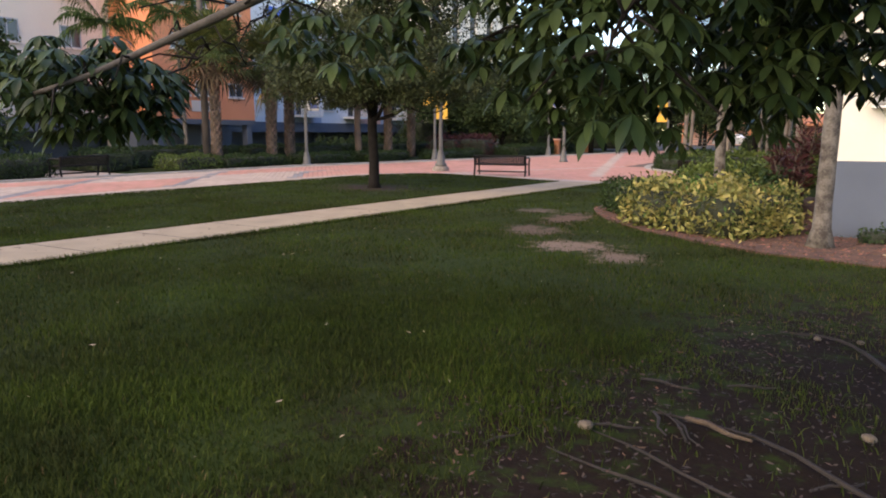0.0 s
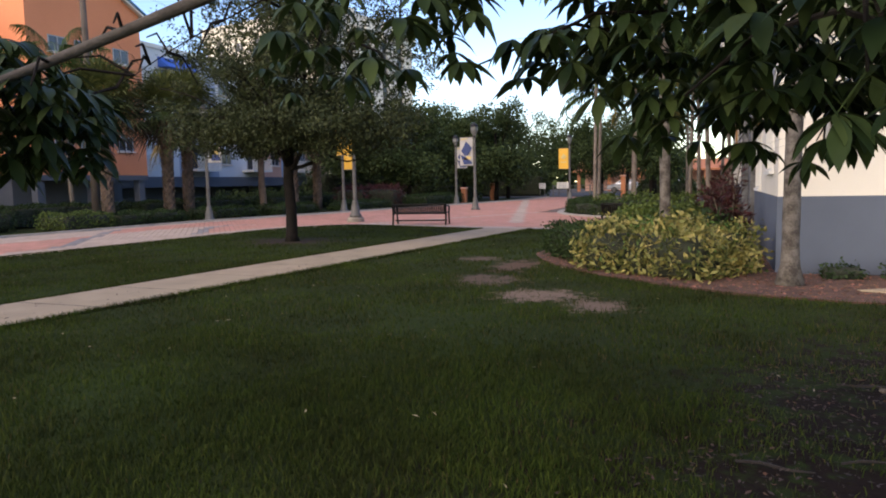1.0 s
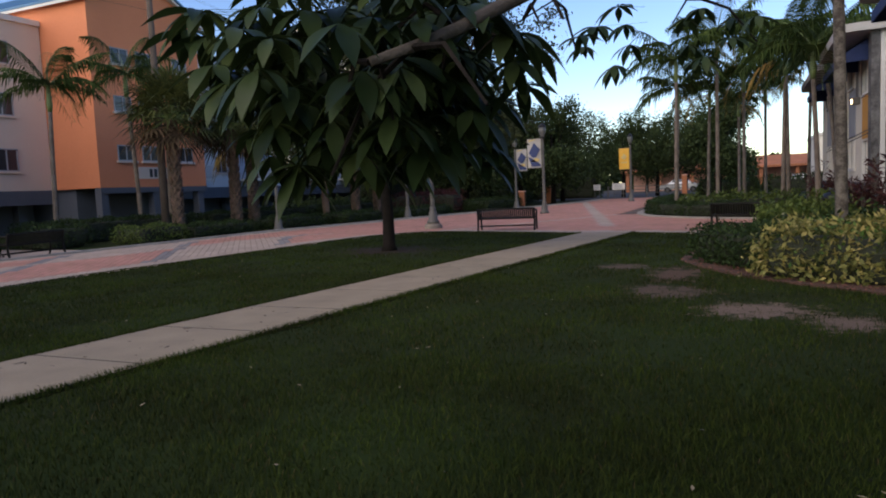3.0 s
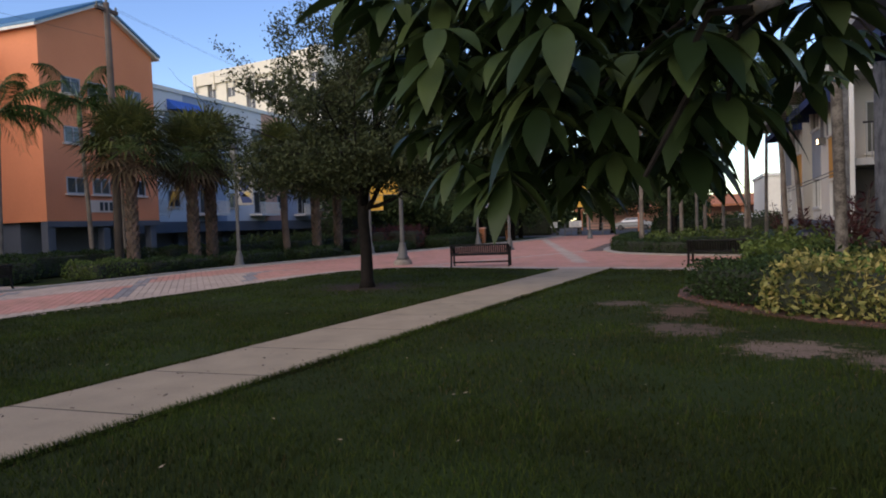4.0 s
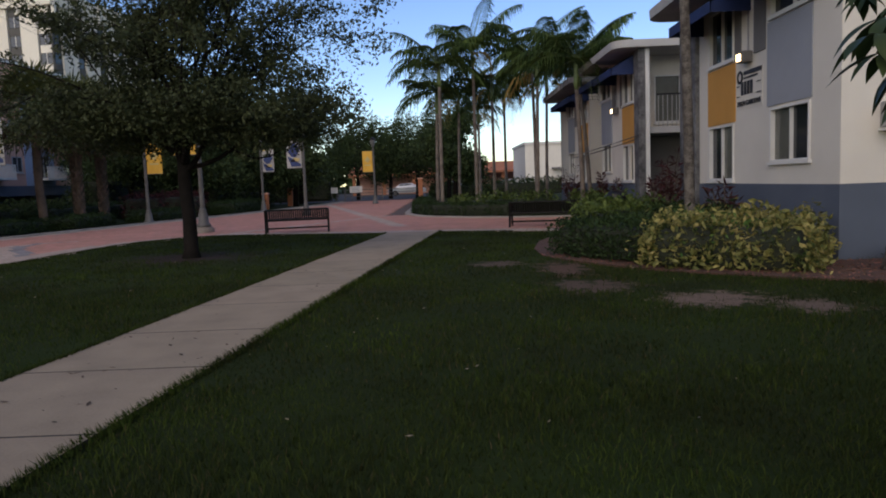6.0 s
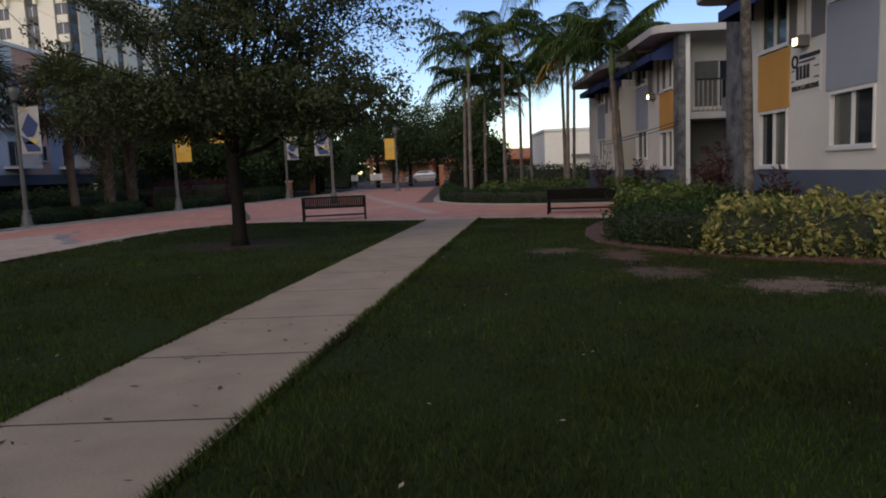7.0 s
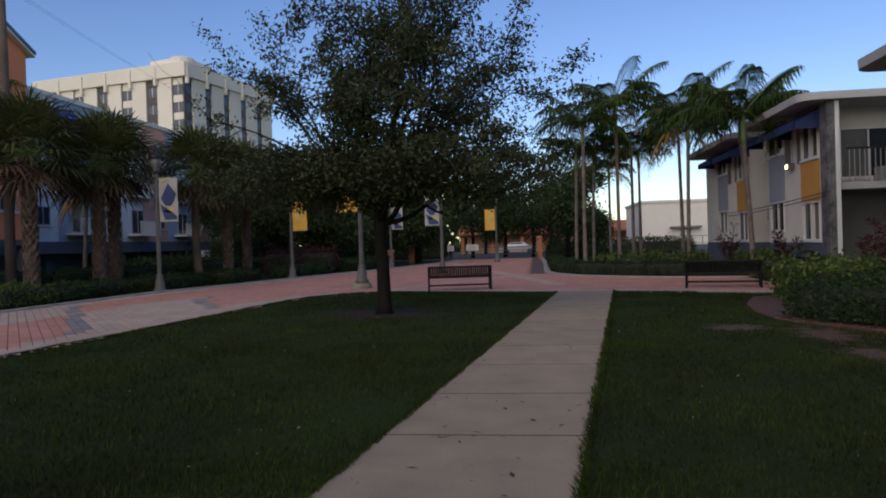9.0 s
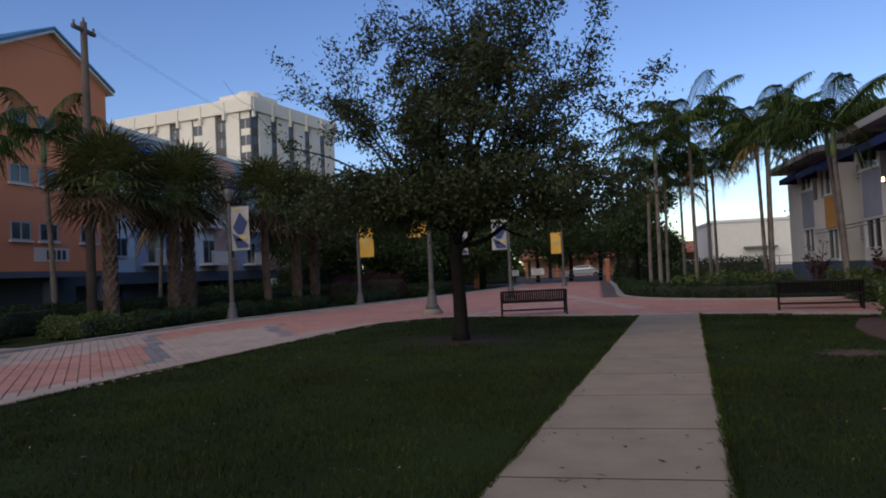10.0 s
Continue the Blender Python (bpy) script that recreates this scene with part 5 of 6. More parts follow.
for k, (x, y, h, r) in enumerate(((-20.5, 45, 7.0, 3.0), (-18.5, 51, 7.2, 3.0), (-22.5, 57, 8.0, 3.4), (-17.5, 60, 7.0, 3.0), (-22.8, 46, 6.8, 3.0), (-27, 49, 7.5, 3.2), (-24.5, 64, 8.0, 3.4),
                                   (-5.0, 59, 7.6, 2.9), (-7.8, 65, 8.2, 3.3), (-10.5, 68, 8.2, 3.3), (-13.6, 68, 8.0, 3.2), (-6.0, 74, 8.4, 3.6), (-16.5, 53, 7.6, 2.8), (-4.6, 51, 6.4, 2.3), (-13.5, 84, 8.0, 4.0), (-20, 78, 9.0, 4.2), (-29, 70, 10, 4.5), (-34, 60, 8, 4),
                                   (-27.5, 13.0, 5.4, 2.4), (-30, 8, 6.5, 3.0), (-33, 1, 7.5, 3.4))):
    far_tree(x, y, h, r, 200 + k, "dense dark green tree behind the hedges", n=9500 if y < 62 else 6000, bottom=0.2)
# unseen tree outside the view, added to darken the near-left lawn
far_tree(-13.2, -1.2, 7.0, 3.2, 230, "unseen dark green tree added to shade the lawn", n=5200, trunk=0.18, bottom=0.45)
for k, (x, y, h, r) in enumerate(((-9, 128, 11, 7), (-30, 132, 12, 7), (30, 120, 11, 7), (-52, 128, 12, 8), (48, 112, 11, 7), (28, 90, 9, 5))):
    far_tree(x, y, h, r, 240 + k, "distant dark green tree", n=2600, leafsize=0.6, trunk=0.25)
for k, (x0, x1, y0, y1, h) in enumerate(((-30.5, -28.5, 36, 46, 0.9), (-30, -28, 46, 58, 2.6), (-27, -24, 58, 70, 2.6), (-23, -16, 68, 70, 2.2), (-6.5, -2.0, 62.5, 64.0, 1.2), (-1.5, 6, 64, 65.5, 1.2), (-21, -19.3, 49, 58, 1.4))):
    hedge(x0, x1, y0, y1, h, 3800, 0.2, FAR_LEAF, "tall dark shrubs behind the trees", 160 + k, group="tall dark shrubs", category="shrub", ragged=0.3)


def far_woods():
    rng = np.random.default_rng(71)
    n = 26000
    a = rng.uniform(-1.25, 0.75, n)
    r = rng.uniform(118, 150, n)
    x, y = r * np.sin(a), r * np.cos(a)
    top = np.where(a > -0.03, 0.45, 1.0) * (7.5 + 2.2 * np.sin(a * 31) + 1.6 * np.sin(a * 67 + 1) + 1.0 * np.sin(a * 140))
    z = top * rng.uniform(0, 1, n) ** 0.8
    keep = ~((x < -58) & (x > -108) & (y > 100))
    p = np.stack([x, y, z], 1)[keep]
    tagged(part_mesh("far_woods", leaf_cloud("far_woods", p, 1.5, rng, 0.6, 0.1), FAR_LEAF, None), "dark belt of distant trees", "woods", kind="stuff")


far_woods()


# ---- the row of two-storey buildings ----
def window(parent, plane, u0, u1, z0, z1, at, panes=2, glass=None, sill=True, frame_w=0.036, frame_mat=None, name="window", proud=0.03):
    """A sliding window on a wall. plane 'x': the wall faces -x at x = at and u runs along y; 'y': it faces -y and u runs along x."""
    def bx(a0, a1, b0, b1, d0, d1):
        return boxed(at + d0, at + d1, a0, a1, b0, b1) if plane == "x" else boxed(a0, a1, at + d0, at + d1, b0, b1)
    m = frame_mat or WHITE_TRIM
    bm = bmesh.new()

    def add(a0, a1, b0, b1, d0, d1):
        if plane == "x":
            box(bm, at + d0, at + d1, a0, a1, b0, b1)
        else:
            box(bm, a0, a1, at + d0, at + d1, b0, b1)
    f = frame_w
    add(u0, u0 + f, z0, z1, -proud, 0.08)
    add(u1 - f, u1, z0, z1, -proud, 0.08)
    add(u0 + f, u1 - f, z1 - f, z1, -proud, 0.08)
    add(u0 + f, u1 - f, z0, z0 + f, -proud, 0.08)
    step = (u1 - u0) / panes
    for k in range(1, panes):
        add(u0 + step * k - f / 2, u0 + step * k + f / 2, z0 + f, z1 - f, 0.0, 0.08)
    w = part(name, bm, m, parent)
    for k in range(panes):
        g = glass[k % len(glass)] if isinstance(glass, (list, tuple)) else (glass or GLASS)
        part("pane", bx(u0 + step * k + f / 2 + 0.004, u0 + step * (k + 1) - f / 2 - 0.004, z0 + f, z1 - f, 0.05, 0.058), g, w)
    if sill:
        part("sill", bx(u0 - 0.04, u1 + 0.04, z0 - 0.05, z0 - 0.004, -0.06, 0.0), WHITE_TRIM, w)
    return w


def pierced(plane, at, u0, u1, z0, z1, holes, thick=0.22):
    """A wall with openings through it; plane as for window(). holes: (u0, u1, z0, z1)."""
    us = sorted({u0, u1, *[h[0] for h in holes], *[h[1] for h in holes]})
    zs = sorted({z0, z1, *[h[2] for h in holes], *[h[3] for h in holes]})
    us, zs = [u for u in us if u0 <= u <= u1], [z for z in zs if z0 <= z <= z1]
    solid = lambda u, z: u0 < u < u1 and z0 < z < z1 and not any(h[0] < u < h[1] and h[2] < z < h[3] for h in holes)
    bm = bmesh.new()
    seen = {}

    def vert(u, z, d):
        key = (round(u, 4), round(z, 4), d)
        if key not in seen:
            seen[key] = bm.verts.new((at + d, u, z) if plane == "x" else (u, at + d, z))
        return seen[key]
    for a, b in zip(us, us[1:]):
        for c, e in zip(zs, zs[1:]):
            mu, mz = (a + b) / 2, (c + e) / 2
            if not solid(mu, mz):
                continue
            for d in (0.0, thick):
                bm.faces.new([vert(*q, d) for q in ((a, c), (b, c), (b, e), (a, e))])
            for (p, q), (nu, nz) in ((((a, c), (b, c)), (mu, c - 1e-3)), (((b, c), (b, e)), (b + 1e-3, mz)), (((b, e), (a, e)), (mu, e + 1e-3)), (((a, e), (a, c)), (a - 1e-3, mz))):
                if not solid(nu, nz):
                    bm.faces.new((vert(*p, 0.0), vert(*q, 0.0), vert(*q, thick), vert(*p, thick)))
    bmesh.ops.recalc_face_normals(bm, faces=bm.faces[:])
    return bm


def awning(parent, x, y0, y1, z_top, drop=0.55, reach=0.75, mat_=None):
    bm = bmesh.new()
    t = 0.02
    sec = [(0, z_top), (-reach, z_top - drop), (-reach, z_top - drop - 0.2), (-reach + t, z_top - drop - 0.2), (-reach + t, z_top - drop - t), (0, z_top - t * 2)]
    a = [bm.verts.new((x + q, y0, z)) for q, z in sec]
    b = [bm.verts.new((x + q, y1, z)) for q, z in sec]
    for k in range(6):
        bm.faces.new((a[k], a[(k + 1) % 6], b[(k + 1) % 6], b[k]))
    bm.faces.new(a[::-1])
    bm.faces.new(b)
    for y in (y0, y1):
        c = [bm.verts.new((x + q, y, z)) for q, z in ((0, z_top), (-reach, z_top - drop), (-reach, z_top - drop - 0.2), (0, z_top - drop - 0.2))]
        bm.faces.new(c)
    bmesh.ops.recalc_face_normals(bm, faces=bm.faces[:])
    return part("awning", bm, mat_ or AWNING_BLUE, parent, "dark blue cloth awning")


def roof_slab(x0, x1, y0, y1, z0, z1, r):
    """A flat overhanging roof with rounded corners."""
    bm = bmesh.new()
    ring = []
    for cx, cy, a0 in ((x1 - r, y1 - r, 0), (x0 + r, y1 - r, 90), (x0 + r, y0 + r, 180), (x1 - r, y0 + r, 270)):
        for k in range(6):
            a = radians(a0 + 18 * k)
            ring.append((cx + r * math.cos(a), cy + r * math.sin(a)))
    lo = [bm.verts.new((x * 0.997 + 0.003 * (x0 + x1) / 2, y, z0)) for x, y in ring]
    hi = [bm.verts.new((x, y, z1)) for x, y in ring]
    bm.faces.new(lo[::-1])
    bm.faces.new(hi)
    for k in range(len(ring)):
        bm.faces.new((lo[k], lo[(k + 1) % len(ring)], hi[(k + 1) % len(ring)], hi[k]))
    return bm


def air_conditioner(parent, x, y, z, w=0.42, h=0.36, d=0.25):
    """A window unit in a wall that faces -y."""
    a = part("air_conditioner", boxed(x - w / 2, x + w / 2, y - d, y + 0.02, z, z + h, bevel=0.01), AC_GREY, parent, "grey window air conditioner")
    bm = bmesh.new()
    for k in range(8):
        zz = z + 0.04 + k * (h - 0.08) / 7.5
        box(bm, x - w / 2 + 0.03, x + w / 2 - 0.03, y - d - 0.012, y - d - 0.001, zz, zz + 0.018)
    part("grille", bm, PANEL_DARK, a)
    part("bracket", boxed(x - w / 2 - 0.03, x + w / 2 + 0.03, y - d, y, z - 0.05, z - 0.012), WHITE_TRIM, a)


def wall_lamp(parent, y, z, x):
    l = part("wall_lamp", boxed(x - 0.2, x, y - 0.14, y + 0.14, z, z + 0.2, bevel=0.02), PANEL_DARK, parent, "lit floodlight with a warm bulb")
    part("bulb", boxed(x - 0.215, x - 0.203, y - 0.08, y + 0.08, z + 0.03, z + 0.15), BULB, l)
    part("conduit", tube([(x - 0.03, y, z + 0.2), (x - 0.03, y, z + 1.2)], [0.014, 0.014], 6), AC_GREY, l)


def block(y0, y1, fin, south, seed, label, mirror=False):
    """One building of the row. Its long side faces the walk (-x) at x = 0.2; its short south side faces -y."""
    X, EX, H = 0.2, 9.0, 4.88
    b = thing("building", label, "building", (0, 0, 0), group="two-storey buildings in a row")
    yw = y0 if south == "plain" else y0 - 0.85
    part("base", boxed(X - 0.012, EX, y0 - 0.012, y1, 0, 1.1, bevel=0.004), STUCCO_SLATE, b, "slate blue painted base band")
    if yw < y0:
        part("base", boxed(X - 0.012, X + 0.22, yw, y0 - 0.014, 0, 1.1), STUCCO_SLATE, b, "slate blue painted base band")
    o = yw - 10.97

    def U(u0, u1):
        """A stretch of the long side, in plan; mirrored on the blocks further on."""
        return tuple(sorted((27.17 - u0 + o, 27.17 - u1 + o))) if mirror else (u0 + o, u1 + o)
    wx = [(11.79, 13.09, 1.48, 2.40), (14.62, 15.85, 1.17, 2.27), (11.6, 13.1, 3.93, 4.80), (14.62, 15.85, 3.5, 4.6)]
    wy = [(1.46, 2.9, 1.48, 2.42), (1.46, 2.9, 3.7, 4.6)] if south == "plain" else [(0.75, 2.3, 2.9, 4.3)]
    part("wall", pierced("x", X, yw + 0.004, y1, 1.104, H - 0.004, [(*U(u0, u1), z0, z1) for u0, u1, z0, z1 in wx]), STUCCO_CREAM, b)
    part("wall", pierced("y", y0, X + 0.004, EX, 1.104, H - 0.004, [(X + u0, X + u1, z0, z1) for u0, u1, z0, z1 in wy]), STUCCO_CREAM, b)
    part("wall", boxed(EX - 0.2, EX, y0 + 0.22, y1 - 0.22, 1.104, H - 0.004), STUCCO_CREAM, b)
    part("wall", boxed(X + 0.22, EX, y1 - 0.2, y1, 1.104, H - 0.004), STUCCO_CREAM, b)
    part("floor", boxed(X + 0.23, EX - 0.21, y0 + 0.23, y1 - 0.21, 2.55, 2.7), PANEL_DARK, b)
    part("roof", roof_slab(X - 0.85, EX + 0.6, y0 - (0.6 if south == "plain" else 1.6), y1 + 0.15, H, H + 0.2, 0.45), ROOF_WHITE, b, "flat white overhanging roof slab")

    def P(name, a0, a1, z0, z1, m, d=0.02):
        return part(name, boxed(X - d, X, *U(a0, a1), z0, z1), m, b)
    P("panel", 11.74, 13.22, 2.44, 3.86, PANEL_GREY)
    P("panel", 14.55, 15.92, 2.30, 3.42, PANEL_OCHRE)
    P("panel", 13.30, 13.75, 3.45, 4.60, PANEL_DARK)
    P("panel", 14.3, 14.57, 3.45, 4.86, PANEL_DARK)
    window(b, "x", *U(11.79, 13.09), 1.48, 2.40, X, 2, [GLASS, GLASS_PALE] if seed == 1 else GLASS)
    window(b, "x", *U(14.62, 15.85), 1.17, 2.27, X, 2, [GLASS_PALE, GLASS])
    window(b, "x", *U(11.6, 13.1), 3.93, 4.80, X, 2)
    window(b, "x", *U(14.62, 15.85), 3.5, 4.6, X, 2)
    awning(b, X, *U(13.9, 16.2), 4.86, 0.42, 0.75)
    awning(b, X, *U(11.2, 13.4), 4.86, 0.35, 0.7)
    if fin:
        part("stone_fin", boxed(X - 0.10, X + 0.35, 16.45 + o, 17.45 + o, 0.01, 4.86, bevel=0.02), STONE_GREY, b, "stacked grey stone fin wall")
    if south == "plain":
        air_conditioner(b, X + 0.77, y0, 1.89)
        air_conditioner(b, X + 0.77, y0, 4.0)
        window(b, "y", X + 1.46, X + 2.9, 1.48, 2.42, y0, 2, GLASS_PALE)
        window(b, "y", X + 1.46, X + 2.9, 3.7, 4.6, y0, 2)
        part("panel", boxed(X + 1.4, X + 2.95, y0 - 0.02, y0, 2.5, 3.6), PANEL_OCHRE, b)
    else:
        # stair end: a column, an upper gallery with a rail, windows behind
        part("column", boxed(X + 0.1, X + 0.22, y0 - 1.35, y0 - 1.2, 0, H - 0.004, bevel=0.015), WHITE_TRIM, b, "slim white post")
        part("stone_fin", boxed(X - 0.1, X + 0.09, y0 - 1.35, yw - 0.002, 0, H - 0.004), STONE_GREY, b, "stacked grey stone fin wall")
        part("gallery", boxed(X + 0.225, 5.0, y0 - 1.2, y0 - 0.016, 2.52, 2.70), ROOF_WHITE, b, "white balcony slab")
        rail = part("rail", boxed(X + 0.44, 5.0, y0 - 1.2, y0 - 1.16, 3.58, 3.63), BLACK_METAL, b, "balcony rail with thin bars")
        for k in range(26):
            xx = X + 0.5 + k * 0.13
            part("bar", boxed(xx, xx + 0.016, y0 - 1.19, y0 - 1.17, 2.70, 3.58), AC_GREY, rail)
        window(b, "y", X + 0.75, X + 2.3, 2.9, 4.3, y0, 2, [GLASS_PALE, GLASS])
        # flat dark sheet before the wall paints the shade below the gallery
        part("panel", boxed(X + 0.3, 4.8, y0 - 0.04, y0 - 0.016, 0.05, 2.5), PANEL_DARK, b, "dark panel standing in for shade under the gallery")
        air_conditioner(b, X + 1.65, y0 - 0.55, 2.72, 0.5, 0.4, 0.4)
    if seed < 3:
        wall_lamp(b, U(13.95, 13.95)[0], 3.32, X)
    return b


A = block(10.97, 17.5, True, "plain", 1, "cream two-storey building with slate base, ochre panels and blue awnings")
block(22.2, 25.95, False, "stair", 2, "cream two-storey building with a railed upper gallery", True)
block(27.9, 34.4, False, "plain", 3, "cream two-storey building with air conditioners in its end wall", True)


def lettering(body, size, at, material, parent, name, turn_z=-90):
    cu = bpy.data.curves.new(name, "FONT")
    cu.body, cu.size, cu.extrude, cu.align_x = body, size, 0.008, "CENTER"
    tmp = new("tmp", cu)
    me = bpy.data.meshes.new_from_object(tmp.evaluated_get(bpy.context.evaluated_depsgraph_get()))
    bpy.data.objects.remove(tmp)
    me.materials.clear()
    ob = part_mesh(name, me, material, parent)
    ob.matrix_local = pose(*at, 90, 0, turn_z)
    return ob


def house_sign(building):
    """Raised dark letters and bars on the cream wall."""
    s = part("sign", boxed(0.192, 0.2, 13.42, 14.46, 2.50, 3.20), STUCCO_CREAM, building, "raised dark lettering on cream wall")
    lettering("PALM GARDENS", 0.135, (0.18, 13.94, 2.56), SIGN_INK, s, "letters")
    bars(s, "bar", [(13.8 + 0.13 * k, 13.88 + 0.13 * k, 2.76, 3.0) for k in range(4)], SIGN_INK, 0.19)
    bars(s, "bar", [(13.46, 13.62, 2.74, 2.755), (14.36, 14.46, 2.74, 2.755), (13.46, 13.62, 2.93, 2.945), (14.36, 14.46, 2.93, 2.945)], SIGN_INK, 0.19)
    bars(s, "bar", [(13.44, 14.16, 3.12, 3.19), (13.6, 14.16, 3.05, 3.08)], SIGN_INK, 0.19)
    m = bmesh.new()
    for k in range(24):
        a = 2 * math.pi * k / 24
        box(m, 0.175, 0.19, 14.33 + 0.1 * math.cos(a) - 0.02, 14.33 + 0.1 * math.cos(a) + 0.02, 3.1 + 0.1 * math.sin(a) - 0.02, 3.1 + 0.1 * math.sin(a) + 0.02)
    part("emblem", m, SIGN_INK, s)


house_sign(A)


def cables():
    """Two dark cables slung along the fronts, from one stone fin to the building beyond."""
    t = thing("cable", "two dark cables slung along the building fronts", "cable", (0.06, 20.9, 0))
    for z0, z1, off in ((2.47, 2.3, 0.0), (2.36, 2.18, -0.05)):
        pts = [(off + 0.02 - 0.3 * math.sin(math.pi * u), 10.0 * u, z0 + (z1 - z0) * u - 0.25 * 4 * u * (1 - u) * 0.5) for u in np.linspace(0, 1, 14)]
        part("strand", tube(pts, [0.014] * 14, 5), BLACK_METAL, t)


cables()


def litter_bin(x, y):
    t = thing("litter_bin", "black metal litter bin with a domed lid", "litter bin", (x, y, 0))
    part("body", lathe([(0.24, 0), (0.27, 0.05), (0.29, 0.7), (0.3, 0.72)], 16), BLACK_METAL, t, smooth=True)
    part("lid", lathe([(0.33, 0.74), (0.34, 0.78), (0.25, 0.9), (0.08, 0.96)], 16), BLACK_METAL, t, smooth=True)
    part("rim", lathe([(0.31, 0.69), (0.33, 0.71), (0.31, 0.735)], 16), BLACK_METAL, t)


litter_bin(-0.75, 20.1)


# ---- benches and lamps ----
def bench(x, y, turn, label, length=1.82):
    t = thing("bench", label, "bench", (x, y, 0), turn, group="slatted metal benches")
    h = length / 2
    back = part("backrest", boxed(-h, h, -0.30, -0.255, 0.685, 0.735, bevel=0.008), BENCH_METAL, t)
    part("rail", boxed(-h, h, -0.235, -0.2, 0.375, 0.43, bevel=0.006), BENCH_METAL, back)
    n = 28
    for k in range(n):
        xx = -h + 0.05 + k * (length - 0.1) / (n - 1)
        part("slat", tube([(xx, -0.275, 0.715), (xx, -0.25, 0.56), (xx, -0.215, 0.41)], [0.025, 0.026, 0.025], 4), BENCH_METAL, back)
    seat = part("seat", boxed(-h, h, 0.26, 0.30, 0.40, 0.43, bevel=0.006), BENCH_METAL, t)
    for k in range(n):
        xx = -h + 0.05 + k * (length - 0.1) / (n - 1)
        part("slat", tube([(xx, -0.2, 0.415), (xx, 0.03, 0.40), (xx, 0.28, 0.415)], [0.034, 0.036, 0.034], 4), BENCH_METAL, seat)
    for s in (-1, 1):
        xx = s * (h + 0.01)
        part("armrest", tube(smooth_line([(xx, -0.27, 0.63), (xx, -0.05, 0.645), (xx, 0.2, 0.64), (xx, 0.31, 0.6), (xx, 0.32, 0.52), (xx, 0.25, 0.5)], 12), [0.03] * 12, 6), BENCH_METAL, t)
        part("leg", tube(smooth_line([(xx, 0.27, 0.55), (xx, 0.26, 0.3), (xx, 0.3, 0.08), (xx, 0.34, 0.0)], 8), [0.032] * 8, 6), BENCH_METAL, t)
        part("leg", tube(smooth_line([(xx, -0.285, 0.72), (xx, -0.23, 0.4), (xx, -0.27, 0.1), (xx, -0.33, 0.0)], 8), [0.034] * 8, 6), BENCH_METAL, t)
    part("stretcher", boxed(-h, h, -0.025, 0.025, 0.13, 0.18), BENCH_METAL, t)
    return t


bench(-9.94, 21.95, 8.5, "dark slatted metal bench on the brick plaza, back to the lawn")
bench(-2.7, 20.65, -13, "black slatted metal bench beside the hedge")
bench(-21.75, 13.9, 95, "dark metal bench at the side path")


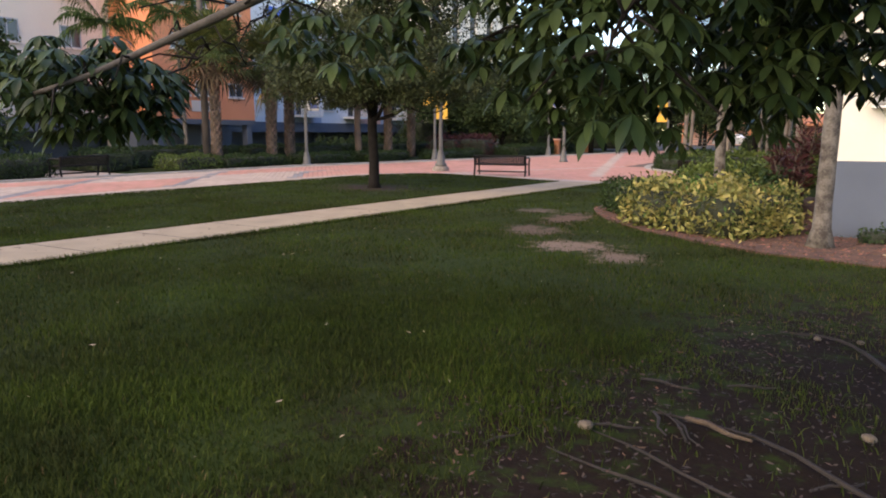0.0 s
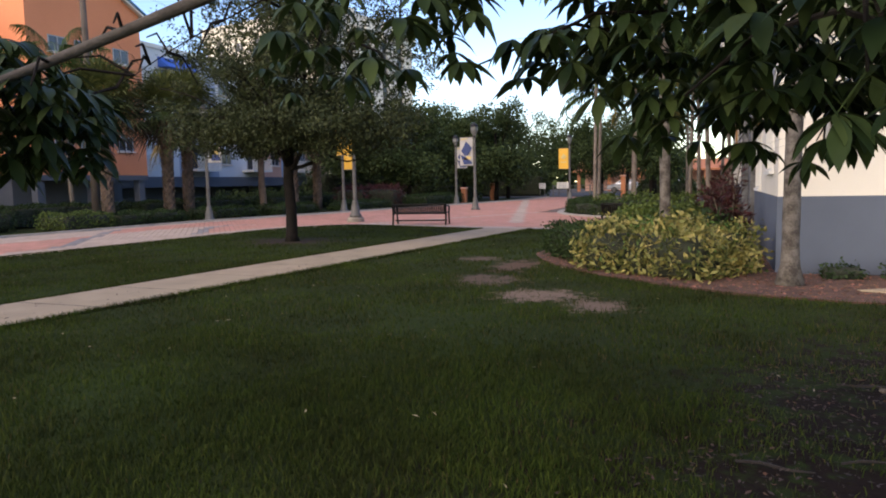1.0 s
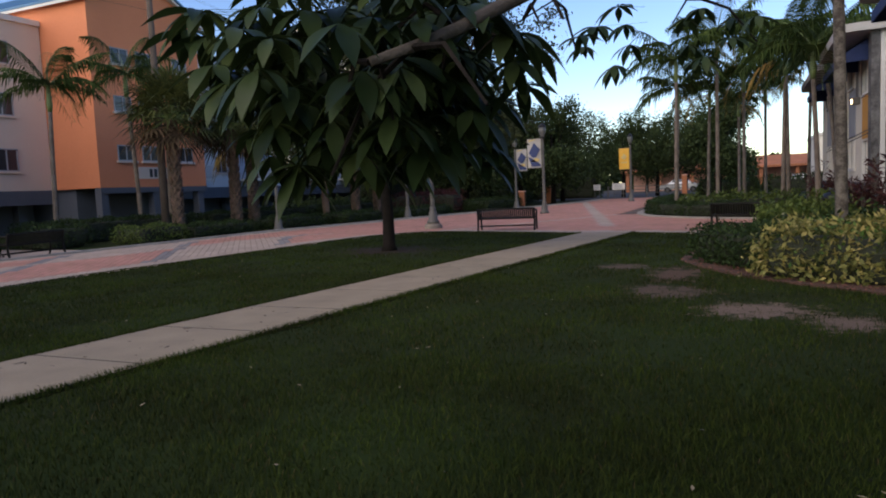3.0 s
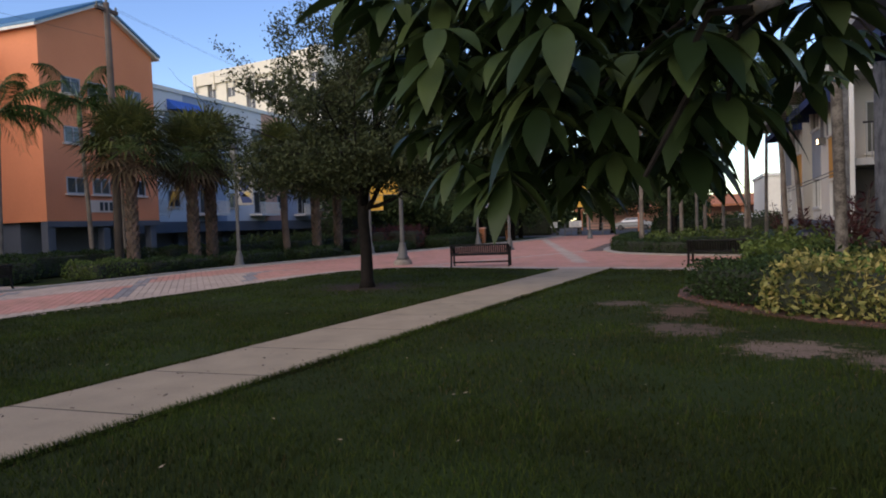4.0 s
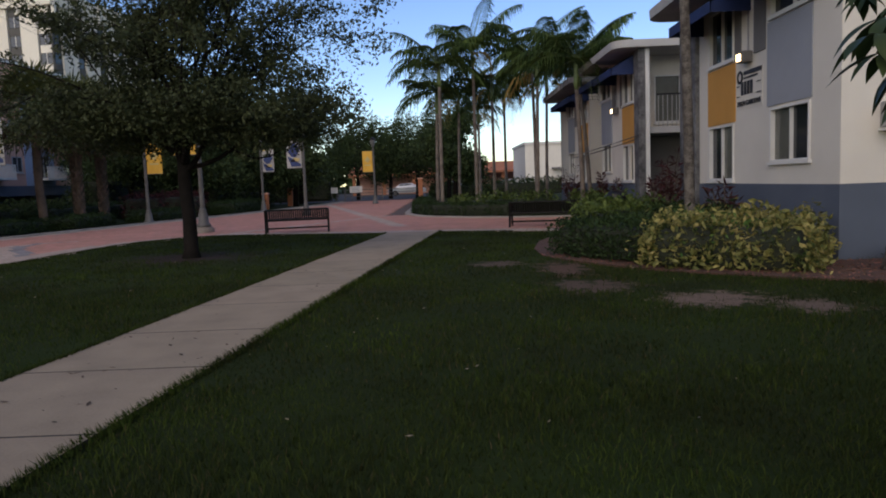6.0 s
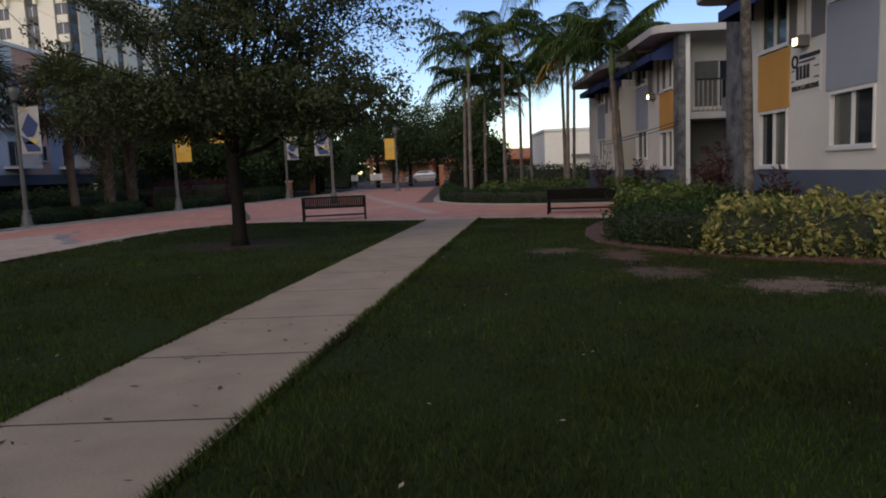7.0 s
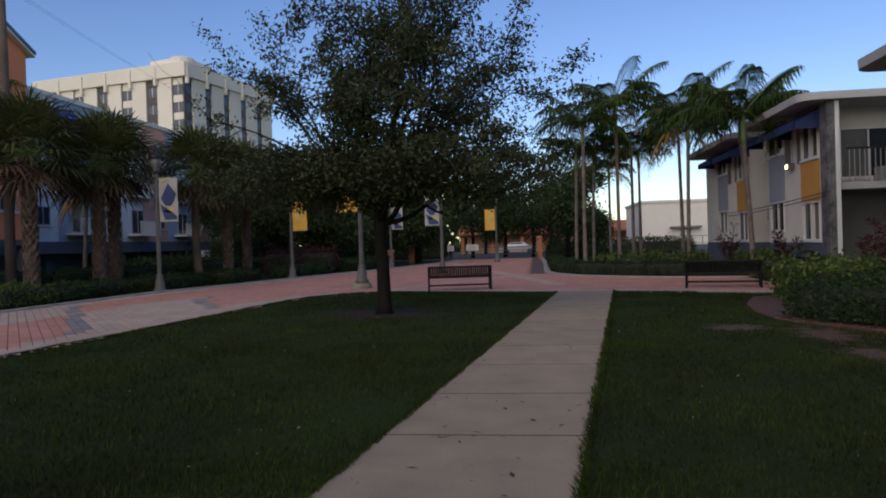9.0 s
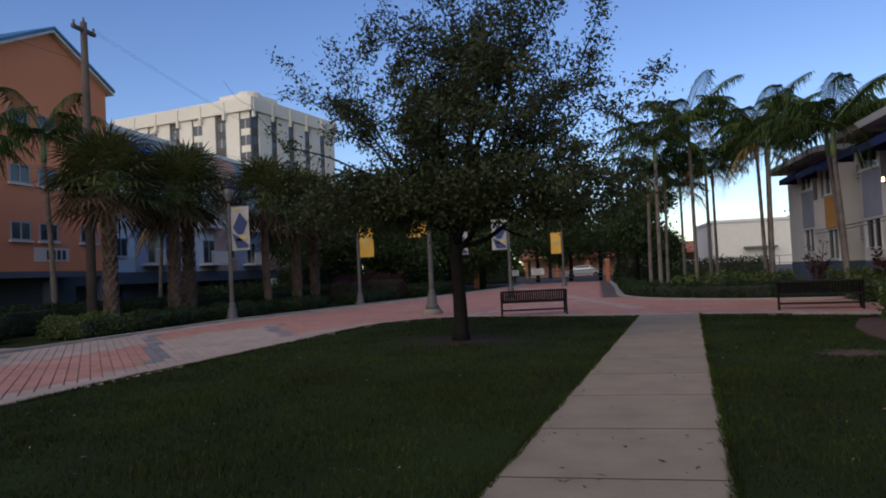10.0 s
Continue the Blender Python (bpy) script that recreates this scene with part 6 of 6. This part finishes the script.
def street_lamp(x, y, label, banner, side, height=4.55, pedestal=False, turn=0.0, low=2.45, top=4.0, wide=0.72):
    """A fluted post with a lantern; banner: 'yellow' or 'white', hung to the side given (-1 west, 1 east)."""
    t = thing("street_lamp", label, "street lamp", (x, y, 0), turn, group="lamp posts along the walk")
    if pedestal:
        part("pedestal", lathe([(0.33, 0), (0.33, 0.13), (0.29, 0.16), (0.29, 0.2)], 16), FOOTING, t)
    z = 0.2 if pedestal else 0.0
    part("base", lathe([(0.23, z), (0.23, z + 0.08), (0.17, z + 0.14), (0.15, z + 0.4), (0.11, z + 0.5), (0.12, z + 0.54), (0.085, z + 0.62)], 14), LAMP_METAL, t, smooth=True)
    post = bmesh.new()
    segs = 20
    rings = []
    for zz, r in ((z + 0.6, 0.078), (height * 0.6, 0.066), (height - 0.5, 0.055)):
        rings.append([post.verts.new((r * (1 if k % 2 else 0.88) * math.cos(2 * math.pi * k / segs), r * (1 if k % 2 else 0.88) * math.sin(2 * math.pi * k / segs), zz)) for k in range(segs)])
    for a, b in zip(rings, rings[1:]):
        for k in range(segs):
            post.faces.new((a[k], a[(k + 1) % segs], b[(k + 1) % segs], b[k]))
    part("post", post, LAMP_METAL, t)
    lan = part("lantern", lathe([(0.06, height - 0.5), (0.11, height - 0.44), (0.10, height - 0.4), (0.17, height - 0.3), (0.19, height - 0.12), (0.15, height - 0.02)], 14), LAMP_GLOBE, t, smooth=True)
    part("cap", lathe([(0.21, height - 0.02), (0.19, height + 0.05), (0.08, height + 0.13), (0.03, height + 0.2)], 14), BLACK_METAL, lan, smooth=True)
    part("collar", lathe([(0.075, height - 0.56), (0.10, height - 0.53), (0.075, height - 0.5)], 14), BLACK_METAL, lan)
    for zz in (low, top):
        part("arm", tube([(0, 0, zz), (side * (wide + 0.1), 0, zz)], [0.014, 0.012], 6), LAMP_METAL, t)
    x0, x1 = sorted((side * 0.09, side * (wide + 0.07)))
    cloth = bmesh.new()
    nx, nz = 8, 14
    for yy in (0.004, -0.004):
        g = [[cloth.verts.new((x0 + (x1 - x0) * i / nx, yy + 0.02 * math.sin(i * 0.8 + j * 0.5) * math.sin(math.pi * j / nz), low + (top - low) * j / nz)) for i in range(nx + 1)] for j in range(nz + 1)]
        for j in range(nz):
            for i in range(nx):
                cloth.faces.new((g[j][i], g[j][i + 1], g[j + 1][i + 1], g[j + 1][i]))
    bn = part("banner", cloth, BANNER_YELLOW if banner == "yellow" else BANNER_WHITE, t, "hanging %s cloth banner" % banner)

    def shape(name, pts, m):
        bm = bmesh.new()
        for yy in (-0.03, 0.03):
            vs = [bm.verts.new((x0 + (x1 - x0) * u, yy, low + (top - low) * w)) for u, w in pts]
            bm.faces.new(vs if yy < 0 else vs[::-1])
        part(name, bm, m, bn)
    if banner == "white":
        shape("emblem", [(0.1, 0.52), (0.5, 0.86), (0.95, 0.62), (0.62, 0.36), (0.35, 0.36)], BANNER_NAVY)
        shape("stripe", [(0.05, 0.40), (0.45, 0.30), (0.95, 0.12), (0.95, 0.05), (0.3, 0.05)], BANNER_NAVY)
        shape("ribbon", [(0.2, 0.22), (0.6, 0.34), (0.9, 0.30), (0.75, 0.2)], BANNER_GOLD)
        shape("bar", [(0.1, 0.9), (0.6, 0.95), (0.6, 0.98), (0.1, 0.95)], BANNER_GOLD)
    else:
        shape("emblem", [(0.2, 0.55), (0.5, 0.75), (0.8, 0.6), (0.55, 0.45)], BANNER_GOLD)
        shape("bar", [(0.2, 0.3), (0.8, 0.3), (0.8, 0.35), (0.2, 0.35)], BANNER_GOLD)
    return t


street_lamp(-21.05, 24.62, "grey lamp post with a white and navy banner", "white", 1, 4.8, False, 0, 2.5, 4.1)
street_lamp(-13.36, 23.63, "grey lamp post on a round concrete footing, yellow banner", "yellow", -1, 4.7, True, 0, 2.55, 4.0)
street_lamp(-19.2, 33.27, "grey lamp post with a yellow banner", "yellow", 1, 4.3, False, 0, 2.25, 3.65)
street_lamp(-12.1, 34.4, "grey lamp post with a white and navy banner", "white", -1, 4.3, False, 0, 2.3, 3.75)
street_lamp(-10.4, 51.4, "grey lamp post with a yellow banner", "yellow", -1, 4.6, False, 0, 2.3, 3.8)
street_lamp(-16.6, 44.0, "grey lamp post with a white and navy banner", "white", 1, 4.4, False, 0, 2.4, 3.8)


def utility_pole(x, y):
    t = thing("utility_pole", "tall weathered wooden utility pole with a short crossarm", "utility pole", (x, y, 0))
    part("pole", tube([(0, 0, -0.1), (0.02, 0, 4), (0, 0.03, 8), (0, 0, 10.6)], [0.17, 0.15, 0.13, 0.11], 10, wobble=0.08), POLE_WOOD, t, smooth=True)
    part("crossarm", boxed(-0.06, 0.06, -0.55, 0.55, 10.25, 10.38, bevel=0.01), POLE_WOOD, t)
    for yy in (-0.48, 0.48, 0.0):
        part("insulator", lathe([(0.03, 0), (0.05, 0.04), (0.035, 0.08), (0.045, 0.12), (0.02, 0.16)], 8, at=(0, yy, 10.39 if yy else 10.62)), LAMP_GLOBE, t)
    for a, b, z in ((-0.45, (-8.0, 60.0, 11.5), 10.5), (0.45, (-7.2, 60.0, 11.0), 10.5), (0.0, (-3.0, -50.0, 10.0), 9.2)):
        pts = [(b[0] * u, a + (b[1] - a) * u, z + (b[2] - z) * u - 1.3 * 4 * u * (1 - u) * 0.5) for u in np.linspace(0, 1, 14)]
        part("wire", tube(pts, [0.0045] * 14, 4), BLACK_METAL, t)


utility_pole(-25.0, 22.3)


# ---- across the road ----
def orange_building():
    b = thing("apartment_building", "orange gabled apartment block raised over a dark garage", "building")
    X, Y0, Y1, Z0, Z1, ZA = -33.5, 26.45, 34.2, 2.3, 12.15, 14.05
    bm = bmesh.new()
    sec = [(Y0, Z0), (Y1, Z0), (Y1, Z1), (30.3, ZA), (Y0, Z1)]
    a = [bm.verts.new((X, y, z)) for y, z in sec]
    c = [bm.verts.new((X - 12, y, z)) for y, z in sec]
    bm.faces.new(a)
    bm.faces.new(c[::-1])
    for k in range(5):
        bm.faces.new((a[k], c[k], c[(k + 1) % 5], a[(k + 1) % 5]))
    bmesh.ops.recalc_face_normals(bm, faces=bm.faces[:])
    part("wall", bm, ORANGE, b)
    for (ya, za, yb, zb) in ((Y0 - 0.35, Z1 - 0.2, 30.3, ZA), (30.3, ZA, Y1 + 0.35, Z1 - 0.2)):
        for nm, m, dz, x1, th in (("roof", TILE_BLUE, 0.13, X + 0.35, 0.13), ("fascia", WHITE_TRIM, -0.02, X + 0.28, 0.14)):
            bm = bmesh.new()
            v = [bm.verts.new(p) for p in ((x1, ya, za + dz), (x1, yb, zb + dz), (X - 12, yb, zb + dz), (X - 12, ya, za + dz), (x1, ya, za + dz - th), (x1, yb, zb + dz - th), (X - 12, yb, zb + dz - th), (X - 12, ya, za + dz - th))]
            for q in ((0, 1, 2, 3), (4, 7, 6, 5), (0, 4, 5, 1), (1, 5, 6, 2), (2, 6, 7, 3), (3, 7, 4, 0)):
                bm.faces.new([v[i] for i in q])
            bmesh.ops.recalc_face_normals(bm, faces=bm.faces[:])
            part(nm, bm, m, b)
    part("garage_wall", boxed(X - 11, X - 2.2, Y0 + 0.3, Y1, 0, Z0 - 0.01), GARAGE_DARK, b)
    for yy in (26.7, 30.2, 33.7):
        part("pillar", boxed(X - 0.5, X - 0.05, yy - 0.2, yy + 0.25, 0, Z0 - 0.01, bevel=0.02), GARAGE_DARK, b)
    part("beam", boxed(X - 0.02, X + 0.03, Y0, Y1, Z0 - 0.3, Z0 - 0.004), GARAGE_DARK, b)
    xw = [27.7, 29.35, 32.0]
    for z0 in (3.72, 6.32, 8.85):
        for y in xw:
            w = window_east(b, X, y, y + 1.15, z0, z0 + 0.85)
    part("string_course", boxed(X, X + 0.05, Y0, Y1, 7.95, 8.02), ORANGE, b)
    s = part("sign", boxed(X + 0.004, X + 0.03, 29.0, 31.2, 2.75, 3.4), STUCCO_PEACH, b, "pale sign board with dark bars")
    for k in range(4):
        part("bar", boxed(X + 0.032, X + 0.05, 29.75 + 0.33 * k, 29.95 + 0.33 * k, 2.85, 3.3), SIGN_INK, s)
    return b


def window_east(parent, x, y0, y1, z0, z1, glass=None):
    """A window in a wall that faces +x."""
    bm = bmesh.new()
    f = 0.06
    for a0, a1, b0, b1 in ((y0, y0 + f, z0, z1), (y1 - f, y1, z0, z1), (y0 + f, y1 - f, z0, z0 + f), (y0 + f, y1 - f, z1 - f, z1), ((y0 + y1) / 2 - f / 2, (y0 + y1) / 2 + f / 2, z0 + f, z1 - f)):
        box(bm, x - 0.04, x + 0.05, a0, a1, b0, b1)
    w = part("window", bm, PANEL_GREY, parent)
    for a0, a1 in ((y0 + f, (y0 + y1) / 2 - f / 2), ((y0 + y1) / 2 + f / 2, y1 - f)):
        part("pane", boxed(x + 0.004, x + 0.014, a0, a1, z0 + f, z1 - f), glass or GLASS_FAR, w)
    part("sill", boxed(x, x + 0.12, y0 - 0.1, y1 + 0.1, z0 - 0.1, z0 - 0.005), STUCCO_PEACH, w)
    return w


orange_building()


def long_building(y0, y1, label, walls, height, balconies, awn=()):
    """A three-storey wing over a garage at x = -37, facing +x. walls: (y0, y1, material)."""
    b = thing("apartment_building", label, "building")
    X = -37.0
    part("garage_wall", boxed(X - 12, X - 1.6, y0 + 0.05, y1 - 0.05, 0, 2.2), GARAGE_DARK, b)
    part("base", boxed(X - 1.5, X + 0.02, y0, y1, 1.55, 2.3), GARAGE_DARK, b, "dark slate base band")
    for a, c, m in walls:
        part("wall", boxed(X - 12, X, a, c, 2.304, height), m, b)
    part("parapet", boxed(X - 12, X + 0.12, y0, y1, height, height + 0.28), WHITE_TRIM, b)
    n = int((y1 - y0) / 3.4)
    for z0 in (3.3, 6.1, 8.7):
        for k in range(n):
            y = y0 + 1.0 + k * (y1 - y0 - 1.0) / n
            if balconies and k % 2 == 0 and z0 < 8:
                bl = part("balcony", boxed(X + 0.002, X + 1.1, y - 0.3, y + 2.4, z0 - 0.6, z0 - 0.45), WHITE_TRIM, b, "white balcony with a barred rail")
                part("rail", boxed(X + 1.04, X + 1.1, y - 0.3, y + 2.4, z0 + 0.42, z0 + 0.48), WHITE_TRIM, bl)
                for q in range(20):
                    part("bar", boxed(X + 1.05, X + 1.09, y - 0.28 + q * 0.138, y - 0.245 + q * 0.138, z0 - 0.45, z0 + 0.42), WHITE_TRIM, bl)
                window_east(b, X, y + 0.3, y + 1.9, z0 - 0.4, z0 + 1.35)
            else:
                window_east(b, X, y + 0.4, y + 1.6, z0, z0 + 1.15)
    for y in range(int(y0) + 2, int(y1), 5):
        part("pillar", boxed(X - 1.4, X - 0.95, y, y + 0.5, 0, 1.55), GARAGE_DARK, b)
    for a, c, z in awn:
        bm = bmesh.new()
        v = [bm.verts.new(p) for p in ((X, a, z + 0.75), (X + 0.9, a, z), (X + 0.9, c, z), (X, c, z + 0.75), (X, a, z), (X, c, z))]
        for q in ((0, 1, 2, 3), (0, 4, 1), (3, 2, 5), (4, 5, 2, 1)):
            bm.faces.new([v[i] for i in q])
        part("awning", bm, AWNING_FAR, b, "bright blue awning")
    return b


long_building(-2, 26.4, "pale peach wing beside the orange block", [(-2, 26.4, STUCCO_PEACH)], 10.9, False)
long_building(34.3, 62, "white and blue-grey apartment wing with balconies", [(34.3, 41.0, STUCCO_WHITE), (41.0, 45.4, STUCCO_BLUE), (45.4, 50.5, STUCCO_WHITE), (50.5, 54, SALMON), (54, 58, STUCCO_BLUE), (58, 62, SALMON)], 11.2, True, [(39.4, 42.6, 9.95)])


def tower():
    """The tall cream block: piers, dark recessed bays, and a panelled parapet that juts out."""
    b = thing("tower_block", "tall cream concrete block with dark recessed window bays", "building", (-67.8, 116.7, 0), -11.5)
    LX, LY, H = 33.5, 27.0, 32.2
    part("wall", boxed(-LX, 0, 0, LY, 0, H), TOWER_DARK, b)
    part("parapet", boxed(-LX - 0.8, 0.8, -0.8, LY + 0.8, H, H + 2.6, bevel=0.15), TOWER_CREAM, b, "jutting cream roof parapet")
    part("plant_room", boxed(-9, -1.5, 2, 10, H + 2.6, H + 4.2, bevel=0.1), TOWER_CREAM, b)
    part("corner_turret", lathe([(2.2, H + 2.6), (2.2, H + 3.7), (2.0, H + 3.9)], 12, at=(-2.0, 2.2, 0)), TOWER_CREAM, b)
    n = 6
    pitch = LX / n
    for k in range(n):
        x0 = -LX + k * pitch
        part("pier", boxed(x0 + 0.02, x0 + pitch * 0.56, -0.35, 0.02, 0, H - 0.004), TOWER_CREAM, b)
        part("rib", boxed(x0 - 0.28, x0 + 0.28, -1.0, -0.36, H - 1.2, H + 2.2, bevel=0.1), TOWER_CREAM, b)
        for f in range(10):
            z = 1.5 + f * 3.08
            w = part("window", boxed(x0 + pitch * 0.60, x0 + pitch * 0.96, -0.06, 0.0, z, z + 1.7), GLASS_FAR, b)
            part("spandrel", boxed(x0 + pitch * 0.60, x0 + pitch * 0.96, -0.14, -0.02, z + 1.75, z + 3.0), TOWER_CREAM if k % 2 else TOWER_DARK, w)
            part("mullion", boxed(x0 + pitch * 0.77, x0 + pitch * 0.79, -0.1, -0.062, z, z + 1.7), WHITE_TRIM, w)
    m = 5
    pitch = LY / m
    for k in range(m):
        y0 = k * pitch
        part("pier", boxed(-0.02, 0.35, y0 + pitch * 0.34, y0 + pitch * 0.98, 0, H - 0.004), TOWER_CREAM, b)
        part("rib", boxed(0.36, 1.0, y0 - 0.28, y0 + 0.28, H - 1.2, H + 2.2, bevel=0.1), TOWER_CREAM, b)
        for f in range(10):
            z = 1.5 + f * 3.08
            w = part("window", boxed(0.0, 0.06, y0 + pitch * 0.04, y0 + pitch * 0.3, z, z + 1.7), GLASS_FAR, b)
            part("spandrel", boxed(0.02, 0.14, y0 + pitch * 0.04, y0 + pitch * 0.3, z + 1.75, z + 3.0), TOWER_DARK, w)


tower()


def white_hall():
    b = thing("building", "plain white single-storey hall beyond the palms", "building", (0, 0, 0))
    part("wall", boxed(3.4, 16, 75.5, 88, 0, 5.0), TOWER_CREAM, b)
    part("parapet", boxed(3.25, 16.1, 75.35, 88, 5.0, 5.25), WHITE_TRIM, b)
    part("canopy", boxed(6.2, 9.2, 74.7, 75.49, 2.3, 2.5), PANEL_DARK, b)
    part("base", boxed(3.35, 16, 75.44, 75.49, 0, 0.6), STUCCO_SLATE, b)
    f = thing("fence", "thin metal rail fence before the white hall", "fence", (0, 73.5, 0))
    for k in range(9):
        part("post", boxed(0.5 + k * 1.2, 0.56 + k * 1.2, -0.03, 0.03, 0, 1.5), LAMP_METAL, f)
    for z in (0.75, 1.45):
        part("rail", boxed(0.5, 10.2, -0.02, 0.02, z, z + 0.05), LAMP_METAL, f)


white_hall()


def low_canopy():
    b = thing("building", "long low building with an orange tiled roof", "building", (0, 0, 0))
    bm = bmesh.new()
    v = [bm.verts.new(p) for p in ((-18, 94, 2.7), (12, 94, 2.7), (12, 99, 4.0), (-18, 99, 4.0), (-18, 94, 2.45), (12, 94, 2.45), (12, 104, 2.45), (-18, 104, 2.45), (12, 104, 2.7), (-18, 104, 2.7))]
    for q in ((0, 1, 2, 3), (3, 2, 8, 9), (4, 5, 1, 0), (1, 5, 6, 8), (8, 6, 7, 9), (0, 3, 9, 7, 4), (4, 7, 6, 5)):
        bm.faces.new([v[i] for i in q])
    bm.faces.new((v[1], v[8], v[2]))
    bmesh.ops.recalc_face_normals(bm, faces=bm.faces[:])
    part("roof", bm, TERRACOTTA, b)
    part("wall", boxed(-17, 11, 98, 103, 0, 2.44), SALMON, b)
    for k in range(8):
        part("pillar", boxed(-17.5 + 4 * k, -17.1 + 4 * k, 94.5, 94.9, 0, 2.44), TERRACOTTA, b)


low_canopy()


def gate_pillar(x, y, h, w=0.36):
    t = thing("gate_pillar", "orange masonry pillar with a flat cap", "pillar", (x, y, 0), group="orange pillars along the road")
    part("shaft", boxed(-w / 2, w / 2, -w / 2, w / 2, 0, h, bevel=0.015), TERRACOTTA, t)
    part("cap", boxed(-w / 2 - 0.05, w / 2 + 0.05, -w / 2 - 0.05, w / 2 + 0.05, h + 0.002, h + 0.1, bevel=0.02), SALMON, t)


for x, y, h in ((-7.3, 58, 1.7), (-17.45, 48, 1.0), (-17.1, 54.0, 1.3)):
    gate_pillar(x, y, h)


def notice(x, y, w, h):
    t = thing("notice_board", "small white notice board on two posts", "sign", (x, y, 0), group="notice boards")
    part("board", boxed(-w / 2, w / 2, -0.02, 0.02, 0.75, 0.75 + h), WHITE_TRIM, t)
    for s in (-1, 1):
        part("post", boxed(s * w * 0.35 - 0.03, s * w * 0.35 + 0.03, 0.022, 0.07, 0, 0.75 + h), LAMP_METAL, t)
    for k in range(3):
        part("bar", boxed(-w * 0.35, w * 0.3, -0.026, -0.021, 0.85 + 0.14 * k, 0.9 + 0.14 * k), PANEL_GREY, t)


notice(-13.2, 63.0, 1.1, 0.55)
notice(-15.2, 63.5, 0.6, 0.5)


def barrier():
    t = thing("gate", "low grey metal swing gate across the road end", "gate", (-11.0, 64.5, 0))
    for s in (-3.4, 0, 3.4):
        part("post", boxed(s - 0.05, s + 0.05, -0.05, 0.05, 0, 1.05), LAMP_METAL, t)
    for z in (0.35, 0.65, 0.95):
        part("rail", boxed(-3.35, 3.35, -0.02, 0.02, z, z + 0.05), LAMP_METAL, t)


barrier()


def car(x, y, turn, paint, label):
    t = thing("car", label, "car", (x, y, 0), turn, group="parked cars")
    prof = [(-2.15, 0.35), (-2.2, 0.62), (-2.05, 0.85), (-1.35, 0.95), (-0.75, 1.38), (0.55, 1.42), (1.25, 0.98), (2.0, 0.85), (2.2, 0.6), (2.15, 0.35)]
    bm = bmesh.new()
    rows = []
    for yy, k in ((-0.85, 0.9), (-0.8, 1.0), (0.8, 1.0), (0.85, 0.9)):
        rows.append([bm.verts.new((px, yy * (0.82 if pz > 1.1 else 1.0), 0.35 + (pz - 0.35) * (1 if k == 1 else 0.97))) for px, pz in prof])
    for a, b in zip(rows, rows[1:]):
        for k in range(len(prof)):
            bm.faces.new((a[k], a[(k + 1) % len(prof)], b[(k + 1) % len(prof)], b[k]))
    bm.faces.new(rows[0][::-1])
    bm.faces.new(rows[-1])
    bmesh.ops.recalc_face_normals(bm, faces=bm.faces[:])
    part("body", bm, paint, t, smooth=False)
    for s in (-1, 1):
        bm = bmesh.new()
        q = [bm.verts.new((px, s * py, pz)) for px, py, pz in ((-1.15, 0.815, 1.0), (1.05, 0.815, 1.0), (0.5, 0.72, 1.34), (-0.7, 0.72, 1.34))]
        q2 = [bm.verts.new((v.co.x, v.co.y - s * 0.03, v.co.z)) for v in q]
        bm.faces.new(q)
        bm.faces.new(q2[::-1])
        for k in range(4):
            bm.faces.new((q[k], q[(k + 1) % 4], q2[(k + 1) % 4], q2[k]))
        part("window", bm, GLASS, t)
        for px in (-1.35, 1.35):
            m = Matrix.Translation((px, s * 0.78, 0.32)) @ pose(0, 0, 0, 90)
            w = lathe([(0.3, -0.1), (0.32, -0.07), (0.32, 0.07), (0.3, 0.1)], 18)
            w.transform(m)
            tyre = part("wheel", w, RUBBER, t)
            r = lathe([(0.19, -0.104), (0.19, 0.104)], 14)
            r.transform(m)
            part("rim", r, LAMP_METAL, tyre)


car(-9.6, 82, 0, CAR_PAINT, "silver car parked beyond the road end")
car(2.5, 84, 5, CAR_WHITE, "white car parked beyond the palms")
car(-4.0, 88, 0, CAR_PAINT, "silver car parked before the orange roof")
car(-3.2, 70.0, 90, CAR_WHITE, "white car parked by the palms")
pavers()
